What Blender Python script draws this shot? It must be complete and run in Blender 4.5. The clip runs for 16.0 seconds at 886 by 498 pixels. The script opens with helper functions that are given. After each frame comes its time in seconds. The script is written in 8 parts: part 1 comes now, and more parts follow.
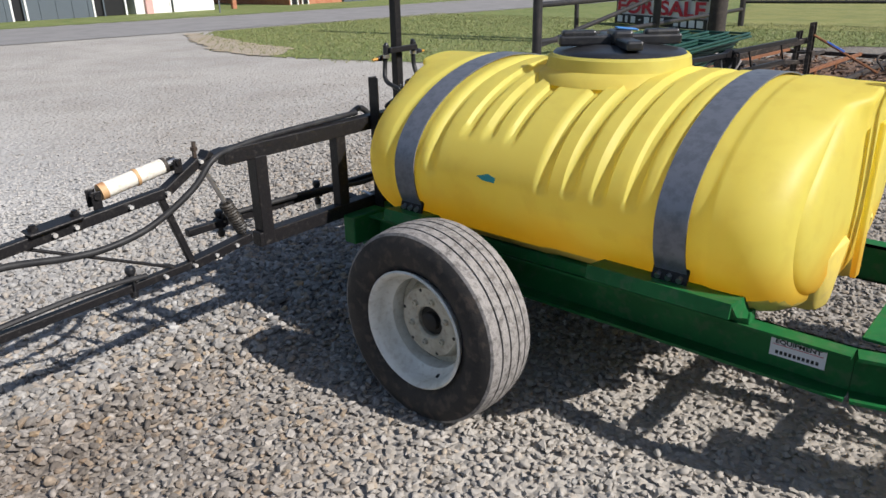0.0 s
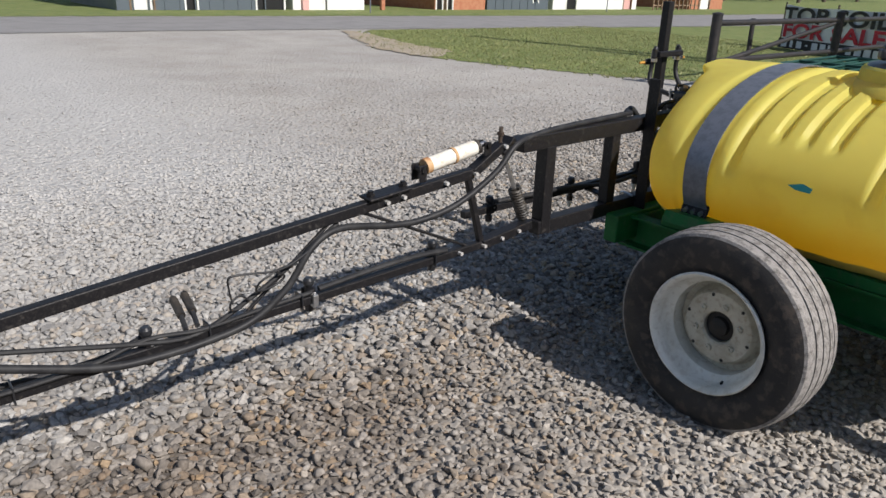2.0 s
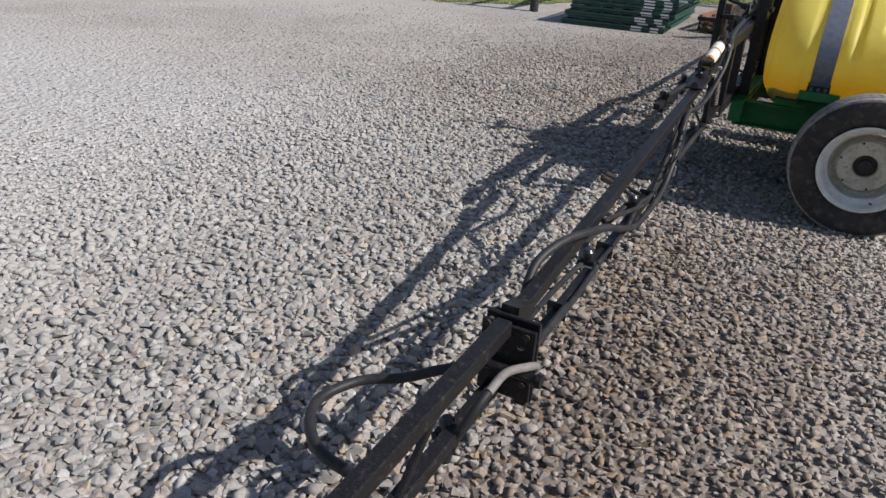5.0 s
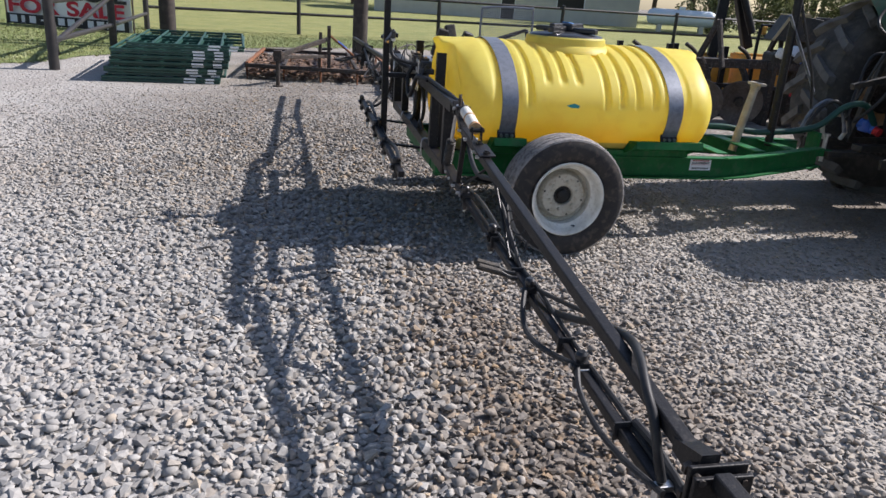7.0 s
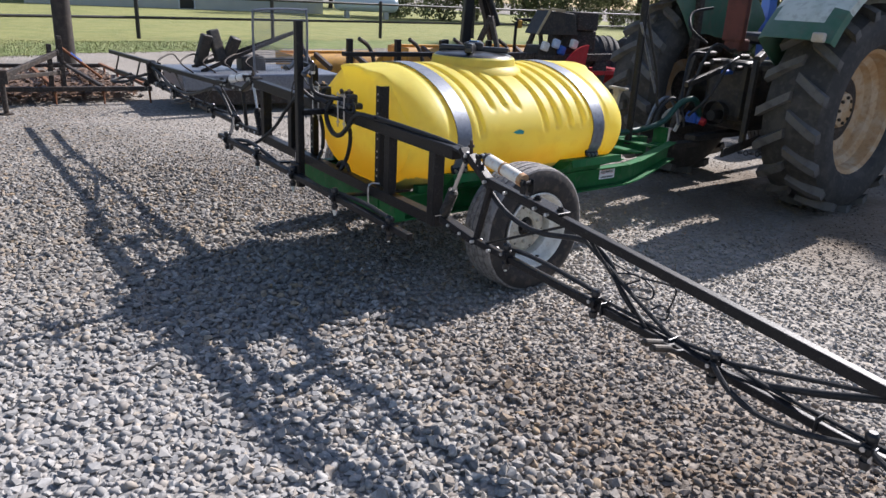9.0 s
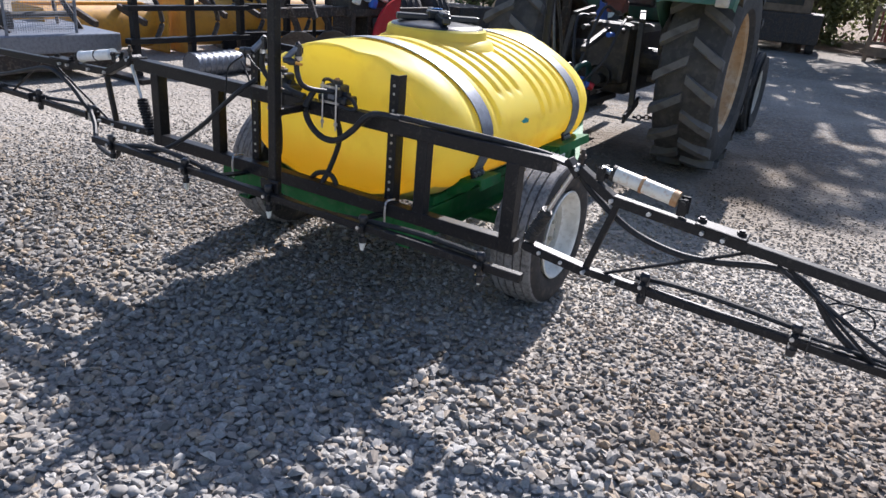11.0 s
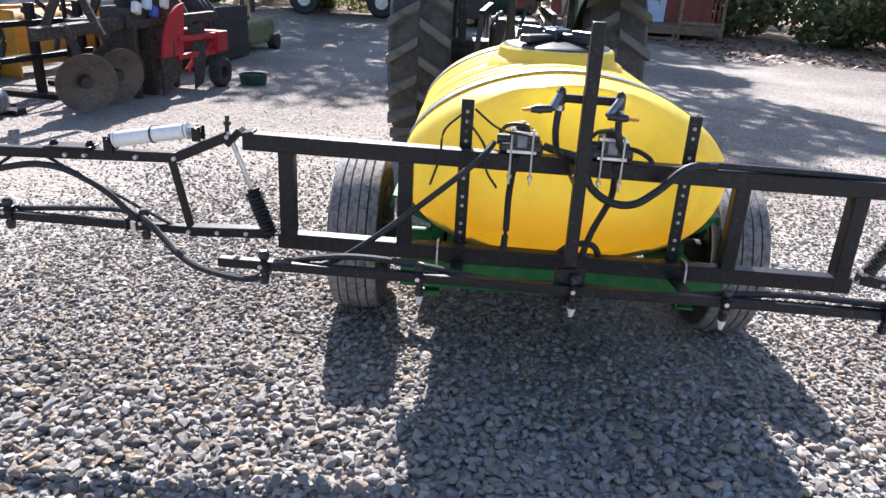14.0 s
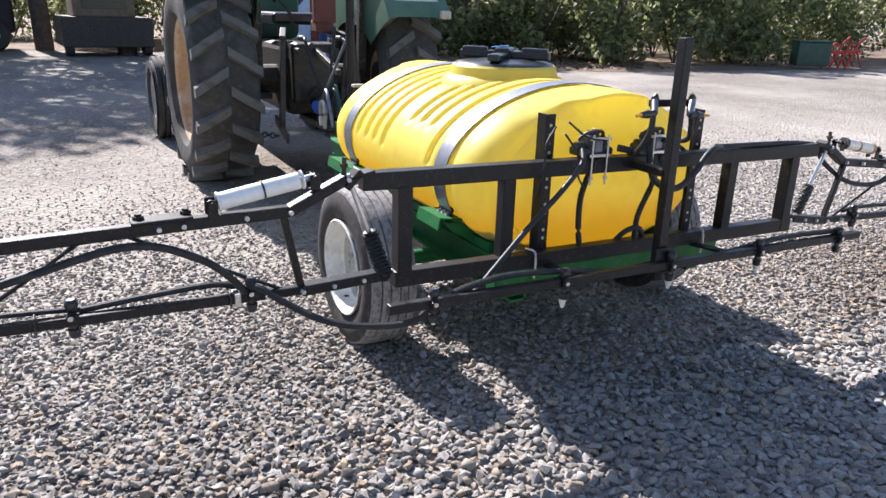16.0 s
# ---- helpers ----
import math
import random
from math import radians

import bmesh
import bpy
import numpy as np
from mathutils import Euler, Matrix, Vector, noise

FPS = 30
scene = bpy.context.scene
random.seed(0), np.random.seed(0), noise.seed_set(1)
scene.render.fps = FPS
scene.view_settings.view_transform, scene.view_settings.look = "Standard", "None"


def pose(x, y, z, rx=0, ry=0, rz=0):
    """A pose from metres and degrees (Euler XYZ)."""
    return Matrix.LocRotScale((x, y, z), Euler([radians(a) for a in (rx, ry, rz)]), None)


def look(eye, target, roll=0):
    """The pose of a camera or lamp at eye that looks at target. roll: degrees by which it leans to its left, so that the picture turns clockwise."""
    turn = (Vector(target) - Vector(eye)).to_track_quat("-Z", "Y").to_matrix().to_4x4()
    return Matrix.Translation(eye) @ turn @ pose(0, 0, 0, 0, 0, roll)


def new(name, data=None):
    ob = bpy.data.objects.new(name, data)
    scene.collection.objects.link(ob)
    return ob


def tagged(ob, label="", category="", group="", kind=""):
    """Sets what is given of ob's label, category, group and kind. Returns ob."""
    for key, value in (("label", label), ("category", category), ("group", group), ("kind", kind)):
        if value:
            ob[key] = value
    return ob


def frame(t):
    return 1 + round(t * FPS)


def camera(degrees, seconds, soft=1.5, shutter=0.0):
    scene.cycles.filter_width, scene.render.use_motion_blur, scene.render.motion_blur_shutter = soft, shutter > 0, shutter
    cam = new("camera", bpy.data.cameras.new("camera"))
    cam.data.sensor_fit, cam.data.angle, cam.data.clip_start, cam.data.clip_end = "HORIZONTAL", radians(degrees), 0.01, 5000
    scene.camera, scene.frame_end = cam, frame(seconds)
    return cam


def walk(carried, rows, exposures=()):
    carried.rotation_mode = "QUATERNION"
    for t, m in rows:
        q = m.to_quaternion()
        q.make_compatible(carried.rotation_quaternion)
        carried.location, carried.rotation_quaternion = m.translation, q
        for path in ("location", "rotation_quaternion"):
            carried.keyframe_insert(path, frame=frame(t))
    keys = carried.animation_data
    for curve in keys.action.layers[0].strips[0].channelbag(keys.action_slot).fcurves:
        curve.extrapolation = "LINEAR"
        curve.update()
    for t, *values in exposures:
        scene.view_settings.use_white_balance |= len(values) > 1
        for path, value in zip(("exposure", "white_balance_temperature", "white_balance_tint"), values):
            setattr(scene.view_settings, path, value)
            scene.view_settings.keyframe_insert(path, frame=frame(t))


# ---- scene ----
cam = camera(63.6, 16.0)

PATH = [
    (0, (1.577, -2.461, 1.535), (0.328, -1.08, 0.804), -1.2),
    (0.5, (1.555, -2.489, 1.537), (0.283, -1.123, 0.817), -0.1),
    (1, (1.473, -2.58, 1.532), (0.174, -1.229, 0.833), 1.2),
    (1.5, (1.33, -2.779, 1.526), (-0.016, -1.469, 0.838), 1.9),
    (2, (1.155, -3.001, 1.485), (-0.298, -1.823, 0.777), 1.8),
    (2.5, (0.956, -3.345, 1.489), (-0.589, -2.325, 0.732), 1.9),
    (3, (0.775, -3.783, 1.46), (-0.811, -2.855, 0.671), 1.9),
    (3.2, (0.708, -3.955, 1.489), (-0.876, -3.036, 0.685), 1.6),
    (5.3, (-0.502, -4.985, 1.363), (-1.125, -3.268, 0.548), 4.0),
    (5.5, (-0.671, -4.989, 1.349), (-1.158, -3.218, 0.557), 4.0),
    (6, (-0.967, -5.011, 1.406), (-1.141, -3.171, 0.644), 3.4),
    (6.5, (-1.235, -4.875, 1.413), (-1.112, -3.01, 0.701), 3.7),
    (7, (-1.571, -4.7, 1.445), (-1.165, -2.86, 0.773), 3.9),
    (7.5, (-1.934, -4.492, 1.517), (-1.293, -2.714, 0.864), 4.1),
    (8, (-2.21, -4.182, 1.537), (-1.385, -2.477, 0.894), 3.8),
    (8.5, (-2.465, -3.916, 1.554), (-1.477, -2.304, 0.903), 3.4),
    (8.7, (-2.584, -3.806, 1.565), (-1.534, -2.235, 0.911), 3.2),
    (10.8, (-3.143, -2.179, 1.561), (-1.555, -1.218, 0.816), 4.7),
    (11, (-3.157, -2.005, 1.559), (-1.541, -1.095, 0.81), 5.0),
    (11.5, (-3.221, -1.585, 1.551), (-1.537, -0.803, 0.807), 5.2),
    (12, (-3.3, -1.189, 1.584), (-1.556, -0.551, 0.84), 4.7),
    (12.5, (-3.269, -0.803, 1.577), (-1.479, -0.3, 0.841), 4.2),
    (13, (-3.263, -0.397, 1.567), (-1.437, -0.044, 0.833), 3.9),
    (13.5, (-3.266, 0.024, 1.564), (-1.421, 0.23, 0.821), 3.5),
    (14, (-3.196, 0.427, 1.535), (-1.334, 0.478, 0.807), 3.1),
    (14.5, (-3.157, 0.825, 1.53), (-1.289, 0.689, 0.827), 2.8),
    (15, (-3.126, 1.251, 1.525), (-1.279, 0.9, 0.843), 2.5),
    (15.5, (-3.002, 1.661, 1.486), (-1.218, 1.04, 0.828), 2.2),
    (16, (-2.908, 2.056, 1.492), (-1.241, 1.156, 0.851), 1.7),
]
walk(cam, [(t, look(e, g, r)) for t, e, g, r in PATH], [(0, 0.58, 6400, 11), (1.5, 0.51, 6430, 11), (3.2, 0.33, 6480, 12), (5.5, 0.56, 6400, 13), (6.3, 0.68, 6340, 14), (7.5, 1.02, 6220, 15), (8.7, 1.05, 6200, 15), (10.8, 1.26, 6130, 15), (12.5, 1.78, 6090, 16), (14, 1.82, 6130, 16), (15.2, 1.79, 6150, 16), (16, 1.65, 6180, 16)])

# ---- light: clear sky and one low sun ahead of the sprayer ----
SUN_AZ, SUN_EL = 80.8, 39.2
world = bpy.data.worlds.new("sky")
world.use_nodes = True
scene.world = world
wn = world.node_tree
sky = wn.nodes.new("ShaderNodeTexSky")
sky.sky_type, sky.sun_disc = "NISHITA", False
sky.sun_elevation, sky.sun_rotation = radians(SUN_EL), radians(SUN_AZ)
wn.links.new(sky.outputs[0], wn.nodes["Background"].inputs[0])
wn.nodes["Background"].inputs[1].default_value = 0.072
sun = new("sun", bpy.data.lights.new("sun", "SUN"))
sun.data.energy, sun.data.angle, sun.data.color = 4.0, radians(0.55), (1.0, 0.955, 0.90)
sun_dir = Vector((math.sin(radians(SUN_AZ)) * math.cos(radians(SUN_EL)), math.cos(radians(SUN_AZ)) * math.cos(radians(SUN_EL)), math.sin(radians(SUN_EL))))
sun.matrix_world = look(sun_dir * 60, (0, 0, 0))


# ---- materials ----
def mat(name, base, rough=0.6, metal=0.0, spots=None, amount=0.4, scale=8.0, fine=120.0, bump=0.15, grime=None, grime_amount=0.0, random_tint=0.0, dist=0.004, lo=0.45, hi=0.62):
    """A painted or raw surface: base colour, a second colour in patches, fine grain and relief."""
    m = bpy.data.materials.new(name)
    m.use_nodes = True
    n, l = m.node_tree.nodes, m.node_tree.links
    b = n["Principled BSDF"]
    b.inputs["Roughness"].default_value, b.inputs["Metallic"].default_value = rough, metal
    co = n.new("ShaderNodeTexCoord")
    big = n.new("ShaderNodeTexNoise")
    big.inputs["Scale"].default_value, big.inputs["Detail"].default_value, big.inputs["Roughness"].default_value = scale, 6, 0.62
    small = n.new("ShaderNodeTexNoise")
    small.inputs["Scale"].default_value, small.inputs["Detail"].default_value = fine, 3
    for q in (big, small):
        l.new(co.outputs["Object"], q.inputs["Vector"])
    ramp = n.new("ShaderNodeMapRange")
    ramp.inputs[1].default_value, ramp.inputs[2].default_value, ramp.inputs[3].default_value, ramp.inputs[4].default_value = lo, hi, 0, amount
    l.new(big.outputs[0], ramp.inputs[0])
    mix = n.new("ShaderNodeMix")
    mix.data_type = "RGBA"
    mix.inputs[6].default_value = (*base, 1)
    mix.inputs[7].default_value = (*(spots or [c * 0.7 for c in base]), 1)
    l.new(ramp.outputs[0], mix.inputs[0])
    out = mix.outputs[2]
    if grime:
        r2 = n.new("ShaderNodeMapRange")
        r2.inputs[1].default_value, r2.inputs[2].default_value, r2.inputs[4].default_value = 0.52, 0.66, grime_amount
        mid = n.new("ShaderNodeTexNoise")
        mid.inputs["Scale"].default_value, mid.inputs["Detail"].default_value = scale * 4.3, 8
        l.new(co.outputs["Object"], mid.inputs["Vector"])
        l.new(mid.outputs[0], r2.inputs[0])
        g = n.new("ShaderNodeMix")
        g.data_type = "RGBA"
        g.inputs[7].default_value = (*grime, 1)
        l.new(out, g.inputs[6])
        l.new(r2.outputs[0], g.inputs[0])
        out = g.outputs[2]
    if random_tint:
        oi = n.new("ShaderNodeObjectInfo")
        hv = n.new("ShaderNodeHueSaturation")
        rr = n.new("ShaderNodeMapRange")
        rr.inputs[3].default_value, rr.inputs[4].default_value = 1 - random_tint, 1 + random_tint
        l.new(oi.outputs["Random"], rr.inputs[0])
        l.new(rr.outputs[0], hv.inputs["Value"])
        l.new(out, hv.inputs["Color"])
        out = hv.outputs[0]
    l.new(out, b.inputs["Base Color"])
    rv = n.new("ShaderNodeMapRange")
    rv.inputs[3].default_value, rv.inputs[4].default_value = max(0.03, rough - 0.12), min(1, rough + 0.12)
    l.new(big.outputs[0], rv.inputs[0])
    l.new(rv.outputs[0], b.inputs["Roughness"])
    bp = n.new("ShaderNodeBump")
    bp.inputs["Strength"].default_value, bp.inputs["Distance"].default_value = bump, dist
    l.new(small.outputs[0], bp.inputs["Height"])
    l.new(bp.outputs[0], b.inputs["Normal"])
    return m


def ramp_colours(n, stops):
    r = n.new("ShaderNodeValToRGB")
    e = r.color_ramp.elements
    while len(e) < len(stops):
        e.new(0.5)
    for q, (p, c) in zip(e, stops):
        q.position, q.color = p, (*c, 1)
    return r


GRAVEL_STOPS = [(0.0, (0.12, 0.11, 0.102)), (0.12, (0.20, 0.187, 0.172)), (0.42, (0.30, 0.285, 0.265)), (0.66, (0.37, 0.355, 0.335)), (0.74, (0.45, 0.435, 0.41)), (0.79, (0.36, 0.31, 0.25)), (0.93, (0.28, 0.225, 0.175)), (1.0, (0.42, 0.325, 0.215))]


def gravel_sheet_mat():
    """Crushed limestone lying flat: cells of single stones over fine dust, worn paler in wide tracks."""
    m = bpy.data.materials.new("gravel_bed")
    m.use_nodes = True
    n, l = m.node_tree.nodes, m.node_tree.links
    b = n["Principled BSDF"]
    b.inputs["Roughness"].default_value = 0.95
    b.inputs["Specular IOR Level"].default_value = 0.15
    co = n.new("ShaderNodeTexCoord")
    v = n.new("ShaderNodeTexVoronoi")
    v.inputs["Scale"].default_value = 30
    v2 = n.new("ShaderNodeTexVoronoi")
    v2.inputs["Scale"].default_value = 21
    big = n.new("ShaderNodeTexNoise")
    big.inputs["Scale"].default_value, big.inputs["Detail"].default_value = 0.35, 8
    for q in (v, v2, big):
        l.new(co.outputs["Object"], q.inputs["Vector"])
    sep = n.new("ShaderNodeSeparateColor")
    l.new(v.outputs["Color"], sep.inputs[0])
    r = ramp_colours(n, GRAVEL_STOPS)
    l.new(sep.outputs[0], r.inputs[0])
    gap = n.new("ShaderNodeMapRange")
    gap.inputs[1].default_value, gap.inputs[2].default_value, gap.inputs[3].default_value, gap.inputs[4].default_value = 0.30, 0.60, 0.0, 0.38
    l.new(v.outputs["Distance"], gap.inputs[0])
    m1 = n.new("ShaderNodeMix")
    m1.data_type = "RGBA"
    m1.inputs[7].default_value = (0.075, 0.068, 0.06, 1)
    l.new(r.outputs[0], m1.inputs[6])
    l.new(gap.outputs[0], m1.inputs[0])
    # darker single stones and hollows, a hand's width apart
    v3 = n.new("ShaderNodeTexNoise")
    v3.inputs["Scale"].default_value, v3.inputs["Detail"].default_value, v3.inputs["Roughness"].default_value = 15.0, 5, 0.7
    l.new(co.outputs["Object"], v3.inputs["Vector"])
    sp = n.new("ShaderNodeMapRange")
    sp.inputs[1].default_value, sp.inputs[2].default_value, sp.inputs[3].default_value, sp.inputs[4].default_value = 0.54, 0.70, 0.0, 0.42
    l.new(v3.outputs[0], sp.inputs[0])
    m0 = n.new("ShaderNodeMix")
    m0.data_type, m0.blend_type = "RGBA", "MULTIPLY"
    m0.inputs[7].default_value = (0.50, 0.47, 0.45, 1)
    m2 = n.new("ShaderNodeMix")
    m2.data_type = "RGBA"
    m2.inputs[7].default_value = (0.56, 0.53, 0.48, 1)
    br = n.new("ShaderNodeMapRange")
    br.inputs[1].default_value, br.inputs[2].default_value, br.inputs[4].default_value = 0.42, 0.68, 0.55
    l.new(big.outputs[0], br.inputs[0])
    # paler out over the open yard
    sx = n.new("ShaderNodeSeparateXYZ")
    l.new(co.outputs["Object"], sx.inputs[0])
    pale = n.new("ShaderNodeMapRange")
    pale.inputs[1].default_value, pale.inputs[2].default_value, pale.inputs[4].default_value = -2.0, -8.0, 0.5
    l.new(sx.outputs[0], pale.inputs[0])
    sm = n.new("ShaderNodeMath")
    sm.use_clamp = True
    l.new(br.outputs[0], sm.inputs[0])
    l.new(pale.outputs[0], sm.inputs[1])
    l.new(sm.outputs[0], m2.inputs[0])
    # stronger far out on the open yard
    spx, spm = n.new("ShaderNodeMapRange"), n.new("ShaderNodeMath")
    spx.inputs[1].default_value, spx.inputs[2].default_value, spx.inputs[3].default_value, spx.inputs[4].default_value = -2.5, -4.5, 1.0, 2.0
    spm.operation = "MULTIPLY"
    l.new(sx.outputs[0], spx.inputs[0])
    l.new(sp.outputs[0], spm.inputs[0])
    l.new(spx.outputs[0], spm.inputs[1])
    l.new(spm.outputs[0], m0.inputs[0])
    l.new(m1.outputs[2], m2.inputs[6])
    # darker, browner stretch beside the boom and wheel track
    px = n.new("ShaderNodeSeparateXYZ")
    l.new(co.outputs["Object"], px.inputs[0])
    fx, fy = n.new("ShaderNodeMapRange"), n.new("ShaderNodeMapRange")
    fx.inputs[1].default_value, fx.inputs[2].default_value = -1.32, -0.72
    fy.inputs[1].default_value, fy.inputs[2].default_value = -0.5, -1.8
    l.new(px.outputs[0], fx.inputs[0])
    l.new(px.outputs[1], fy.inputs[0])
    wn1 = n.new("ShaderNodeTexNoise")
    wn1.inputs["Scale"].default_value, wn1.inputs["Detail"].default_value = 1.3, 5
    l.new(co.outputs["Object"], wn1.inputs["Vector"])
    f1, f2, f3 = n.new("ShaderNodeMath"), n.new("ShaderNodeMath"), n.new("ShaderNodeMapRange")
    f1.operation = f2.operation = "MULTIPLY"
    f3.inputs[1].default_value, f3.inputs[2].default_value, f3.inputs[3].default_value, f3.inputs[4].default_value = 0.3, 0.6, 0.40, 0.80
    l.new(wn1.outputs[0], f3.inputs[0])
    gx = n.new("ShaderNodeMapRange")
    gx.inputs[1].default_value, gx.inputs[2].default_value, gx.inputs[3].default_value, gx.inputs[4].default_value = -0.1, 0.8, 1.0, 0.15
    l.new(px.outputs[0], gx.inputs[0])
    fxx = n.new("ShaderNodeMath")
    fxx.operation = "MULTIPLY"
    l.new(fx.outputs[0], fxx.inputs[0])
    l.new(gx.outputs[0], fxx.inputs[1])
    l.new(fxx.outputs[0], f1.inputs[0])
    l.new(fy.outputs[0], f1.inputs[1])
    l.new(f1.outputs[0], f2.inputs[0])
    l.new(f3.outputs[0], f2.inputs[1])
    browned = n.new("ShaderNodeMix")
    browned.data_type = "RGBA"
    browned.blend_type = "MULTIPLY"
    browned.inputs[7].default_value = (0.61, 0.51, 0.425, 1)
    l.new(f2.outputs[0], browned.inputs[0])
    l.new(m2.outputs[2], browned.inputs[6])
    # evener grey behind the boom, paler farther out over the open yard
    wx, wy, wm = n.new("ShaderNodeMapRange"), n.new("ShaderNodeMapRange"), n.new("ShaderNodeMath")
    wx.inputs[1].default_value, wx.inputs[2].default_value, wx.inputs[4].default_value = -0.9, -2.3, 0.58
    wy.inputs[1].default_value, wy.inputs[2].default_value = 1.2, -1.2
    wm.operation = "MULTIPLY"
    l.new(px.outputs[0], wx.inputs[0])
    l.new(px.outputs[1], wy.inputs[0])
    l.new(wx.outputs[0], wm.inputs[0])
    l.new(wy.outputs[0], wm.inputs[1])
    wf = n.new("ShaderNodeMapRange")
    wf.inputs[1].default_value, wf.inputs[2].default_value, wf.inputs[4].default_value = -2.3, -4.2, 0.62
    l.new(px.outputs[0], wf.inputs[0])
    grey, worn = n.new("ShaderNodeMix"), n.new("ShaderNodeMix")
    grey.data_type = worn.data_type = "RGBA"
    grey.inputs[7].default_value = (0.325, 0.317, 0.306, 1)
    worn.inputs[7].default_value = (0.49, 0.48, 0.465, 1)
    l.new(wm.outputs[0], grey.inputs[0])
    l.new(wf.outputs[0], worn.inputs[0])
    l.new(grey.outputs[2], worn.inputs[6])
    l.new(browned.outputs[2], grey.inputs[6])
    # sand worked in on the implement side of the yard
    sy, sxx = n.new("ShaderNodeMapRange"), n.new("ShaderNodeMapRange")
    sy.inputs[1].default_value, sy.inputs[2].default_value, sy.inputs[4].default_value = -0.2, 3.0, 0.3
    sxx.inputs[1].default_value, sxx.inputs[2].default_value, sxx.inputs[4].default_value = -0.8, 0.5, 0.8
    l.new(px.outputs[1], sy.inputs[0])
    l.new(px.outputs[0], sxx.inputs[0])
    smx, snz, smul = n.new("ShaderNodeMath"), n.new("ShaderNodeMapRange"), n.new("ShaderNodeMath")
    smx.operation, smul.operation = "MAXIMUM", "MULTIPLY"
    snz.inputs[1].default_value, snz.inputs[2].default_value, snz.inputs[3].default_value, snz.inputs[4].default_value = 0.32, 0.58, 0.5, 1.0
    l.new(wn1.outputs[0], snz.inputs[0])
    l.new(sy.outputs[0], smx.inputs[0])
    l.new(sxx.outputs[0], smx.inputs[1])
    sgt, sgm = n.new("ShaderNodeMapRange"), n.new("ShaderNodeMath")
    sgt.inputs[1].default_value, sgt.inputs[2].default_value = -1.4, 0.9
    sgm.operation = "MULTIPLY"
    l.new(px.outputs[0], sgt.inputs[0])
    l.new(smx.outputs[0], sgm.inputs[0])
    l.new(sgt.outputs[0], sgm.inputs[1])
    # the sand thins out again past the tractor
    sft, sfm = n.new("ShaderNodeMapRange"), n.new("ShaderNodeMath")
    sft.inputs[1].default_value, sft.inputs[2].default_value, sft.inputs[3].default_value, sft.inputs[4].default_value = 2.2, 5.0, 1.0, 0.25
    sfm.operation = "MULTIPLY"
    l.new(px.outputs[0], sft.inputs[0])
    l.new(sgm.outputs[0], sfm.inputs[0])
    l.new(sft.outputs[0], sfm.inputs[1])
    l.new(sfm.outputs[0], smul.inputs[0])
    l.new(snz.outputs[0], smul.inputs[1])
    sand = n.new("ShaderNodeMix")
    sand.data_type = "RGBA"
    sand.inputs[7].default_value = (0.405, 0.375, 0.335, 1)
    l.new(smul.outputs[0], sand.inputs[0])
    l.new(worn.outputs[2], sand.inputs[6])
    # faint warm darkening over the implement side and round the tractor
    ey, ez, em, ec = n.new("ShaderNodeMapRange"), n.new("ShaderNodeMapRange"), n.new("ShaderNodeMath"), n.new("ShaderNodeMix")
    ey.inputs[1].default_value, ey.inputs[2].default_value = -0.9, 0.9
    ez.inputs[1].default_value, ez.inputs[2].default_value, ez.inputs[3].default_value, ez.inputs[4].default_value = 0.3, 0.65, 0.55, 1.0
    em.operation = "MULTIPLY"
    ec.data_type, ec.blend_type = "RGBA", "MULTIPLY"
    ec.inputs[7].default_value = (0.765, 0.742, 0.715, 1)
    ex, eo = n.new("ShaderNodeMapRange"), n.new("ShaderNodeMath")
    ex.inputs[1].default_value, ex.inputs[2].default_value = 0.6, 2.0
    eo.operation = "MAXIMUM"
    l.new(px.outputs[0], ex.inputs[0])
    l.new(ex.outputs[0], eo.inputs[0])
    l.new(ey.outputs[0], eo.inputs[1])
    l.new(px.outputs[1], ey.inputs[0])
    l.new(wn1.outputs[0], ez.inputs[0])
    l.new(eo.outputs[0], em.inputs[0])
    l.new(ez.outputs[0], em.inputs[1])
    l.new(em.outputs[0], ec.inputs[0])
    l.new(sand.outputs[2], ec.inputs[6])
    # brown earth round the drawbar, with the tractor's shade painted in
    tractor_shade = n.new("ShaderNodeMix")
    tractor_shade.data_type, tractor_shade.blend_type = "RGBA", "MULTIPLY"
    tractor_shade.inputs[7].default_value = (0.56, 0.50, 0.44, 1)
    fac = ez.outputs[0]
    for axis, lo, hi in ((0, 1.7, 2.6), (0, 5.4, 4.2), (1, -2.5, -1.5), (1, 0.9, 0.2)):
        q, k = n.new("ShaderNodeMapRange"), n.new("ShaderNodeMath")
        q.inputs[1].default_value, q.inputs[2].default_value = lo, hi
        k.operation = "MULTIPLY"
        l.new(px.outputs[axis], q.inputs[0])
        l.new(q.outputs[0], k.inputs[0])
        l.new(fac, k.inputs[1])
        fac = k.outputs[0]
    l.new(fac, tractor_shade.inputs[0])
    l.new(ec.outputs[2], tractor_shade.inputs[6])
    l.new(tractor_shade.outputs[2], m0.inputs[6])
    l.new(m0.outputs[2], b.inputs["Base Color"])
    add = n.new("ShaderNodeMath")
    l.new(v.outputs["Distance"], add.inputs[0])
    l.new(v2.outputs["Distance"], add.inputs[1])
    bp = n.new("ShaderNodeBump")
    bp.invert = True
    bp.inputs["Strength"].default_value, bp.inputs["Distance"].default_value = 0.65, 0.022
    l.new(add.outputs[0], bp.inputs["Height"])
    l.new(bp.outputs[0], b.inputs["Normal"])
    return m


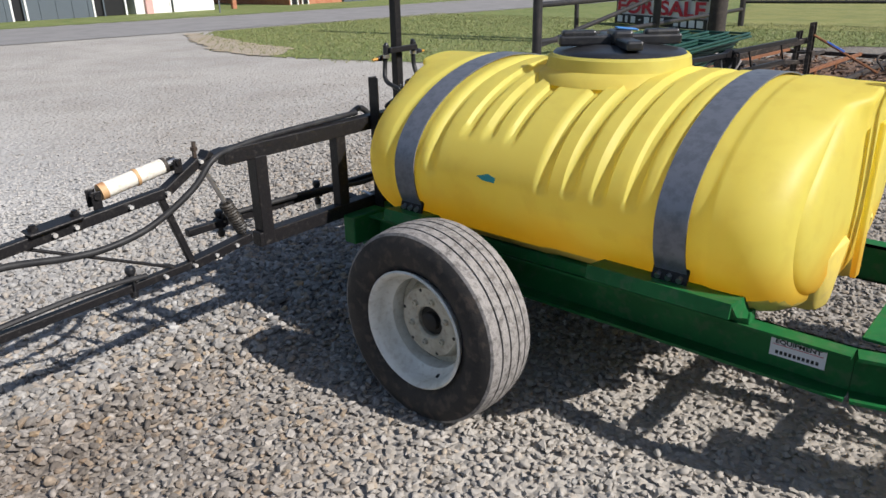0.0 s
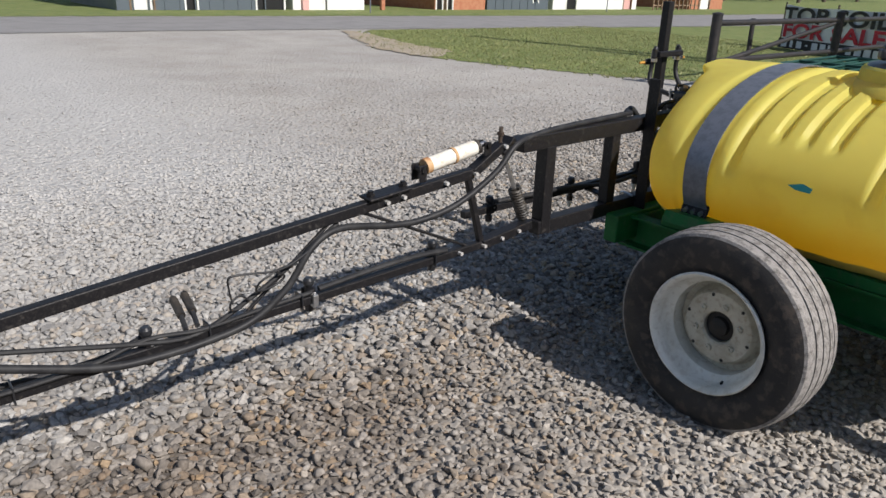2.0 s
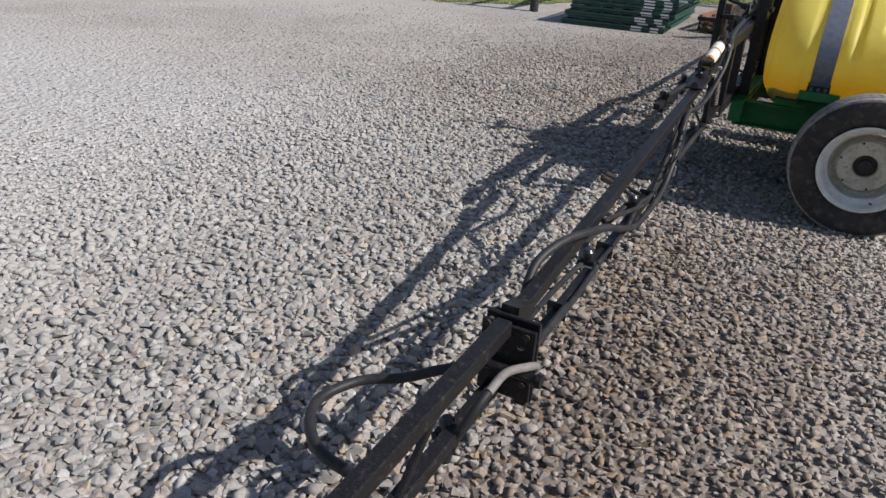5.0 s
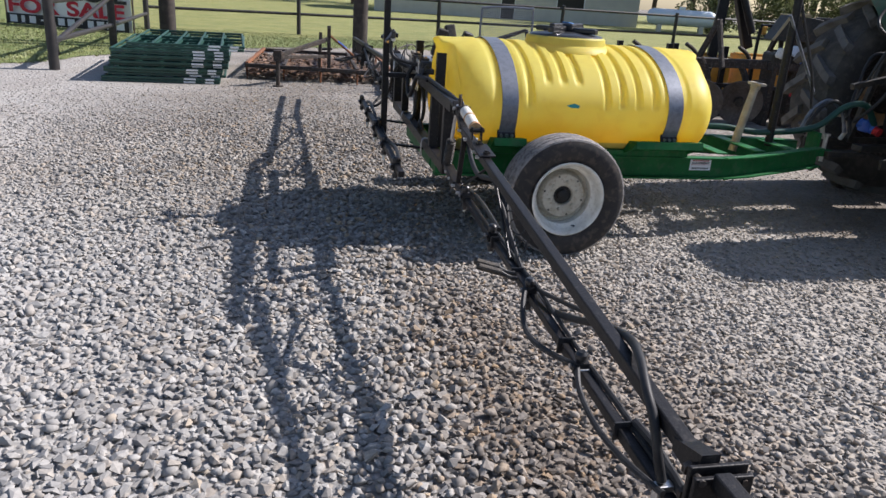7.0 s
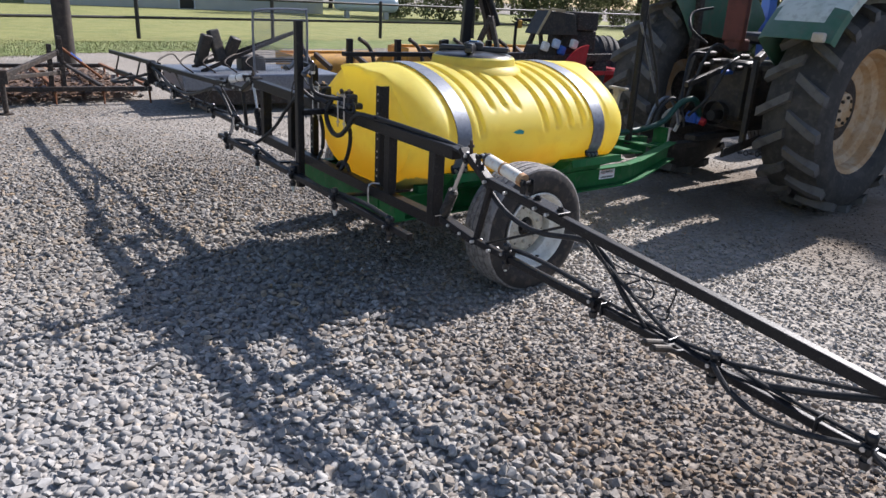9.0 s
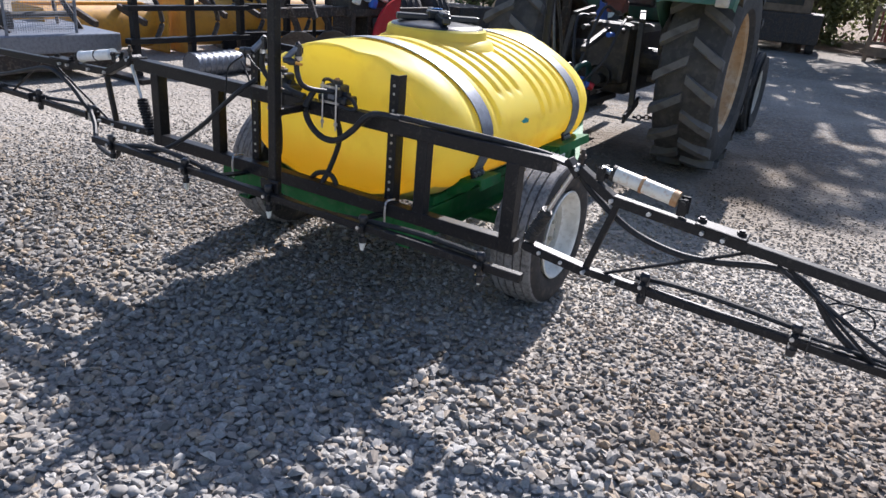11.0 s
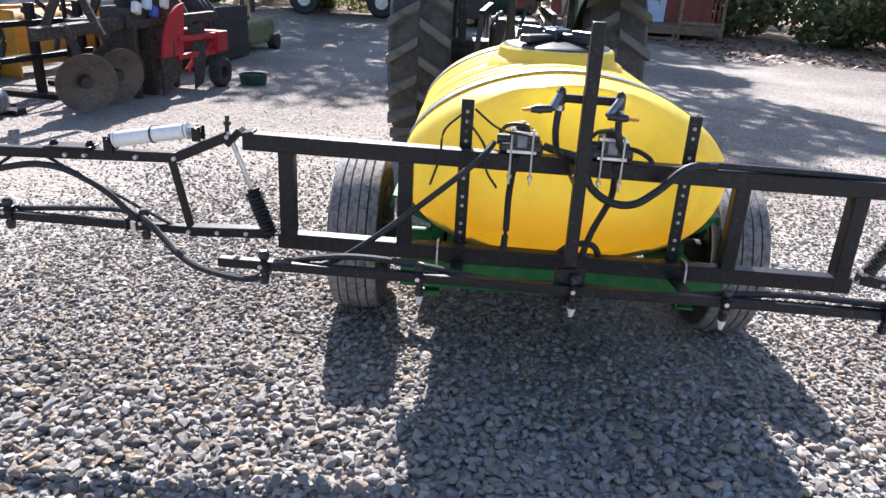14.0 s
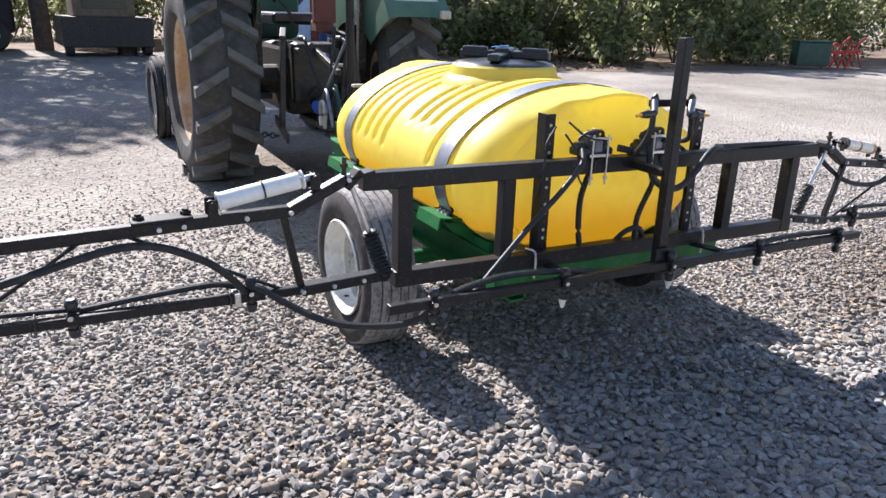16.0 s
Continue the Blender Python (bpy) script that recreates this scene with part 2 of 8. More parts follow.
def stone_mat():
    m = bpy.data.materials.new("gravel_stone")
    m.use_nodes = True
    n, l = m.node_tree.nodes, m.node_tree.links
    b = n["Principled BSDF"]
    b.inputs["Roughness"].default_value = 0.9
    b.inputs["Specular IOR Level"].default_value = 0.15
    g = n.new("ShaderNodeNewGeometry")
    r = ramp_colours(n, GRAVEL_STOPS)
    l.new(g.outputs["Random Per Island"], r.inputs[0])
    co = n.new("ShaderNodeTexCoord")
    t = n.new("ShaderNodeTexNoise")
    t.inputs["Scale"].default_value, t.inputs["Detail"].default_value = 90, 5
    l.new(co.outputs["Object"], t.inputs["Vector"])
    big = n.new("ShaderNodeTexNoise")
    big.inputs["Scale"].default_value, big.inputs["Detail"].default_value = 0.9, 4
    l.new(co.outputs["Object"], big.inputs["Vector"])
    hv = n.new("ShaderNodeHueSaturation")
    mr = n.new("ShaderNodeMapRange")
    mr.inputs[1].default_value, mr.inputs[2].default_value, mr.inputs[3].default_value, mr.inputs[4].default_value = 0.3, 0.7, 0.72, 1.22
    l.new(t.outputs[0], mr.inputs[0])
    l.new(mr.outputs[0], hv.inputs["Value"])
    l.new(r.outputs[0], hv.inputs["Color"])
    dust = n.new("ShaderNodeMix")
    dust.data_type = "RGBA"
    dust.inputs[7].default_value = (0.42, 0.392, 0.35, 1)
    dr = n.new("ShaderNodeMapRange")
    dr.inputs[1].default_value, dr.inputs[2].default_value, dr.inputs[4].default_value = 0.45, 0.7, 0.4
    l.new(big.outputs[0], dr.inputs[0])
    l.new(dr.outputs[0], dust.inputs[0])
    l.new(hv.outputs[0], dust.inputs[6])
    # darker, browner stretch beside the boom and wheel track
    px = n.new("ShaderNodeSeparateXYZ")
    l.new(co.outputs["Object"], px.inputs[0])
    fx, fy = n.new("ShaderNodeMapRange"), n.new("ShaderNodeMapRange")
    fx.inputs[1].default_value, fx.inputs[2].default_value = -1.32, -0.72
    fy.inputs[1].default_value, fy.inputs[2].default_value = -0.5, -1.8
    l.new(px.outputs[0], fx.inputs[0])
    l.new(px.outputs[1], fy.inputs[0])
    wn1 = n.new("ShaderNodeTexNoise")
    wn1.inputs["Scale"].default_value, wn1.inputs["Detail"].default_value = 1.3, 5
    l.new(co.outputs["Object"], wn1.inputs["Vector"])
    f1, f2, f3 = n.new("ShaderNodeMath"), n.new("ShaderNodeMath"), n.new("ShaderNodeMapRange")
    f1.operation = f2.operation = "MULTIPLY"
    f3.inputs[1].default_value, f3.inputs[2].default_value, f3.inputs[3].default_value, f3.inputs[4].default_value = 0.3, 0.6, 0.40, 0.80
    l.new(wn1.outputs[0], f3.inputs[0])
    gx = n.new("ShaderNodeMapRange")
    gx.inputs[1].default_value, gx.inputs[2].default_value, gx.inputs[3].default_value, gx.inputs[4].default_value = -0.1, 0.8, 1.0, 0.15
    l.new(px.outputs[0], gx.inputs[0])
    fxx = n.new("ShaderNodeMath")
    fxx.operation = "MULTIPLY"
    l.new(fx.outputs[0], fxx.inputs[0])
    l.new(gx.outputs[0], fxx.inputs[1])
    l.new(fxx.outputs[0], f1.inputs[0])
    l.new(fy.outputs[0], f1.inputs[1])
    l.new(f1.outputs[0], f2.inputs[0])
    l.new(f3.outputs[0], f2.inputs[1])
    browned = n.new("ShaderNodeMix")
    browned.data_type = "RGBA"
    browned.blend_type = "MULTIPLY"
    browned.inputs[7].default_value = (0.61, 0.51, 0.425, 1)
    l.new(f2.outputs[0], browned.inputs[0])
    l.new(dust.outputs[2], browned.inputs[6])
    # evener grey behind the boom, paler farther out over the open yard
    wx, wy, wm = n.new("ShaderNodeMapRange"), n.new("ShaderNodeMapRange"), n.new("ShaderNodeMath")
    wx.inputs[1].default_value, wx.inputs[2].default_value, wx.inputs[4].default_value = -0.9, -2.3, 0.58
    wy.inputs[1].default_value, wy.inputs[2].default_value = 1.2, -1.2
    wm.operation = "MULTIPLY"
    l.new(px.outputs[0], wx.inputs[0])
    l.new(px.outputs[1], wy.inputs[0])
    l.new(wx.outputs[0], wm.inputs[0])
    l.new(wy.outputs[0], wm.inputs[1])
    wf = n.new("ShaderNodeMapRange")
    wf.inputs[1].default_value, wf.inputs[2].default_value, wf.inputs[4].default_value = -2.3, -4.2, 0.62
    l.new(px.outputs[0], wf.inputs[0])
    grey, worn = n.new("ShaderNodeMix"), n.new("ShaderNodeMix")
    grey.data_type = worn.data_type = "RGBA"
    grey.inputs[7].default_value = (0.325, 0.317, 0.306, 1)
    worn.inputs[7].default_value = (0.49, 0.48, 0.465, 1)
    l.new(wm.outputs[0], grey.inputs[0])
    l.new(wf.outputs[0], worn.inputs[0])
    l.new(grey.outputs[2], worn.inputs[6])
    l.new(browned.outputs[2], grey.inputs[6])
    # sand worked in on the implement side of the yard
    sy, sxx = n.new("ShaderNodeMapRange"), n.new("ShaderNodeMapRange")
    sy.inputs[1].default_value, sy.inputs[2].default_value, sy.inputs[4].default_value = -0.2, 3.0, 0.3
    sxx.inputs[1].default_value, sxx.inputs[2].default_value, sxx.inputs[4].default_value = -0.8, 0.5, 0.8
    l.new(px.outputs[1], sy.inputs[0])
    l.new(px.outputs[0], sxx.inputs[0])
    smx, snz, smul = n.new("ShaderNodeMath"), n.new("ShaderNodeMapRange"), n.new("ShaderNodeMath")
    smx.operation, smul.operation = "MAXIMUM", "MULTIPLY"
    snz.inputs[1].default_value, snz.inputs[2].default_value, snz.inputs[3].default_value, snz.inputs[4].default_value = 0.32, 0.58, 0.5, 1.0
    l.new(wn1.outputs[0], snz.inputs[0])
    l.new(sy.outputs[0], smx.inputs[0])
    l.new(sxx.outputs[0], smx.inputs[1])
    sgt, sgm = n.new("ShaderNodeMapRange"), n.new("ShaderNodeMath")
    sgt.inputs[1].default_value, sgt.inputs[2].default_value = -1.4, 0.9
    sgm.operation = "MULTIPLY"
    l.new(px.outputs[0], sgt.inputs[0])
    l.new(smx.outputs[0], sgm.inputs[0])
    l.new(sgt.outputs[0], sgm.inputs[1])
    # the sand thins out again past the tractor
    sft, sfm = n.new("ShaderNodeMapRange"), n.new("ShaderNodeMath")
    sft.inputs[1].default_value, sft.inputs[2].default_value, sft.inputs[3].default_value, sft.inputs[4].default_value = 2.2, 5.0, 1.0, 0.25
    sfm.operation = "MULTIPLY"
    l.new(px.outputs[0], sft.inputs[0])
    l.new(sgm.outputs[0], sfm.inputs[0])
    l.new(sft.outputs[0], sfm.inputs[1])
    l.new(sfm.outputs[0], smul.inputs[0])
    l.new(snz.outputs[0], smul.inputs[1])
    sand = n.new("ShaderNodeMix")
    sand.data_type = "RGBA"
    sand.inputs[7].default_value = (0.405, 0.375, 0.335, 1)
    l.new(smul.outputs[0], sand.inputs[0])
    l.new(worn.outputs[2], sand.inputs[6])
    # faint warm darkening over the implement side and round the tractor
    ey, ez, em, ec = n.new("ShaderNodeMapRange"), n.new("ShaderNodeMapRange"), n.new("ShaderNodeMath"), n.new("ShaderNodeMix")
    ey.inputs[1].default_value, ey.inputs[2].default_value = -0.9, 0.9
    ez.inputs[1].default_value, ez.inputs[2].default_value, ez.inputs[3].default_value, ez.inputs[4].default_value = 0.3, 0.65, 0.55, 1.0
    em.operation = "MULTIPLY"
    ec.data_type, ec.blend_type = "RGBA", "MULTIPLY"
    ec.inputs[7].default_value = (0.765, 0.742, 0.715, 1)
    ex, eo = n.new("ShaderNodeMapRange"), n.new("ShaderNodeMath")
    ex.inputs[1].default_value, ex.inputs[2].default_value = 0.6, 2.0
    eo.operation = "MAXIMUM"
    l.new(px.outputs[0], ex.inputs[0])
    l.new(ex.outputs[0], eo.inputs[0])
    l.new(ey.outputs[0], eo.inputs[1])
    l.new(px.outputs[1], ey.inputs[0])
    l.new(wn1.outputs[0], ez.inputs[0])
    l.new(eo.outputs[0], em.inputs[0])
    l.new(ez.outputs[0], em.inputs[1])
    l.new(em.outputs[0], ec.inputs[0])
    l.new(sand.outputs[2], ec.inputs[6])
    # brown earth round the drawbar, with the tractor's shade painted in
    tractor_shade = n.new("ShaderNodeMix")
    tractor_shade.data_type, tractor_shade.blend_type = "RGBA", "MULTIPLY"
    tractor_shade.inputs[7].default_value = (0.56, 0.50, 0.44, 1)
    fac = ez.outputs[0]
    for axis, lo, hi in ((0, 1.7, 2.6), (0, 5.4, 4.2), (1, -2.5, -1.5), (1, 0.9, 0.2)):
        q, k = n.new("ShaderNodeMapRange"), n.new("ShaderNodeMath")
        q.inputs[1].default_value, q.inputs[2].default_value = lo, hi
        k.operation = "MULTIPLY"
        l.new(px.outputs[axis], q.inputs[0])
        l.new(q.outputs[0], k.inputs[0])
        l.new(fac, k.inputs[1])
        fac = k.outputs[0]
    l.new(fac, tractor_shade.inputs[0])
    l.new(ec.outputs[2], tractor_shade.inputs[6])
    l.new(tractor_shade.outputs[2], b.inputs["Base Color"])
    return m


def leaf_mat(name, a, c, island=True):
    m = bpy.data.materials.new(name)
    m.use_nodes = True
    n, l = m.node_tree.nodes, m.node_tree.links
    b = n["Principled BSDF"]
    b.inputs["Roughness"].default_value = 0.55
    g = n.new("ShaderNodeNewGeometry")
    r = ramp_colours(n, [(0, a), (0.75, c), (1, [q * 1.5 for q in c])])
    l.new(g.outputs["Random Per Island"], r.inputs[0])
    l.new(r.outputs[0], b.inputs["Base Color"])
    return m


def lawn_mat(name, a, c, dry):
    m = mat(name, a, 0.9, spots=c, amount=0.9, scale=0.9, fine=60, bump=0.8, grime=dry, grime_amount=0.5, dist=0.03)
    return m


M_YELLOW = mat("yellow_polyethylene", (0.94, 0.88, 0.22), 0.5, spots=(0.92, 0.83, 0.18), amount=0.35, scale=2.5, fine=220, bump=0.05, grime=(0.60, 0.42, 0.06), grime_amount=0.12)


def liquid_tint(m, tint, z_top, z_low, share):
    """Paints the liquid's amber glow into the plastic's lower part, ragged at the top."""
    n, l = m.node_tree.nodes, m.node_tree.links
    b = n["Principled BSDF"]
    src = b.inputs["Base Color"].links[0].from_socket
    co, sep, no = n.new("ShaderNodeTexCoord"), n.new("ShaderNodeSeparateXYZ"), n.new("ShaderNodeTexNoise")
    l.new(co.outputs["Object"], sep.inputs[0])
    no.inputs["Scale"].default_value, no.inputs["Detail"].default_value = 3.0, 4
    l.new(co.outputs["Object"], no.inputs["Vector"])
    wob = n.new("ShaderNodeMath")
    wob.operation = "MULTIPLY_ADD"
    wob.inputs[1].default_value = 0.16
    l.new(no.outputs[0], wob.inputs[0])
    l.new(sep.outputs[2], wob.inputs[2])
    mr = n.new("ShaderNodeMapRange")
    mr.interpolation_type = "SMOOTHSTEP"
    mr.inputs[1].default_value, mr.inputs[2].default_value, mr.inputs[4].default_value = z_top + 0.08, z_low + 0.08, share
    l.new(wob.outputs[0], mr.inputs[0])
    mx = n.new("ShaderNodeMix")
    mx.data_type = "RGBA"
    mx.inputs[7].default_value = (*tint, 1)
    l.new(src, mx.inputs[6])
    l.new(mr.outputs[0], mx.inputs[0])
    l.new(mx.outputs[2], b.inputs["Base Color"])


def translucent(m, share, tint=None):
    """Lets part of the light through the skin, as thin moulded plastic does."""
    n, l = m.node_tree.nodes, m.node_tree.links
    b, out = n["Principled BSDF"], n["Material Output"]
    t, mx = n.new("ShaderNodeBsdfTranslucent"), n.new("ShaderNodeMixShader")
    skin = b.inputs["Base Color"].links[0].from_socket
    if tint:
        f = n.new("ShaderNodeMix")
        f.data_type, f.blend_type = "RGBA", "MULTIPLY"
        f.inputs[0].default_value, f.inputs[7].default_value = 1.0, (*tint, 1)
        l.new(skin, f.inputs[6])
        skin = f.outputs[2]
    l.new(skin, t.inputs["Color"])
    mx.inputs[0].default_value = share
    l.new(b.outputs[0], mx.inputs[1])
    l.new(t.outputs[0], mx.inputs[2])
    l.new(mx.outputs[0], out.inputs["Surface"])


liquid_tint(M_YELLOW, (0.92, 0.58, 0.05), 0.82, 0.62, 0.75)
translucent(M_YELLOW, 0.56, (1.0, 0.90, 0.65))
# darker opaque yellow: shade put into the colour of underside and feet
M_YELLOW_UNDER = mat("shaded_yellow_underside", (0.66, 0.52, 0.11), 0.6, spots=(0.52, 0.40, 0.10), amount=0.5, scale=6, fine=200, bump=0.06, grime=(0.35, 0.28, 0.15), grime_amount=0.3)
M_GALV = mat("galvanised_strap", (0.20, 0.215, 0.25), 0.45, 0.5, spots=(0.13, 0.145, 0.175), amount=0.7, scale=30, fine=200, bump=0.08)
M_BLACKP = mat("black_paint", (0.011, 0.0105, 0.012), 0.42, spots=(0.075, 0.068, 0.062), amount=0.45, scale=55, fine=160, bump=0.2, grime=(0.075, 0.068, 0.062), grime_amount=0.25, lo=0.57, hi=0.68)
M_RUBBERH = mat("black_hose", (0.022, 0.022, 0.024), 0.5, spots=(0.05, 0.05, 0.05), amount=0.5, scale=20, fine=300, bump=0.1)
M_FADED = mat("sun_bleached_hose", (0.20, 0.185, 0.175), 0.75, spots=(0.10, 0.095, 0.09), amount=0.6, scale=25, fine=200, bump=0.2)
M_PLASTIC = mat("black_plastic", (0.018, 0.019, 0.022), 0.32, spots=(0.035, 0.036, 0.04), amount=0.4, scale=12, fine=180, bump=0.05, grime=(0.09, 0.085, 0.08), grime_amount=0.2)
M_GREEN = mat("green_paint", (0.012, 0.13, 0.035), 0.55, spots=(0.008, 0.085, 0.022), amount=0.6, scale=6, fine=140, bump=0.1, grime=(0.10, 0.13, 0.08), grime_amount=0.3)
for _m in (M_GREEN, M_BLACKP, M_RUBBERH):
    _m.node_tree.nodes["Principled BSDF"].inputs["Specular IOR Level"].default_value = 0.25
M_WHITEP = mat("white_rim_paint", (0.79, 0.78, 0.72), 0.45, spots=(0.55, 0.54, 0.47), amount=0.6, scale=10, fine=140, bump=0.12, grime=(0.30, 0.24, 0.16), grime_amount=0.25)
M_CREAM = mat("dirty_cream_paint", (0.56, 0.53, 0.44), 0.55, spots=(0.38, 0.34, 0.26), amount=0.7, scale=14, fine=140, bump=0.15, grime=(0.24, 0.15, 0.08), grime_amount=0.35)
M_CYL = mat("white_cylinder_paint", (0.78, 0.75, 0.67), 0.45, spots=(0.66, 0.60, 0.50), amount=0.5, scale=16, fine=120, bump=0.1, grime=(0.50, 0.24, 0.08), grime_amount=0.35)
M_CYL2 = mat("clean_cylinder_paint", (0.80, 0.80, 0.78), 0.38, spots=(0.66, 0.64, 0.6), amount=0.4, scale=14, fine=120, bump=0.1, grime=(0.42, 0.24, 0.12), grime_amount=0.12)
M_CYLR = mat("rust_streaked_white", (0.52, 0.32, 0.16), 0.65, spots=(0.32, 0.13, 0.045), amount=0.9, scale=22, fine=120, bump=0.3)
M_RUSTRED = mat("red_brown_primer", (0.13, 0.040, 0.030), 0.8, spots=(0.08, 0.03, 0.024), amount=0.7, scale=8, fine=100, bump=0.3)
M_RUST = mat("rusty_steel", (0.22, 0.085, 0.035), 0.85, spots=(0.10, 0.045, 0.025), amount=0.8, scale=18, fine=150, bump=0.5, grime=(0.33, 0.17, 0.08), grime_amount=0.4)
M_BROWNSTEEL = mat("weathered_steel", (0.034, 0.028, 0.025), 0.7, 0.2, spots=(0.065, 0.042, 0.028), amount=0.7, scale=9, fine=120, bump=0.4, grime=(0.20, 0.17, 0.14), grime_amount=0.4)
M_STEEL = mat("bright_steel", (0.55, 0.55, 0.56), 0.32, 0.9, spots=(0.4, 0.38, 0.36), amount=0.5, scale=25, fine=200, bump=0.1)
M_BOLT = mat("zinc_bolt", (0.60, 0.59, 0.57), 0.4, 0.25, spots=(0.40, 0.36, 0.32), amount=0.5, scale=30, bump=0.1)
M_TYRE = mat("tyre_rubber", (0.022, 0.021, 0.021), 0.78, spots=(0.05, 0.043, 0.038), amount=0.7, scale=7, fine=140, bump=0.3, grime=(0.15, 0.11, 0.085), grime_amount=0.35)
M_TREAD = mat("dusty_tyre_tread", (0.26, 0.245, 0.235), 0.95, spots=(0.10, 0.092, 0.086), amount=0.85, scale=38, fine=90, bump=1.0, grime=(0.30, 0.28, 0.26), grime_amount=0.6)
M_TRTYRE = mat("tractor_tyre_rubber", (0.040, 0.038, 0.036), 0.85, spots=(0.085, 0.078, 0.07), amount=0.7, scale=5, fine=90, bump=0.35, grime=(0.11, 0.098, 0.086), grime_amount=0.4)
M_LUG = mat("worn_tractor_lug", (0.125, 0.118, 0.11), 0.85, spots=(0.062, 0.057, 0.052), amount=0.7, scale=9, fine=90, bump=0.3)
M_TANRIM = mat("faded_orange_rim", (0.50, 0.31, 0.15), 0.65, spots=(0.58, 0.47, 0.33), amount=0.8, scale=5, fine=120, bump=0.2, grime=(0.30, 0.15, 0.06), grime_amount=0.4)
M_PALERIM = mat("pale_worn_rim", (0.50, 0.47, 0.40), 0.6, spots=(0.35, 0.30, 0.24), amount=0.7, scale=6, fine=120, bump=0.2)
M_JACK = mat("worn_cream_jack", (0.40, 0.36, 0.29), 0.65, spots=(0.26, 0.21, 0.16), amount=0.7, scale=10, fine=120, bump=0.2)
M_TRGREEN = mat("faded_tractor_green", (0.045, 0.125, 0.07), 0.5, spots=(0.12, 0.175, 0.13), amount=0.6, scale=3, fine=90, bump=0.15, grime=(0.12, 0.10, 0.07), grime_amount=0.4)
M_CHALK = mat("chalky_faded_green", (0.60, 0.62, 0.55), 0.75, spots=(0.40, 0.45, 0.38), amount=0.6, scale=5, fine=80, bump=0.2, grime=(0.15, 0.13, 0.10), grime_amount=0.3)
M_OLIVE = mat("dirty_olive_paint", (0.16, 0.16, 0.06), 0.7, spots=(0.08, 0.075, 0.04), amount=0.8, scale=6, fine=80, bump=0.3, grime=(0.30, 0.25, 0.12), grime_amount=0.4)
M_GREASE = mat("greasy_cast_iron", (0.028, 0.026, 0.024), 0.55, 0.2, spots=(0.07, 0.055, 0.04), amount=0.7, scale=7, fine=90, bump=0.4, grime=(0.11, 0.09, 0.07), grime_amount=0.4)
M_DARKHUB = mat("black_greasy_hub", (0.012, 0.011, 0.011), 0.6, spots=(0.03, 0.026, 0.022), amount=0.5, scale=20, bump=0.3)
M_BLUE = mat("blue_paint", (0.03, 0.10, 0.42), 0.4, spots=(0.05, 0.16, 0.5), amount=0.5, scale=5, fine=90, bump=0.1)
M_RED = mat("red_paint", (0.50, 0.022, 0.028), 0.42, spots=(0.34, 0.016, 0.02), amount=0.6, scale=6, fine=100, bump=0.1, grime=(0.25, 0.1, 0.07), grime_amount=0.3)
M_TANFADE = mat("faded_tan_paint", (0.42, 0.34, 0.20), 0.7, spots=(0.30, 0.23, 0.13), amount=0.7, scale=4, fine=90, bump=0.2)
M_ORANGE = mat("yellow_orange_paint", (0.60, 0.30, 0.035), 0.5, spots=(0.40, 0.18, 0.025), amount=0.6, scale=4, fine=90, bump=0.15, grime=(0.35, 0.18, 0.06), grime_amount=0.4)
M_PANEL = mat("dark_green_tube", (0.010, 0.050, 0.036), 0.42, spots=(0.022, 0.085, 0.062), amount=0.6, scale=8, fine=100, bump=0.1)
M_PIPE = mat("black_pipe", (0.018, 0.017, 0.018), 0.55, spots=(0.05, 0.04, 0.035), amount=0.5, scale=9, fine=90, bump=0.2)
M_POLE = mat("dark_creosoted_pole", (0.035, 0.028, 0.024), 0.85, spots=(0.075, 0.06, 0.05), amount=0.8, scale=6, fine=70, bump=0.6)
M_BANNER = mat("white_banner", (0.80, 0.80, 0.80), 0.6, spots=(0.72, 0.72, 0.72), amount=0.4, scale=3, fine=90, bump=0.05)
M_INK = mat("black_print", (0.015, 0.015, 0.018), 0.6, bump=0.02)
M_REDINK = mat("red_print", (0.52, 0.015, 0.04), 0.6, bump=0.02)
M_STICKER = mat("white_sticker", (0.80, 0.81, 0.84), 0.35, spots=(0.7, 0.71, 0.74), amount=0.4, scale=20, bump=0.03)
M_WOOD = mat("weathered_wood", (0.22, 0.15, 0.095), 0.8, spots=(0.13, 0.09, 0.06), amount=0.8, scale=6, fine=70, bump=0.4, random_tint=0.18)
M_REDWOOD = mat("red_brown_stain", (0.23, 0.055, 0.035), 0.7, spots=(0.15, 0.035, 0.025), amount=0.7, scale=6, fine=70, bump=0.3)
M_BARK = mat("bark", (0.075, 0.055, 0.04), 0.9, spots=(0.13, 0.10, 0.08), amount=0.8, scale=9, fine=60, bump=0.9, dist=0.02)
M_LEAF = leaf_mat("green_leaves", (0.035, 0.06, 0.015), (0.09, 0.14, 0.035))
M_LEAF2 = leaf_mat("dusty_hedge_leaves", (0.085, 0.105, 0.04), (0.235, 0.25, 0.11))
translucent(M_LEAF, 0.42)
translucent(M_LEAF2, 0.5)
M_DISC = mat("scoured_disc_steel", (0.12, 0.102, 0.09), 0.5, 0.3, spots=(0.07, 0.05, 0.036), amount=0.7, scale=7, fine=120, bump=0.3, grime=(0.22, 0.18, 0.15), grime_amount=0.4)
M_GRASSB = leaf_mat("grass_blades", (0.13, 0.15, 0.05), (0.22, 0.225, 0.085))
M_LITTER = leaf_mat("dead_leaves", (0.085, 0.055, 0.038), (0.20, 0.125, 0.08))
M_LAWN = lawn_mat("mown_grass", (0.17, 0.205, 0.06), (0.115, 0.16, 0.04), (0.30, 0.265, 0.12))
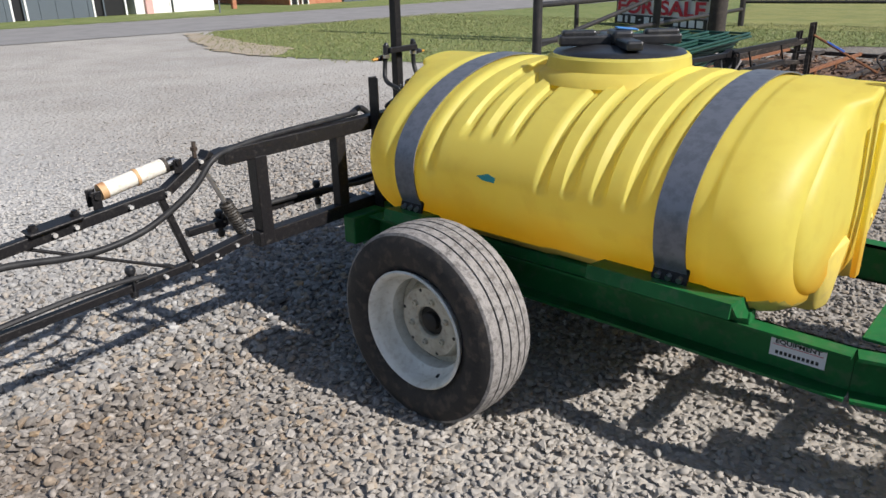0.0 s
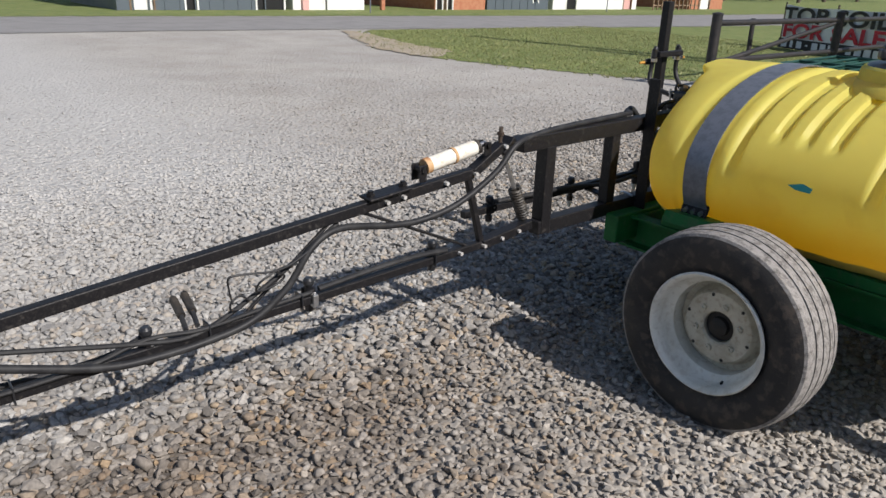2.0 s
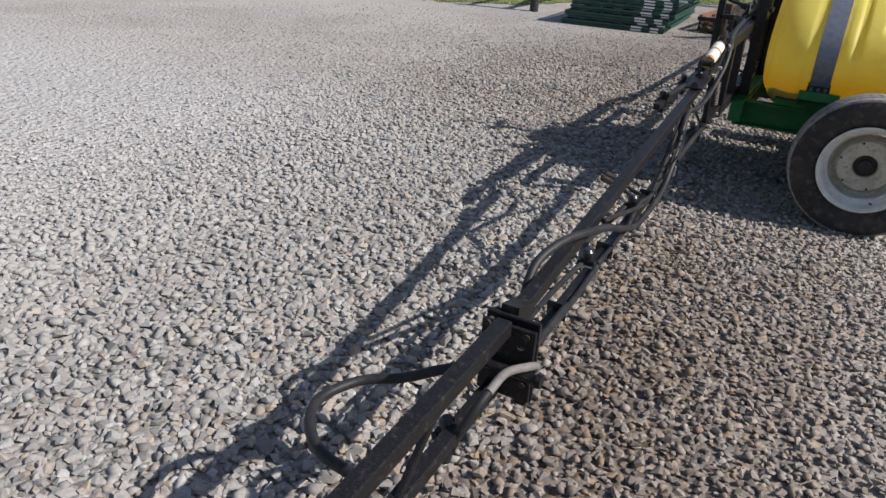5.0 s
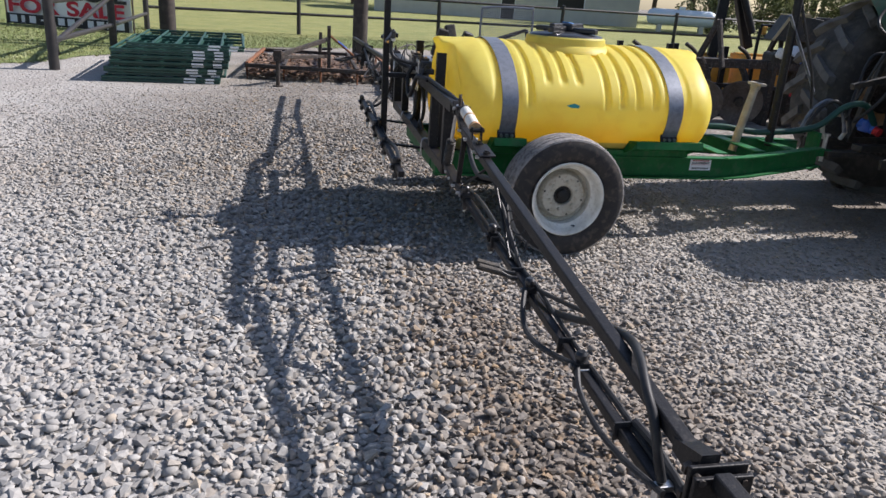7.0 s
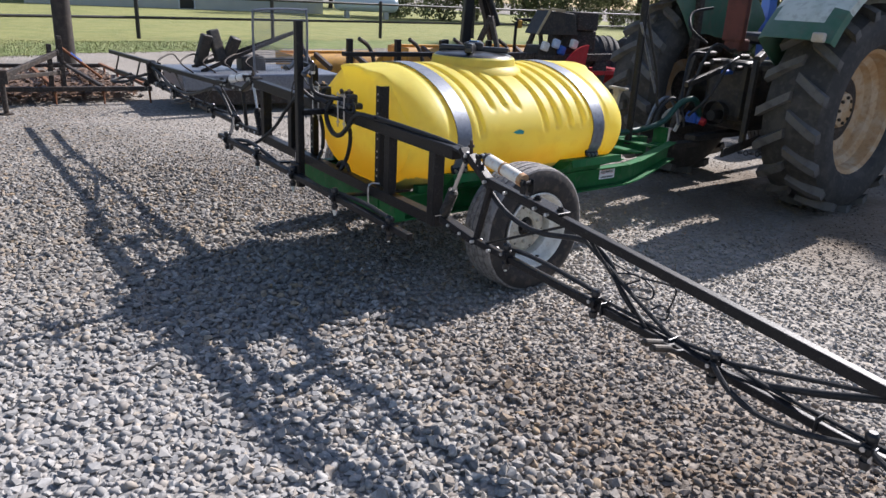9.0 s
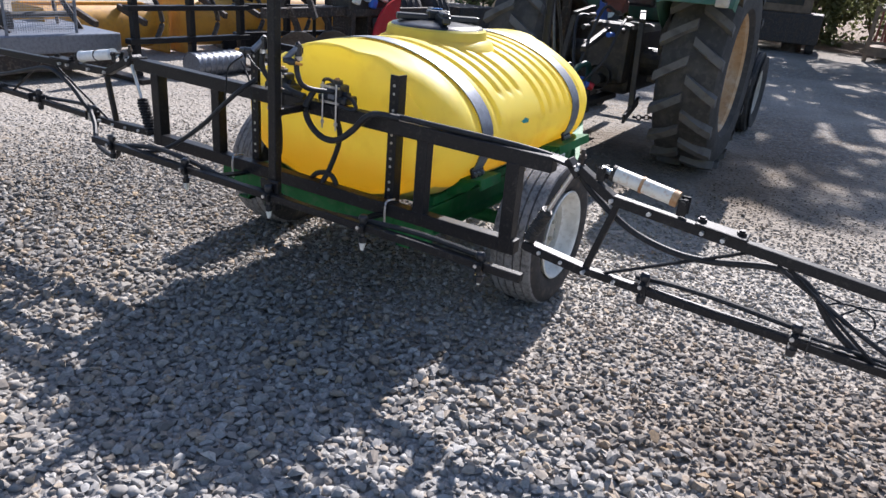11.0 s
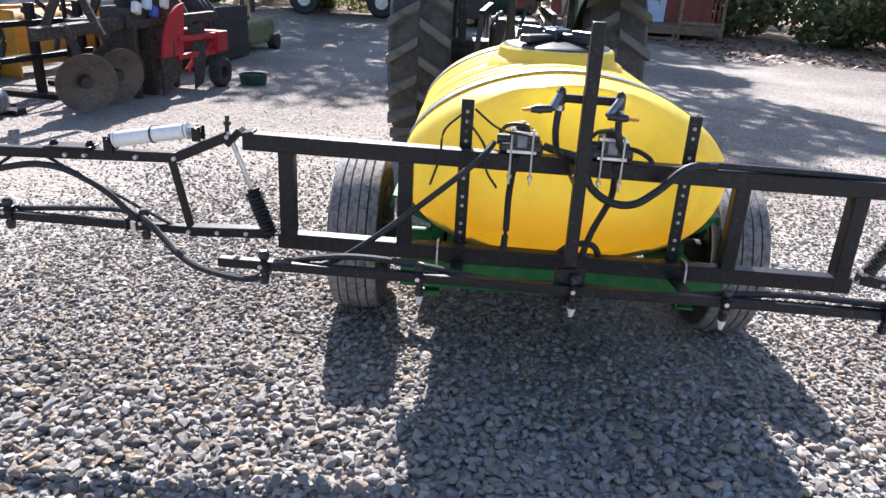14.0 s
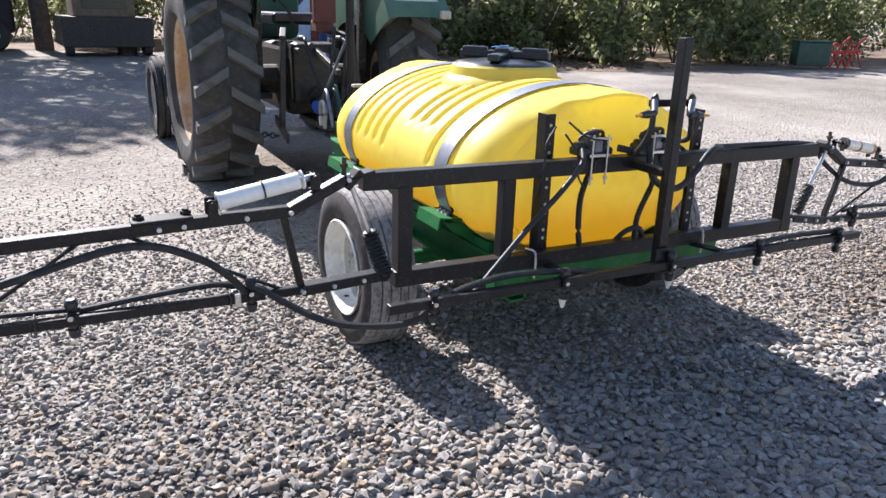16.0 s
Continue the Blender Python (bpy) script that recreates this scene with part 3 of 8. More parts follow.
M_LAWN2 = lawn_mat("dry_yellow_grass", (0.245, 0.245, 0.075), (0.17, 0.195, 0.055), (0.31, 0.28, 0.12))
M_DIRT = mat("leafy_dirt", (0.19, 0.13, 0.085), 0.95, spots=(0.11, 0.075, 0.05), amount=0.8, scale=2.5, fine=60, bump=0.8, grime=(0.30, 0.21, 0.13), grime_amount=0.6, dist=0.03)
M_DRYDIRT = mat("dry_tan_dirt", (0.40, 0.335, 0.265), 0.95, spots=(0.37, 0.30, 0.21), amount=0.8, scale=1.6, fine=60, bump=0.8, grime=(0.25, 0.24, 0.11), grime_amount=0.5, dist=0.03)
M_SOILDUST = mat("brown_soil_dust", (0.36, 0.31, 0.265), 0.95, spots=(0.22, 0.165, 0.125), amount=0.9, scale=5, fine=60, bump=0.8, grime=(0.46, 0.43, 0.39), grime_amount=0.7, dist=0.02)
M_ASPHALT = mat("grey_old_asphalt", (0.24, 0.23, 0.225), 0.9, spots=(0.19, 0.185, 0.18), amount=0.7, scale=1.2, fine=140, bump=0.4)
M_WHITEWALL = mat("white_siding", (0.72, 0.72, 0.70), 0.6, spots=(0.62, 0.61, 0.58), amount=0.5, scale=1.5, fine=60, bump=0.1)
M_TEAL = mat("blue_grey_metal_siding", (0.085, 0.105, 0.125), 0.5, spots=(0.075, 0.095, 0.11), amount=0.5, scale=1.5, fine=60, bump=0.1)
M_BRICK = mat("orange_brick", (0.40, 0.18, 0.10), 0.85, spots=(0.33, 0.11, 0.06), amount=0.7, scale=5, fine=40, bump=0.4)
M_DARK = mat("dark_opening", (0.015, 0.015, 0.017), 0.35, bump=0.05)
M_PINK = mat("faded_pink_paint", (0.62, 0.36, 0.33), 0.6, bump=0.1)
M_ROOF = mat("grey_roofing", (0.16, 0.155, 0.15), 0.8, spots=(0.11, 0.105, 0.10), amount=0.6, scale=3, bump=0.3)
M_BEIGE = mat("beige_siding", (0.55, 0.53, 0.45), 0.7, spots=(0.48, 0.46, 0.39), amount=0.5, scale=1.5, bump=0.1)
M_GAS = mat("white_tank_paint", (0.58, 0.66, 0.74), 0.35, spots=(0.62, 0.66, 0.70), amount=0.5, scale=2, bump=0.05)
M_PALEBLUE = mat("pale_blue_door", (0.55, 0.64, 0.76), 0.45, bump=0.05)
M_BLUECAP = mat("blue_tape", (0.05, 0.22, 0.55), 0.5, bump=0.05)
M_TEALINK = mat("teal_scuff", (0.02, 0.30, 0.30), 0.5, bump=0.05)
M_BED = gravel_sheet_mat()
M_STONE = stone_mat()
m_glass = mat("window_glass", (0.02, 0.024, 0.028), 0.06, bump=0.0)


# ---- building blocks ----
def part(name, bm, material, parent=None, label="", smooth=False):
    me = bpy.data.meshes.new(name)
    bmesh.ops.recalc_face_normals(bm, faces=bm.faces[:])
    bm.to_mesh(me)
    bm.free()
    me.materials.append(material)
    if smooth:
        me.shade_smooth()
        me.set_sharp_from_angle(angle=radians(38))
    ob = new(name, me)
    if parent:
        ob.parent = parent
    if label:
        ob["label"] = label
    return ob


def thing(name, at, label, category, group="", kind="", rz=0.0):
    e = new(name)
    e.empty_display_size = 0.1
    e.matrix_basis = pose(*at, 0, 0, rz)
    return tagged(e, label, category, group, kind)


def box(bm, c, s, rot=None, bev=0.0):
    m = Matrix.Translation(c) @ (rot.to_4x4() if rot else Matrix()) @ Matrix.Diagonal((*s, 1))
    r = bmesh.ops.create_cube(bm, size=1, matrix=m)
    if bev:
        es = {e for v in r["verts"] for e in v.link_edges}
        bmesh.ops.bevel(bm, geom=list(es), offset=bev, segments=2, affect="EDGES", profile=0.5)
    return bm


def frame_of(d, up=(0, 0, 1)):
    d = Vector(d).normalized()
    u = Vector(up)
    if abs(d.dot(u)) > 0.97:
        u = Vector((1, 0, 0))
    s = d.cross(u).normalized()
    return Matrix((s, d, s.cross(d))).transposed()


def beam(bm, a, b, w, h, bev=0.0, up=(0, 0, 1)):
    """A bar of section w (sideways) by h (upwards) from a to b."""
    a, b = Vector(a), Vector(b)
    return box(bm, (a + b) / 2, (w, (b - a).length, h), frame_of(b - a, up), bev)


def rod(bm, a, b, r, seg=12, r2=None):
    a, b = Vector(a), Vector(b)
    q = (b - a).to_track_quat("Z", "Y").to_matrix().to_4x4()
    bmesh.ops.create_cone(bm, cap_ends=True, segments=seg, radius1=r, radius2=r if r2 is None else r2, depth=(b - a).length, matrix=Matrix.Translation((a + b) / 2) @ q)
    return bm


def curve(pts, steps=6):
    """A smooth line through the points."""
    p = [Vector(q) for q in pts]
    p = [p[0] * 2 - p[1]] + p + [p[-1] * 2 - p[-2]]
    out = []
    for i in range(1, len(p) - 2):
        for k in range(steps):
            t = k / steps
            a, b, c, d = p[i - 1], p[i], p[i + 1], p[i + 2]
            out.append(0.5 * ((2 * b) + (c - a) * t + (2 * a - 5 * b + 4 * c - d) * t * t + (3 * b - a - 3 * c + d) * t ** 3))
    return out + [p[-2]]


def tube(bm, pts, r, seg=8, steps=6):
    line = curve(pts, steps) if steps > 1 else [Vector(q) for q in pts]
    rings = []
    for i, p in enumerate(line):
        d = line[min(i + 1, len(line) - 1)] - line[max(i - 1, 0)]
        f = frame_of(d)
        s, u = f.col[0], f.col[2]
        rings.append([bm.verts.new(p + r * (math.cos(2 * math.pi * k / seg) * s + math.sin(2 * math.pi * k / seg) * u)) for k in range(seg)])
    for a, b in zip(rings, rings[1:]):
        for k in range(seg):
            bm.faces.new((a[k], a[(k + 1) % seg], b[(k + 1) % seg], b[k]))
    bm.faces.new(rings[0])
    bm.faces.new(rings[-1])
    return bm


def lathe(bm, prof, at, seg=48, axis="Y", closed=True):
    """Turns (radius, offset) pairs round an axis through at."""
    rings = []
    for r, o in prof:
        ring = []
        for k in range(seg):
            a = 2 * math.pi * k / seg
            c, s = r * math.cos(a), r * math.sin(a)
            v = {"Y": (c, o, s), "Z": (c, s, o), "X": (o, c, s)}[axis]
            ring.append(bm.verts.new(Vector(at) + Vector(v)))
        rings.append(ring)
    pairs = list(zip(rings, rings[1:])) + ([(rings[-1], rings[0])] if closed else [])
    for a, b in pairs:
        for k in range(seg):
            bm.faces.new((a[k], a[(k + 1) % seg], b[(k + 1) % seg], b[k]))
    return bm


def B():
    return bmesh.new()


def words(text, size, thick, material, parent, m, name="lettering"):
    """Raised lettering in the built-in font, centred at the pose m."""
    c = bpy.data.curves.new(name, "FONT")
    c.body, c.size, c.extrude, c.align_x, c.align_y = text, size, thick, "CENTER", "CENTER"
    c.offset = size * 0.028
    tmp = new("tmp", c)
    me = bpy.data.meshes.new_from_object(tmp.evaluated_get(bpy.context.evaluated_depsgraph_get()))
    bpy.data.objects.remove(tmp)
    me.materials.clear()
    me.materials.append(material)
    ob = new(name, me)
    ob.parent = parent
    ob.matrix_basis = m
    return ob


# ---- ground ----
def sheet(name, pts, z, material, label, category, rough=0.0):
    """A flat patch of ground; rough: how far its edge strays, in metres."""
    rg = random.Random(len(pts) * 7 + int(abs(pts[0][0]) * 10))
    line = []
    for (x0, y0), (x1, y1) in zip(pts, pts[1:] + pts[:1]):
        n = max(1, min(60, int(math.hypot(x1 - x0, y1 - y0) / 0.22))) if rough else 1
        for k in range(n):
            w = rough * (1.0 if n < 60 else 2.0)
            line.append((x0 + (x1 - x0) * k / n + rg.uniform(-w, w), y0 + (y1 - y0) * k / n + rg.uniform(-w, w)))
    bm = B()
    bm.faces.new([bm.verts.new((x, y, z)) for x, y in line])
    return tagged(part(name, bm, material), label, category, kind="structure")


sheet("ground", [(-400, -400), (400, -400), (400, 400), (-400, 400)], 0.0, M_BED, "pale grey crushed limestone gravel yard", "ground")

# ---- the boom sprayer ----
sprayer = thing("boom_sprayer", (0, 0.05, 0), "pull-type field boom sprayer with yellow tank on green two-wheel trailer", "sprayer")
TX0, TX1, TCZ, THW, THH = -0.59, 1.07, 0.828, 0.63, 0.362
GROOVES = [(-0.18, 0.85), (-0.063, 0.99), (0.036, 0.99), (0.135, 0.99), (0.313, 0.85), (0.413, 0.86), (0.52, 0.86), (0.63, 0.86)]
SEAMS = [(-0.395, 0.40), (0.848, 0.40)]


def tank_point(x, a, out=0.0):
    """A point of the tank's skin: a runs round from the top, x along it."""
    s = 1.0
    for d in (x - TX0, TX1 - x):
        if d < 0.15:
            s = min(s, 0.80 + 0.20 * math.sqrt(max(0.0, 1 - (1 - d / 0.15) ** 2)))
    ca, sa = math.cos(a), math.sin(a)
    e = 2 / (1.88 if ca > 0 else 2.3)
    y = THW * s * math.copysign(abs(sa) ** e, sa)
    z = THH * s * math.copysign(abs(ca) ** e, ca)
    # the crown runs out flat to both ends in a moulded pad
    if ca > 0:
        g = max(0.0, min(1.0, (0.44 - abs(y)) / 0.20))
        z *= (s + (0.985 - s) * g * g * (3 - 2 * g)) / s if s < 0.985 else 1.0
    # and is drawn out at each end into a square tongue
    push = 0.0
    if ca > 0:
        for d, way, far in ((x - TX0, -1, 0.062), (TX1 - x, 1, 0.045)):
            if d < 0.13:
                g = max(0.0, min(1.0, (0.215 - abs(y)) / 0.075))
                push = way * far * g * g * (3 - 2 * g) * (1 - d / 0.13)
    dip = 0.0
    zz = TCZ + z
    for gx, low in GROOVES:
        w = abs(x - gx) / 0.026
        if w < 1 and ca > 0.0:
            end = min(1.0, max(0.0, (zz - low) / 0.035 + 0.5))
            dip = max(dip, 0.017 * end * min(1.0, 2.2 * (1 - w)))
    # a shallow crease runs beside each strap, right round
    for gx, low in SEAMS:
        w = abs(x - gx) / 0.020
        if w < 1 and zz > low:
            dip = max(dip, 0.007 * min(1.0, 2.0 * (1 - w)))
    # ledge moulded under the front ribs
    if 0.25 < x < 0.70 and zz < 0.755 and abs(sa) > 0.5:
        dip = max(dip, 0.006 * min(1.0, (0.755 - zz) / 0.012) * min(1.0, (x - 0.25) / 0.05, (0.70 - x) / 0.01))
    n = Vector((0, y / THW ** 2, z / THH ** 2)).normalized()
    p = Vector((x + push, y, zz)) + n * (out - dip)
    # shallow seats under the two straps
    for sx in (-0.312, 0.765):
        w = abs(x - sx)
        if w < 0.075 and not out:
            p -= n * 0.006 * min(1.0, (0.075 - w) / 0.015)
    return p


def build_tank():
    bm = B()
    xs = sorted({round(TX0 + 0.15 * (1 - math.cos(k / 10 * math.pi / 2)), 4) for k in range(11)} | {round(TX1 - 0.15 * (1 - math.cos(k / 10 * math.pi / 2)), 4) for k in range(11)} | {round(TX0 + 0.15 + 0.0095 * k, 4) for k in range(180) if TX0 + 0.15 + 0.0095 * k < TX1 - 0.15})
    na = 120
    rings = [[bm.verts.new(tank_point(x, 2 * math.pi * k / na)) for k in range(na)] for x in xs]
    for a, b in zip(rings, rings[1:]):
        for k in range(na):
            bm.faces.new((a[k], a[(k + 1) % na], b[(k + 1) % na], b[k]))
    for ring, x, d in ((rings[0], TX0, -1), (rings[-1], TX1, 1)):
        last = ring
        for f, o, w in ((0.990, 0.006, 0.98), (0.968, 0.015, 0.88), (0.930, 0.023, 0.66), (0.87, 0.030, 0.36), (0.78, 0.036, 0.12), (0.5, 0.044, 0.0), (0.2, 0.048, 0.0)):
            cur = [bm.verts.new((x + d * o + (v.co.x - x) * w, v.co.y * f, TCZ + (v.co.z - TCZ) * f)) for v in ring]
            for k in range(na):
                bm.faces.new((last[k], last[(k + 1) % na], cur[(k + 1) % na], cur[k]))
            last = cur
        bm.faces.new(last)
    t = part("tank", bm, M_YELLOW, sprayer, "glossy yellow moulded plastic tank with pressed ribs", smooth=True)
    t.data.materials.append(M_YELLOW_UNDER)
    # the opaque underside keeps the tank's glow off the gravel
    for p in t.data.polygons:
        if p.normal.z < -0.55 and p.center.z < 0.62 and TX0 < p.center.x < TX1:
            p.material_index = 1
    bm = B()
    lathe(bm, [(0.315, 1.135), (0.300, 1.165), (0.268, 1.182), (0.262, 1.222), (0.252, 1.231), (0.225, 1.231), (0.222, 1.135)], (0.22, 0, 0), 64, "Z")
    part("fill_neck", bm, M_YELLOW, t, smooth=True)
    # corner buttresses under the front end
    for s in (-1, 1):
        bm = B()
        for x, y, z in ((1.00, 0.13, 0.495), (1.105, 0.13, 0.495), (1.00, 0.23, 0.495), (1.085, 0.22, 0.495), (1.00, 0.13, 0.76), (1.135, 0.135, 0.74), (1.00, 0.34, 0.72), (1.105, 0.30, 0.70)):
            bm.verts.new((x, y * s, z))
        bmesh.ops.convex_hull(bm, input=bm.verts[:])
        bmesh.ops.bevel(bm, geom=bm.edges[:], offset=0.012, segments=2, affect="EDGES", profile=0.5)
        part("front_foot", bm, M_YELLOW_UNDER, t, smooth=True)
    bm = B()
    box(bm, (1.150, -0.08, 0.84), (0.02, 0.05, 0.5), bev=0.008)
    part("sight_rib", bm, M_YELLOW, t, smooth=True)
    # lid
    bm = B()
    lathe(bm, [(0.0, 1.262), (0.10, 1.260), (0.20, 1.248), (0.238, 1.240), (0.250, 1.226), (0.250, 1.212), (0.0, 1.212)], (0.22, 0, 0), 56, "Z", closed=False)
    lid = part("lid", bm, M_PLASTIC, t, "ribbed black screw lid", smooth=True)
    for rz in (43,):
        r = Euler((0, 0, radians(rz))).to_matrix()
        bm = B()
        box(bm, (0.22, 0, 1.275), (0.46, 0.045, 0.040), r, 0.010)
        for k in (-1, 1):
            box(bm, Vector((0.22, 0, 1.287)) + r @ Vector((0.155 * k, 0, 0)), (0.13, 0.040, 0.050), r, 0.010)
        part("lid_grip", bm, M_PLASTIC, lid)
        bm = B()
        box(bm, (0.22, 0, 1.271), (0.060, 0.44, 0.034), r, 0.009)
        box(bm, (0.22, 0, 1.285), (0.075, 0.12, 0.052), r, 0.012)
        part("lid_cross_grip", bm, M_PLASTIC, lid)
    bm = B()
    box(bm, (0.235, 0.02, 1.314), (0.08, 0.05, 0.006), Euler((0, 0.1, 0.7)).to_matrix(), 0.003)
    part("vent_tape", bm, M_BLUECAP, lid, "scrap of blue tape")
    # scuffed sticker remains on the flank
    for s in (-1,):
        a0 = s * 1.49
        bm = B()
        vs = []
        for i, (dx, da) in enumerate(((-0.05, 0.01), (0.0, 0.05), (0.035, 0.02), (0.03, -0.03), (-0.02, -0.025))):
            vs.append(bm.verts.new(tank_point(0.09 + dx, a0 + da, 0.003)))
        bm.faces.new(vs)
        bm.normal_update()
        bmesh.ops.solidify(bm, geom=bm.faces[:], thickness=0.001)
        part("sticker_scrap", bm, M_TEALINK, t, "torn teal scrap of a sticker")
    return t


build_tank()


def strap(x):
    bm = B()
    n = 70
    rows = []
    for k in range(n + 1):
        a = math.radians(-112 + 224 * k / n)
        rows.append([bm.verts.new(tank_point(x + dx, a, o)) for dx, o in ((-0.05, 0.001), (-0.05, 0.006), (0.05, 0.006), (0.05, 0.001))])
    for r, q in zip(rows, rows[1:]):
        for k in range(4):
            bm.faces.new((r[k], r[(k + 1) % 4], q[(k + 1) % 4], q[k]))
    bm.faces.new(rows[0])
    bm.faces.new(rows[-1])
    st = part("tank_strap", bm, M_GALV, sprayer, "dull grey galvanised steel tank strap", smooth=True)
    for s in (-1, 1):
        p = tank_point(x, math.radians(112) * s, 0.004)
        bm = B()
        box(bm, (x, p.y + 0.006 * s, p.z - 0.008), (0.112, 0.012, 0.075), Euler((radians(20 * s), 0, 0)).to_matrix(), 0.003)
        foot = part("strap_foot", bm, M_BLACKP, st)
        for dx in (-0.034, 0.0, 0.034):
            bm = B()
            rod(bm, (x + dx, p.y + 0.006 * s, p.z - 0.008), (x + dx, p.y + 0.024 * s, p.z - 0.012), 0.010, 6)
            part("bolt", bm, M_STEEL, foot)
    return st


strap(-0.312)
strap(0.765)


def channel(bm, a, b, h, w, side, t=0.010):
    """A C-shaped rail: web towards side, flanges inwards."""
    a, b = Vector(a), Vector(b)
    f = frame_of(b - a)
    off = f.col[0] * side
    beam(bm, a, b, t, h)
    for k in (-1, 1):
        o = Vector((0, 0, k * (h / 2 - t / 2)))
        beam(bm, a - off * (w / 2 - t / 2) + o, b - off * (w / 2 - t / 2) + o, w, t)


trailer = new("trailer_frame")
trailer.parent = sprayer
trailer["label"] = "green painted channel-steel trailer frame"
for s in (-1, 1):
    bm = B()
    # side rail, bending in to the tongue
    line = [(-0.72, 0.445 * s, 0.455), (1.26, 0.445 * s, 0.455), (1.48, 0.385 * s, 0.455), (2.28, 0.11 * s + 0.03, 0.47)]
    for a, b in zip(line, line[1:]):
        channel(bm, a, b, 0.145, 0.07, s)
    part("side_rail", bm, M_GREEN, trailer)
    bm = B()
    beam(bm, (-0.52, 0.475 * s, 0.548), (0.98, 0.475 * s, 0.548), 0.05, 0.042, 0.004)
    part("cradle_angle", bm, M_GREEN, trailer)
    # saddle plates bent out under the strap feet
    for x0, x1 in ((-0.40, -0.20), (0.52, 0.975)):
        bm = B()
        prof = [(0.45, 0.528), (0.556, 0.640), (0.664, 0.656), (0.674, 0.612)]
        rows = [[bm.verts.new((x, y * s, z)) for y, z in prof] for x in (x0, x1)]
        for k in range(3):
            bm.faces.new((rows[0][k], rows[0][k + 1], rows[1][k + 1], rows[1][k]))
        bm.normal_update()
        bmesh.ops.solidify(bm, geom=bm.faces[:], thickness=0.008)
        bmesh.ops.recalc_face_normals(bm, faces=bm.faces[:])
        plate = part("saddle_plate", bm, M_GREEN, trailer)
        for x in (x0 + 0.004, x1 - 0.004):
            bm = B()
            for y, z in ((0.47, 0.535), (0.556, 0.630), (0.655, 0.645), (0.60, 0.590)):
                for dx in (-0.0035, 0.0035):
                    bm.verts.new((x + dx, y * s, z))
            bmesh.ops.convex_hull(bm, input=bm.verts[:])
            part("saddle_web", bm, M_GREEN, plate)
for x, w, h, z in ((-0.70, 0.09, 0.10, 0.475), (0.0, 0.09, 0.09, 0.40), (0.60, 0.06, 0.08, 0.45)):
    bm = B()
    box(bm, (x, 0, z), (w, 0.88, h), bev=0.006)
    part("crossmember", bm, M_GREEN, trailer)
bm = B()
box(bm, (1.30, 0, 0.538), (0.085, 0.80, 0.010), bev=0.002)
front_bar = part("front_cross_strap", bm, M_GREEN, trailer)
for y in (-0.2, 0.05, 0.25):
    bm = B()
    rod(bm, (1.30, y, 0.5435), (1.30, y, 0.5450), 0.012, 12)
    part("bolt_hole", bm, M_DARK, front_bar)
bm = B()
beam(bm, (-0.702, -0.60, 0.478), (-0.702, 0.60, 0.478), 0.07, 0.125, 0.006)
part("rear_beam", bm, M_GREEN, trailer)
bm = B()
box(bm, (2.36, 0.07, 0.50), (0.03, 0.13, 0.26), bev=0.005)
beam(bm, (2.28, 0.07, 0.47), (2.52, 0.07, 0.47), 0.09, 0.05, 0.005)
hitch = part("hitch_plate", bm, M_GREEN, trailer)
bm = B()
rod(bm, (2.47, 0.07, 0.40), (2.47, 0.07, 0.60), 0.016, 12)
rod(bm, (2.47, 0.07, 0.60), (2.47, 0.07, 0.615), 0.028, 12)
part("hitch_pin", bm, M_STEEL, hitch)
# tongue straps and jack
bm = B()
for x, w in ((1.70, 0.30), (2.03, 0.20)):
    box(bm, (x, 0.03 + 0.03 * x / 2, 0.525), (0.09, w * 2, 0.012), bev=0.003)
part("tongue_strap", bm, M_GREEN, trailer)
bm = B()
rod(bm, (1.70, 0.10, 0.46), (1.80, 0.12, 0.93), 0.030, 16)
rod(bm, (1.80, 0.12, 0.93), (1.808, 0.1216, 0.965), 0.037, 16)
jack = part("parking_jack", bm, M_JACK, sprayer, "worn cream tubular parking jack", smooth=True)
bm = B()
box(bm, (1.81, 0.12, 0.962), (0.05, 0.17, 0.022), bev=0.006)
part("jack_handle", bm, M_JACK, jack)
bm = B()
rod(bm, (2.02, 0.13, 0.50), (2.02, 0.14, 1.95), 0.030, 14)
hp = part("hose_post", bm, M_BLACKP, sprayer, "tall black hose post on the tongue", smooth=True)
bm = B()
rod(bm, (1.95, 0.10, 1.46), (2.37, 0.19, 0.90), 0.011, 8)
part("brace_rod", bm, M_GALV, hp)
bm = B()
tube(bm, [(2.02, 0.14, 1.62), (2.12, 0.12, 1.35), (2.24, 0.10, 1.05), (2.30, 0.10, 0.80)], 0.012)
part("hose", bm, M_RUBBERH, hp, smooth=True)
bm = B()
tube(bm, [(1.35, 0.30, 0.60), (1.65, 0.22, 0.62), (1.95, 0.14, 0.60), (2.35, 0.08, 0.66), (2.55, 0.06, 0.82), (2.7, 0.02, 0.85), (2.85, 0.05, 0.7)], 0.024, 10)
part("suction_hose", bm, M_PANEL, sprayer, "thick green suction hose", smooth=True)
for dy in (0.0, 0.06):
    bm = B()
    tube(bm, [(2.30, 0.12 + dy, 0.60), (2.38, 0.12 + dy, 0.78), (2.50, 0.10 + dy, 0.86), (2.62, 0.08 + dy, 0.76), (2.66, 0.06 + dy, 0.62)], 0.014, 8)
    part("hydraulic_hose", bm, M_GALV if dy else M_RUBBERH, sprayer, smooth=True)
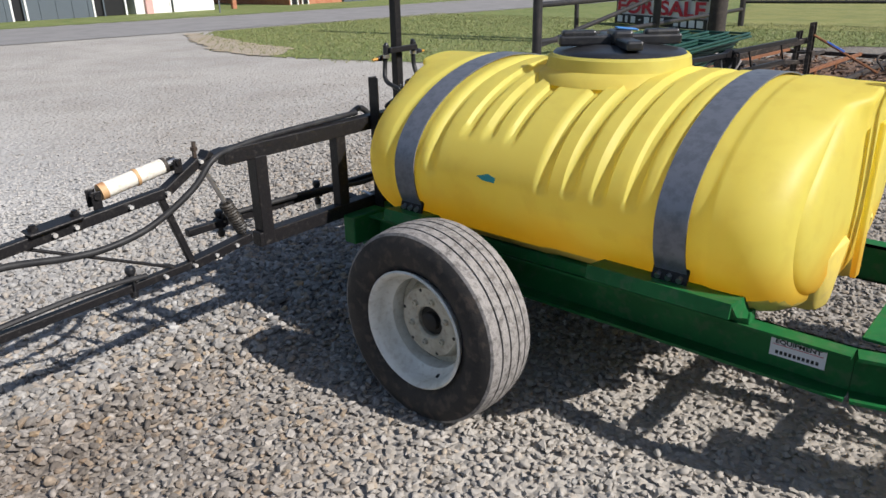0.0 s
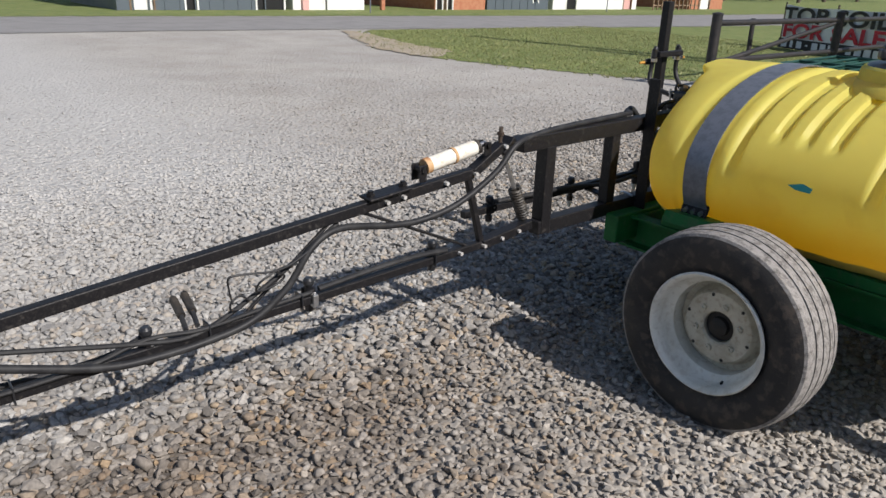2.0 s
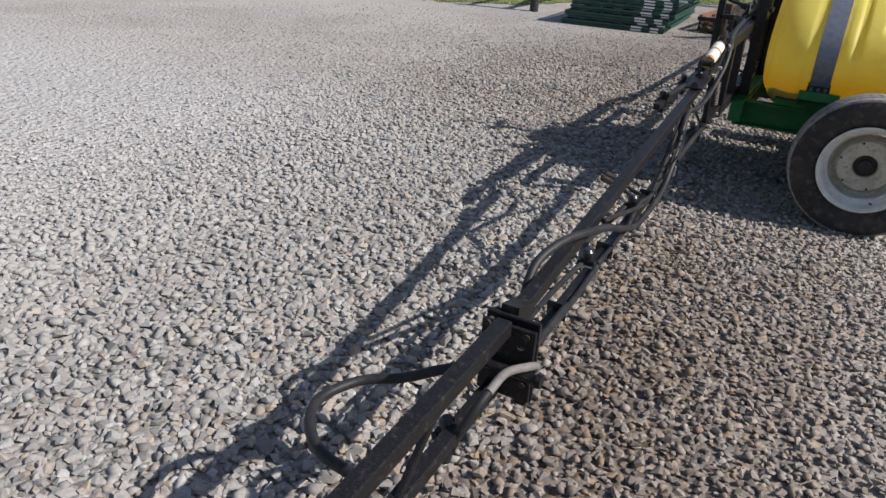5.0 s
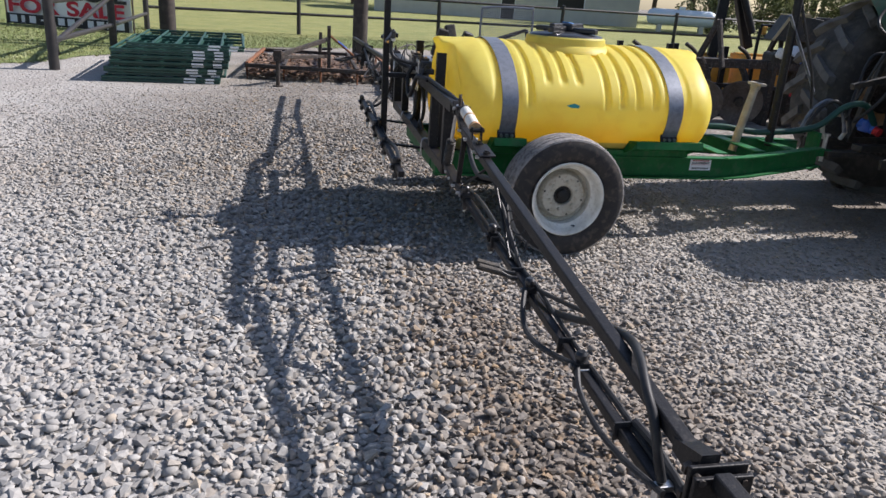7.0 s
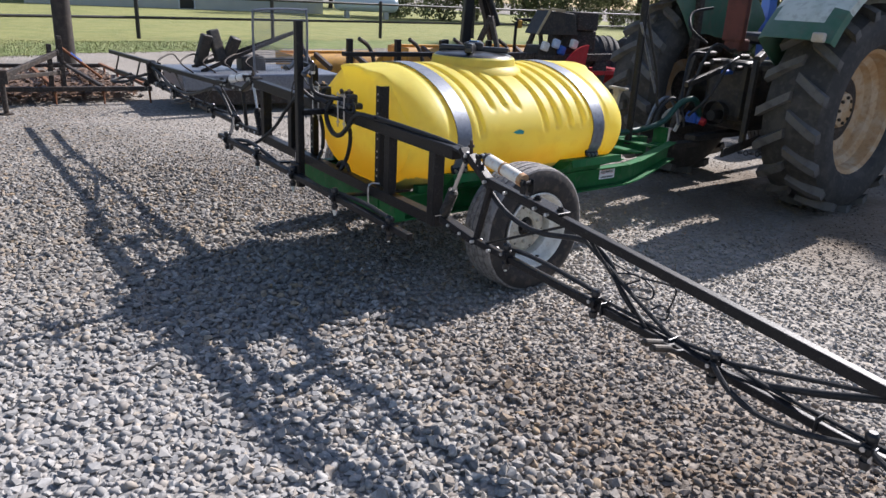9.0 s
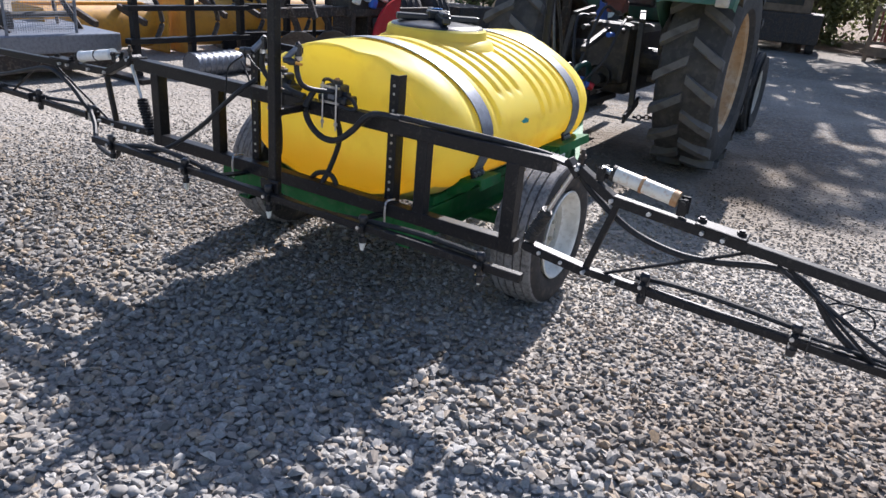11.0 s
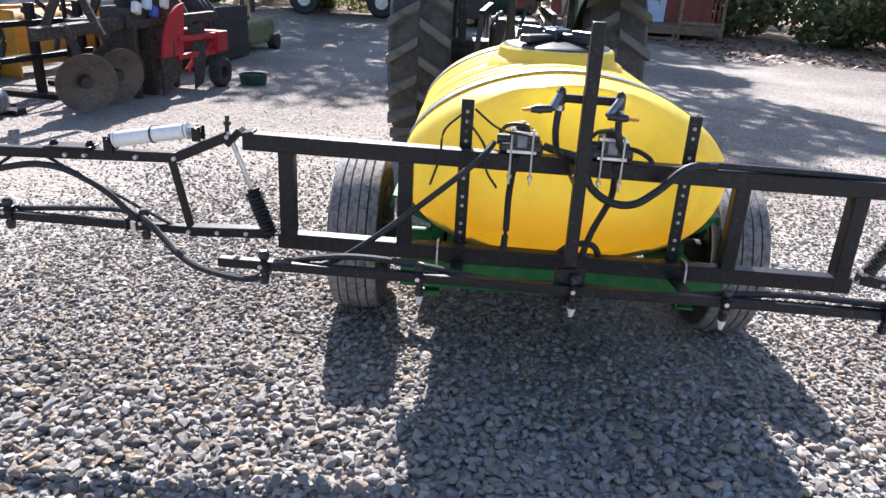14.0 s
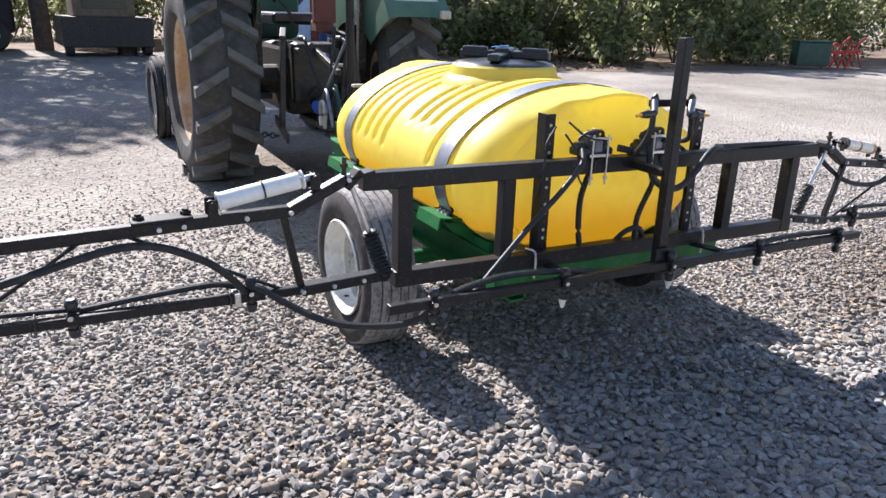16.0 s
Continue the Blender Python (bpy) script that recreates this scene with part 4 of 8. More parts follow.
# dealer sticker on the rail: printed lines left as bars
bm = B()
box(bm, (1.113, -0.4525, 0.472), (0.155, 0.002, 0.080))
st = part("sticker", bm, M_STICKER, sprayer, "white dealer sticker")
for z, w, h, mt, n in ((0.499, 0.125, 0.011, M_REDINK, 7), (0.4705, 0.140, 0.0016, M_REDINK, 1), (0.446, 0.125, 0.011, M_INK, 10)):
    for k in range(n):
        bm = B()
        box(bm, (1.113 - w / 2 + (k + 0.5) * w / n, -0.454, z), (w / n * (0.66 if n > 1 else 1), 0.001, h))
        part("printed_bar", bm, mt, st)
words("EQUIPMENT", 0.0185, 0.0004, M_INK, st, Matrix.Translation((1.113, -0.4542, 0.481)) @ Matrix.Rotation(radians(90), 4, "X") @ Matrix.Diagonal((1.28, 1.0, 1.0, 1.0)))


# wheels
def sprayer_wheel(s):
    w = new("wheel")
    w.parent = sprayer
    w["label"] = "ribbed implement tyre on a white steel rim"
    R, W, cy, cz = 0.366, 0.23, 0.85 * s + (0.022 if s < 0 else 0.0), 0.356
    prof = [(0.212, 0.092), (0.222, 0.104), (0.245, 0.119), (0.285, 0.128), (0.318, 0.124), (0.345, 0.113)]
    side = [(r, -o) for r, o in prof]
    ribs = []
    edges = [-0.108, -0.066, -0.024, 0.024, 0.066, 0.108]
    for k in range(5):
        a, b = edges[k] + (0.004 if k else 0), edges[k + 1] - (0.004 if k < 4 else 0)
        ca, cb = 0.012 * (a / 0.11) ** 2, 0.012 * (b / 0.11) ** 2
        ribs += [(R - ca, a), (R - (ca + cb) / 2 * 0.9, (a + b) / 2), (R - cb, b)]
        if k < 4:
            ribs += [(R - 0.014 - cb, b + 0.0015), (R - 0.014 - cb, b + 0.0065)]
    inner = [(0.20, 0.085), (0.20, -0.085)]
    bm = B()
    lathe(bm, [(r, o * 0.92) for r, o in side + ribs + prof[::-1] + inner], (0, cy, cz), 72, "Y")
    ty = part("tyre", bm, M_TYRE, w, "black rubber tyre with grey dusty tread", smooth=True)
    ty.data.materials.append(M_TREAD)
    for p in ty.data.polygons:
        rr = math.hypot(p.center.x, p.center.z - cz)
        if rr > R - 0.0185 and abs(p.center.y - cy) < 0.118:
            p.material_index = 1
    # deep-dished rim, disc set to the inside
    bm = B()
    o = s
    rim = [(0.222, 0.112), (0.216, 0.117), (0.209, 0.112), (0.200, 0.100), (0.196, 0.075), (0.190, 0.05), (0.172, 0.035), (0.170, -0.02), (0.186, -0.06), (0.198, -0.10), (0.216, -0.115), (0.222, -0.112)]
    back = [(0.210, -0.10), (0.192, -0.055), (0.180, -0.02), (0.180, 0.03), (0.198, 0.06), (0.210, 0.09)]
    lathe(bm, [(r, q * o) for r, q in rim + back], (0, cy, cz), 64, "Y")
    rm = part("rim", bm, M_WHITEP, w, smooth=True)
    rm.data.materials.append(M_GREASE)
    # the rim's inward side takes a dark material
    for p in rm.data.polygons:
        rr = math.hypot(p.center.x, p.center.z - cz)
        if (p.center.y - cy) * o < -0.025:
            p.material_index = 1
    bm = B()
    disc = [(0.172, -0.022), (0.152, -0.030), (0.141, -0.016), (0.136, 0.012), (0.128, 0.022), (0.118, 0.024), (0.064, 0.022), (0.057, 0.016), (0.057, -0.010), (0.120, -0.004), (0.130, -0.030), (0.172, -0.044)]
    lathe(bm, [(r, q * o) for r, q in disc], (0, cy, cz), 48, "Y")
    dc = part("disc", bm, M_CREAM, rm, "dirty cream wheel disc", smooth=True)
    dc.data.materials.append(M_GREASE)
    # so does the back of the disc
    for p in dc.data.polygons:
        if p.normal.y * o < -0.5:
            p.material_index = 1
    bm = B()
    hub = [(0.0, 0.030), (0.022, 0.029), (0.034, 0.022), (0.036, 0.004), (0.055, 0.002), (0.06, -0.16), (0.0, -0.16)]
    lathe(bm, [(r, q * o) for r, q in hub], (0, cy, cz), 32, "Y", closed=False)
    part("hub", bm, M_DARKHUB, rm, smooth=True)
    for k in range(6):
        a = 2 * math.pi * k / 6 + 0.3
        x, z = 0.086 * math.cos(a), 0.086 * math.sin(a)
        bm = B()
        rod(bm, (x, cy + 0.016 * o, cz + z), (x, cy + 0.036 * o, cz + z), 0.0125, 6)
        rod(bm, (x, cy + 0.034 * o, cz + z), (x, cy + 0.042 * o, cz + z), 0.006, 8)
        part("wheel_nut", bm, M_CREAM, rm)
        b = a + math.pi / 6
        x, z = 0.121 * math.cos(b), 0.121 * math.sin(b)
        bm = B()
        rod(bm, (x, cy + 0.0225 * o, cz + z), (x, cy + 0.0246 * o, cz + z), 0.0065, 10)
        part("disc_hole", bm, M_DARKHUB, rm)
    bm = B()
    rod(bm, (0.06, cy + 0.02 * o, cz - 0.185), (0.075, cy + 0.07 * o, cz - 0.175), 0.005, 8)
    part("valve", bm, M_RUBBERH, rm)


for s in (-1, 1):
    sprayer_wheel(s)
bm = B()
rod(bm, (0, -0.78, 0.356), (0, 0.78, 0.356), 0.035, 16)
part("axle", bm, M_GREEN, sprayer, smooth=True)


# ---- boom ----
TILT = 0.018


def bp(x, y, z):
    return Vector((x, y, z + TILT * y))


boom = new("boom_frame")
boom.parent = sprayer
boom["label"] = "black welded box-steel boom rack"
XB = -0.76


def boom_bar(name, a, b, w, h, mt=M_BLACKP, parent=boom, bev=0.004, up=(0, 0, 1), label=""):
    bm = B()
    beam(bm, a, b, w, h, bev, up)
    return part(name, bm, mt, parent, label)


boom_bar("top_beam", bp(XB, -1.14, 0.923), bp(XB, 1.16, 0.923), 0.055, 0.060)
boom_bar("lower_beam", bp(XB, -1.03, 0.566), bp(XB, 1.045, 0.566), 0.055, 0.058)
for y, w in ((-0.987, 0.054), (-0.582, 0.052), (0.588, 0.052), (1.009, 0.054)):
    boom_bar("rack_post", bp(XB, y, 0.537 if abs(y) > 0.9 else 0.575), bp(XB, y, 0.90), w, 0.050 if abs(y) < 0.9 else 0.0595)
for y in (-0.395, 0.385):
    # perforated angle-iron uprights
    bm = B()
    a, b = bp(XB + 0.036, y, 0.50), bp(XB + 0.036, y, 1.118)
    beam(bm, a, b, 0.006, 0.043, 0, (0, 1, 0))
    off = Vector((0.026, 0.019 if y > 0 else -0.019, 0))
    beam(bm, a + off, b + off, 0.052, 0.006, 0, (0, 1, 0))
    up = part("perforated_upright", bm, M_BLACKP, boom)
    # pale discs stand in for light showing through two holes in three
    for k in range(15):
        z = 0.60 + 0.034 * k
        bm = B()
        rod(bm, bp(XB + 0.0325, y, z), bp(XB + 0.0308, y, z), 0.0065, 8)
        part("bolt_hole", bm, M_PALERIM if k % 3 else M_BROWNSTEEL, up)
    # clamp bolt down to the green beam
    yu = y + (0.078 if y > 0 else -0.036)
    bm = B()
    tube(bm, [bp(XB - 0.038, yu, 0.50), bp(XB - 0.042, yu, 0.56), bp(XB - 0.03, yu, 0.604), bp(XB + 0.03, yu, 0.60)], 0.005, 6)
    part("u_bolt", bm, M_STEEL, boom, smooth=True)
XM = -0.985
mast = boom_bar("mast", bp(XM, 0.015, 0.50), bp(XM, 0.015, 1.415), 0.040, 0.040)
bm = B()
box(bm, bp(XM - 0.03, 0.015, 0.59), (0.016, 0.10, 0.10), bev=0.004)
part("mast_clamp", bm, M_BLACKP, mast)
# cross pipe with the two flood nozzles
ZX, XX = 1.180, -0.935
cross = boom_bar("nozzle_cross_pipe", bp(XX, -0.085, ZX), bp(XX, 0.10, ZX), 0.024, 0.026)
boom_bar("mast_brace", bp(XB, 0.015, 0.923), bp(XM, 0.015, 0.923), 0.04, 0.03)
for s, y0, y1, y2, drop in ((-1, 0.040, -0.022, -0.054, 0.046), (1, 0.028, 0.092, 0.118, 0.037)):
    e = bp(XX, 0.0925 * s + 0.0075, ZX)
    bm = B()
    rod(bm, e + Vector((-0.02, 0, -0.016)), e + Vector((-0.02, 0, 0.024)), 0.015, 12)
    rod(bm, e + Vector((-0.02, 0, 0.022)), e + Vector((-0.02, -0.006 * s, 0.034)), 0.012, 10, 0.008)
    part("elbow", bm, M_PLASTIC, cross, smooth=True)
    k0, k1 = e + Vector((-0.022, 0.002 * s, 0.016)), e + Vector((-0.055, y0, 0.010 - drop))
    bm = B()
    rod(bm, k0, k1, 0.012, 12)
    part("neck", bm, M_GALV, cross, smooth=True)
    b0, b1, b2 = k1, e + Vector((-0.058, y1, 0.006 - drop)), e + Vector((-0.060, y2, 0.004 - drop))
    bm = B()
    rod(bm, b0, b0.lerp(b1, 0.55), 0.0125, 12)
    rod(bm, b0.lerp(b1, 0.5), b1, 0.0155, 12, 0.010)
    nz = part("flood_nozzle", bm, M_PLASTIC, cross, smooth=True)
    bm = B()
    rod(bm, b1, b2, 0.007, 8, 0.005)
    part("nozzle_tip", bm, M_ORANGE, nz)
    bm = B()
    rod(bm, e + Vector((-0.02, 0.0, -0.035)), e + Vector((-0.02, 0, -0.02)), 0.016, 10)
    part("hose_clamp", bm, M_STEEL, cross)
    bm = B()
    tube(bm, [e + Vector((-0.02, 0, 0.0)), e + Vector((-0.02, 0.005 * s, -0.10)), e + Vector((0.06, -0.02, -0.19)), bp(XB - 0.02, 0.05 * s - 0.02, 0.965)] if s > 0 else [e + Vector((-0.02, 0, 0)), e + Vector((-0.03, -0.002, -0.08)), e + Vector((0.0, -0.022, -0.14)), bp(XB - 0.03, -0.135, 1.01)], 0.011, 10)
    part("feed_hose", bm, M_RUBBERH, cross, smooth=True)


# solenoid valves on the top beam
def valve(y):
    v = new("valve_block")
    v.parent = boom
    v["label"] = "black solenoid valve with steel saddle bolts"
    bm = B()
    box(bm, bp(XB + 0.015, y, 1.00), (0.07, 0.085, 0.075), bev=0.010)
    box(bm, bp(XB + 0.02, y, 0.975), (0.09, 0.15, 0.035), bev=0.010)
    part("valve_body", bm, M_PLASTIC, v)
    bm = B()
    rod(bm, bp(XB + 0.015, y, 1.03), bp(XB + 0.015, y, 1.052), 0.024, 14)
    part("coil", bm, M_GREASE, v, smooth=True)
    bm = B()
    rod(bm, bp(XB + 0.015, y, 1.05), bp(XB + 0.015, y, 1.062), 0.010, 10)
    part("brass_cap", bm, M_TANRIM, v)
    for dy in (-0.036, 0.036):
        bm = B()
        rod(bm, bp(XB - 0.036, y + dy, 0.850), bp(XB - 0.036, y + dy, 1.045), 0.004, 8)
        rod(bm, bp(XB - 0.036, y + dy, 0.872), bp(XB - 0.036, y + dy, 0.884), 0.009, 6)
        part("saddle_bolt", bm, M_STEEL, v)
    for z in (0.965, 1.030):
        bm = B()
        beam(bm, bp(XB - 0.034, y - 0.05, z), bp(XB - 0.034, y + 0.05, z), 0.006, 0.010)
        part("clamp_bar", bm, M_STEEL, v)
    bm = B()
    tube(bm, [bp(XB - 0.02, y - 0.02, 1.035), bp(XB - 0.03, y, 1.058), bp(XB - 0.01, y + 0.05, 1.05), bp(XB + 0.01, y + 0.075, 1.02)], 0.007, 8)
    part("fitting", bm, M_GREASE, v, smooth=True)
    bm = B()
    box(bm, bp(XB - 0.022, y, 1.0), (0.012, 0.035, 0.045), bev=0.003)
    part("name_plate", bm, M_GALV, v)
    for s, far in ((-1, 0.062), (1, 0.085)):
        bm = B()
        rod(bm, bp(XB + 0.015, y + 0.04 * s, 0.995), bp(XB + 0.015, y + far * s, 0.995), 0.018, 12)
        part("barb", bm, M_PLASTIC, v, smooth=True)


valve(0.193)
valve(-0.115)
HOSES = [
    ([(XB - 0.05, -0.04, 1.0), (XB - 0.08, -0.025, 0.935), (XB - 0.085, -0.05, 0.872), (XB - 0.09, -0.12, 0.828), (XB - 0.09, -0.20, 0.829), (XB - 0.085, -0.276, 0.883), (XB - 0.08, -0.34, 0.950), (XB - 0.07, -0.39, 0.972), (XB - 0.03, -0.47, 0.965)], 0.0135),
    ([(XB - 0.05, 0.12, 0.995), (XB - 0.07, 0.07, 0.985), (XB - 0.06, 0.0, 0.97)], 0.0135),
    ([(XB - 0.05, 0.29, 0.995), (XB - 0.10, 0.33, 0.95), (XB - 0.12, 0.43, 0.86), (XB - 0.13, 0.58, 0.73), (XB - 0.18, 0.76, 0.60), (XB - 0.26, 0.88, 0.565)], 0.0105),
    ([(XB + 0.01, -0.165, 0.998), (XB - 0.01, -0.215, 0.990), (XB - 0.03, -0.250, 0.968), (XB - 0.045, -0.238, 0.955), (XB - 0.05, -0.18, 0.962)], 0.0085),
    ([(XB - 0.03, 0.21, 0.95), (XB + 0.02, 0.22, 0.80), (XB + 0.02, 0.22, 0.66), (XB - 0.02, 0.23, 0.56)], 0.012),
    ([(XB - 0.03, -0.13, 0.95), (XB + 0.01, -0.14, 0.82), (XB + 0.02, -0.09, 0.68), (XB - 0.02, -0.05, 0.56)], 0.012),
    ([(XB + 0.02, -0.14, 0.55), (XB + 0.01, -0.10, 0.63), (XB + 0.01, -0.02, 0.625), (XB + 0.02, 0.05, 0.56)], 0.012),
    ([(XB - 0.02, 0.40, 1.08), (XB - 0.05, 0.46, 1.02), (XB - 0.06, 0.47, 0.93), (XB - 0.05, 0.50, 0.83)], 0.004),
    ([(XB - 0.05, 0.38, 1.06), (XB - 0.06, 0.32, 0.98), (XB - 0.06, 0.31, 0.90), (XB - 0.06, 0.27, 0.84)], 0.004),
    ([(XB - 0.03, 0.15, 1.02), (XB - 0.05, 0.27, 1.04), (XB - 0.04, 0.36, 1.10)], 0.004),
]
for pts, r in HOSES:
    bm = B()
    tube(bm, [bp(*p) for p in pts], r, 10)
    part("hose" if r > 0.005 else "wire", bm, M_RUBBERH, boom, smooth=True)


def nozzle(at, parent, cone=False):
    """A clamped check-valve body: a round knob over the pipe, cap and tip under it."""
    n = new("nozzle_body")
    n.parent = parent
    x, y, z = at
    bm = B()
    rod(bm, (x, y, z - 0.040), (x, y, z + 0.024), 0.0115, 12)
    rod(bm, (x, y, z + 0.022), (x, y, z + 0.034), 0.013, 12, 0.0185)
    rod(bm, (x, y, z + 0.034), (x, y, z + 0.046), 0.0185, 12)
    rod(bm, (x, y, z + 0.046), (x, y, z + 0.054), 0.0185, 12, 0.012)
    part("check_valve", bm, M_PLASTIC, n, smooth=True)
    bm = B()
    box(bm, (x + 0.004, y, z), (0.046, 0.024, 0.042), bev=0.005)
    box(bm, (x - 0.020, y, z + 0.004), (0.012, 0.034, 0.020), bev=0.003)
    part("clamp", bm, M_BLACKP, n)
    bm = B()
    rod(bm, (x - 0.029, y + 0.006, z + 0.006), (x + 0.030, y + 0.006, z + 0.006), 0.0045, 6)
    rod(bm, (x - 0.031, y + 0.006, z + 0.006), (x - 0.026, y + 0.006, z + 0.006), 0.008, 6)
    part("clamp_screw", bm, M_STEEL, n)
    bm = B()
    rod(bm, (x, y, z - 0.062), (x, y, z - 0.036), 0.014, 12, 0.018)
    part("nozzle_cap", bm, M_PLASTIC, n, smooth=True)
    bm = B()
    if cone:
        rod(bm, (x, y, z - 0.094), (x, y, z - 0.061), 0.0065, 12, 0.0150)
    else:
        rod(bm, (x, y, z - 0.072), (x, y, z - 0.060), 0.0065, 8)
    part("nozzle_tip", bm, M_WHITEP, n)


XN, ZN = -1.03, 0.574
boom_bar("nozzle_bar", bp(XN, -1.18, ZN), bp(XN, 1.18, ZN), 0.032, 0.032)
for y in (-1.02, -0.497, 0.0, 0.508, 1.025):
    nozzle(bp(XN - 0.01, y, ZN), boom, abs(y) < 0.9)
for y in (-0.40, 0.39):
    boom_bar("hanger", bp(XB, y, 0.535), bp(XN, y, ZN - 0.01), 0.045, 0.012)
for pts in ([(XN + 0.01, -1.02, ZN + 0.03), (XN + 0.03, -0.75, ZN + 0.03), (XN + 0.026, -0.54, ZN + 0.02), (XN + 0.030, -0.25, ZN - 0.008), (XN + 0.03, 0.0, ZN + 0.005)],
            [(XN + 0.03, 0.0, ZN + 0.005), (XN + 0.030, 0.25, ZN - 0.004), (XN + 0.026, 0.5, ZN + 0.03), (XN + 0.03, 0.75, ZN + 0.04), (XN + 0.02, 0.98, ZN + 0.0), (XN + 0.04, 1.08, ZN - 0.075), (XN + 0.08, 1.247, ZN - 0.078), (XN + 0.13, 1.359, ZN - 0.055), (XN + 0.19, 1.449, ZN - 0.010), (XB - 0.05, 1.515, ZN + 0.035), (XB - 0.02, 1.55, ZN + 0.045)]):
    bm = B()
    tube(bm, [bp(*p) for p in pts], 0.012, 8)
    part("hose", bm, M_RUBBERH, boom, smooth=True)


# ---- boom wings: heights at each side as they hang ----
def wing(s, root_top, elbow, up_end, lo_in, knee, lo_end, tip_y):
    """s: side; the rest are (y, z) in the sprayer's own axes."""
    w = new("boom_wing")
    w.parent = sprayer
    w["label"] = "long folding black boom wing with nozzles"
    P = lambda q, dx=0.0: Vector((XB + dx, q[0], q[1]))
    lerp = lambda a, b, t: (a[0] + (b[0] - a[0]) * t, a[1] + (b[1] - a[1]) * t)
    # lugs and links at the root
    boom_bar("pivot_bracket", P((root_top[0] - 0.045 * s, root_top[1] + 0.026)), P((root_top[0] + 0.005 * s, root_top[1] - 0.030)), 0.060, 0.022, parent=w)
    bm = B()
    rod(bm, P((root_top[0] + 0.008 * s, root_top[1] + 0.0)), P((root_top[0] + 0.004 * s, root_top[1] + 0.070)), 0.008, 8)
    rod(bm, P((root_top[0] + 0.006 * s, root_top[1] + 0.038)), P((root_top[0] + 0.0055 * s, root_top[1] + 0.050)), 0.014, 6)
    part("eye_bolt", bm, M_BROWNSTEEL, w)
    boom_bar("top_hinge_arm", P(root_top), P(elbow), 0.044, 0.034, parent=w)
    boom_bar("hinge_tab", P((1.12 * s, root_top[1] + 0.02)), P(root_top), 0.06, 0.012, parent=w)
    boom_bar("upper_boom", P(elbow), P(up_end), 0.036, 0.037, parent=w)
    boom_bar("root_link", P(lo_in), P(knee), 0.050, 0.036, parent=w)
    boom_bar("lower_boom", P(knee), P(lo_end), 0.031, 0.030, parent=w)
    boom_bar("strut", P((elbow[0] + 0.02 * s, elbow[1] - 0.01)), P((knee[0], knee[1] + 0.01)), 0.024, 0.024, parent=w)
    for q in (root_top, elbow, knee, lerp(lo_in, knee, 0.3), lerp(lo_in, knee, 0.65), lerp(elbow, up_end, 0.06), lerp(elbow, up_end, 0.14), lerp(elbow, up_end, 0.17), lerp(knee, lo_end, 0.05)):
        bm = B()
        rod(bm, P(q, -0.034), P(q, 0.034), 0.0078, 6)
        part("bolt", bm, M_BOLT, w)
    # clamp plate where the arm meets the upper boom
    j0, j1 = lerp(elbow, up_end, 0.128), lerp(elbow, up_end, 0.202)
    boom_bar("splice_plate", P((j0[0], j0[1] + 0.026)), P((j1[0], j1[1] + 0.026)), 0.075, 0.010, parent=w)
    for t in (0.135, 0.192):
        q = lerp(elbow, up_end, t)
        bm = B()
        rod(bm, P((q[0], q[1] + 0.02)), P((q[0], q[1] + 0.048)), 0.010, 8)
        rod(bm, P((q[0], q[1] + 0.031)), P((q[0], q[1] + 0.041)), 0.016, 6)
        part("bolt", bm, M_BLACKP, w)
    # white lift cylinder
    c0 = Vector((XB, 1.322 * s, root_top[1] + 0.015))
    c1 = Vector((XB, 1.640 * s if s > 0 else -1.615, elbow[1] + 0.047))
    bm = B()
    rod(bm, c0.lerp(c1, 0.15), c0.lerp(c1, 0.92), 0.027, 20)
    cy = part("lift_cylinder", bm, M_CYL if s < 0 else M_CYL2, w, "white hydraulic cylinder streaked with rust" if s < 0 else "clean white hydraulic cylinder", smooth=True)
    for t, r, wide, mt in ((0.115, 0.0285, 0.045, M_BROWNSTEEL), (0.475, 0.0300, 0.035, M_CYLR), (0.855, 0.0283, 0.075, M_CYLR)) if s < 0 else ((0.105, 0.030, 0.018, M_CYL2), (0.50, 0.0302, 0.018, M_BROWNSTEEL), (0.925, 0.031, 0.018, M_CYL2)):
        bm = B()
        rod(bm, c0.lerp(c1, t), c0.lerp(c1, t + wide), r, 20)
        part("band", bm, mt, cy, smooth=True)
    bm = B()
    rod(bm, c0.lerp(c1, -0.02), c0.lerp(c1, 0.13), 0.011, 12)
    part("piston_rod", bm, M_STEEL, cy)
    for e, h in ((c0, 0.05), (c1, 0.06)):
        bm = B()
        for dx in (-0.022, 0.022):
            box(bm, e + Vector((dx, 0, -0.014)), (0.006, 0.032, h), bev=0.003)
        rod(bm, e + Vector((-0.034, 0, 0)), e + Vector((0.034, 0, 0)), 0.010, 10)
        part("clevis", bm, M_BLACKP, cy)
    # breakaway spring
    a, b = Vector((XB - 0.01, root_top[0], root_top[1] + 0.015)), Vector((XB - 0.01, lo_in[0], lo_in[1] - 0.02))
    bm = B()
    rod(bm, a, b, 0.009, 10)
    sp = part("spring_rod", bm, M_STEEL, w, smooth=True)
    bm = B()
    u, f = (b - a).normalized(), frame_of(b - a)
    pts = []
    for k in range(101):
        t = 0.53 + (0.34 if s < 0 else 0.44) * k / 100
        q = a.lerp(b, t)
        an = k / 100 * 2 * math.pi * 12
        pts.append(q + (0.020 if s < 0 else 0.023) * (math.cos(an) * f.col[0] + math.sin(an) * f.col[2]))
    tube(bm, pts, 0.0075, 6, 1)
    rod(bm, a.lerp(b, 0.52), a.lerp(b, 0.88 if s < 0 else 0.98), 0.016 if s < 0 else 0.018, 10)
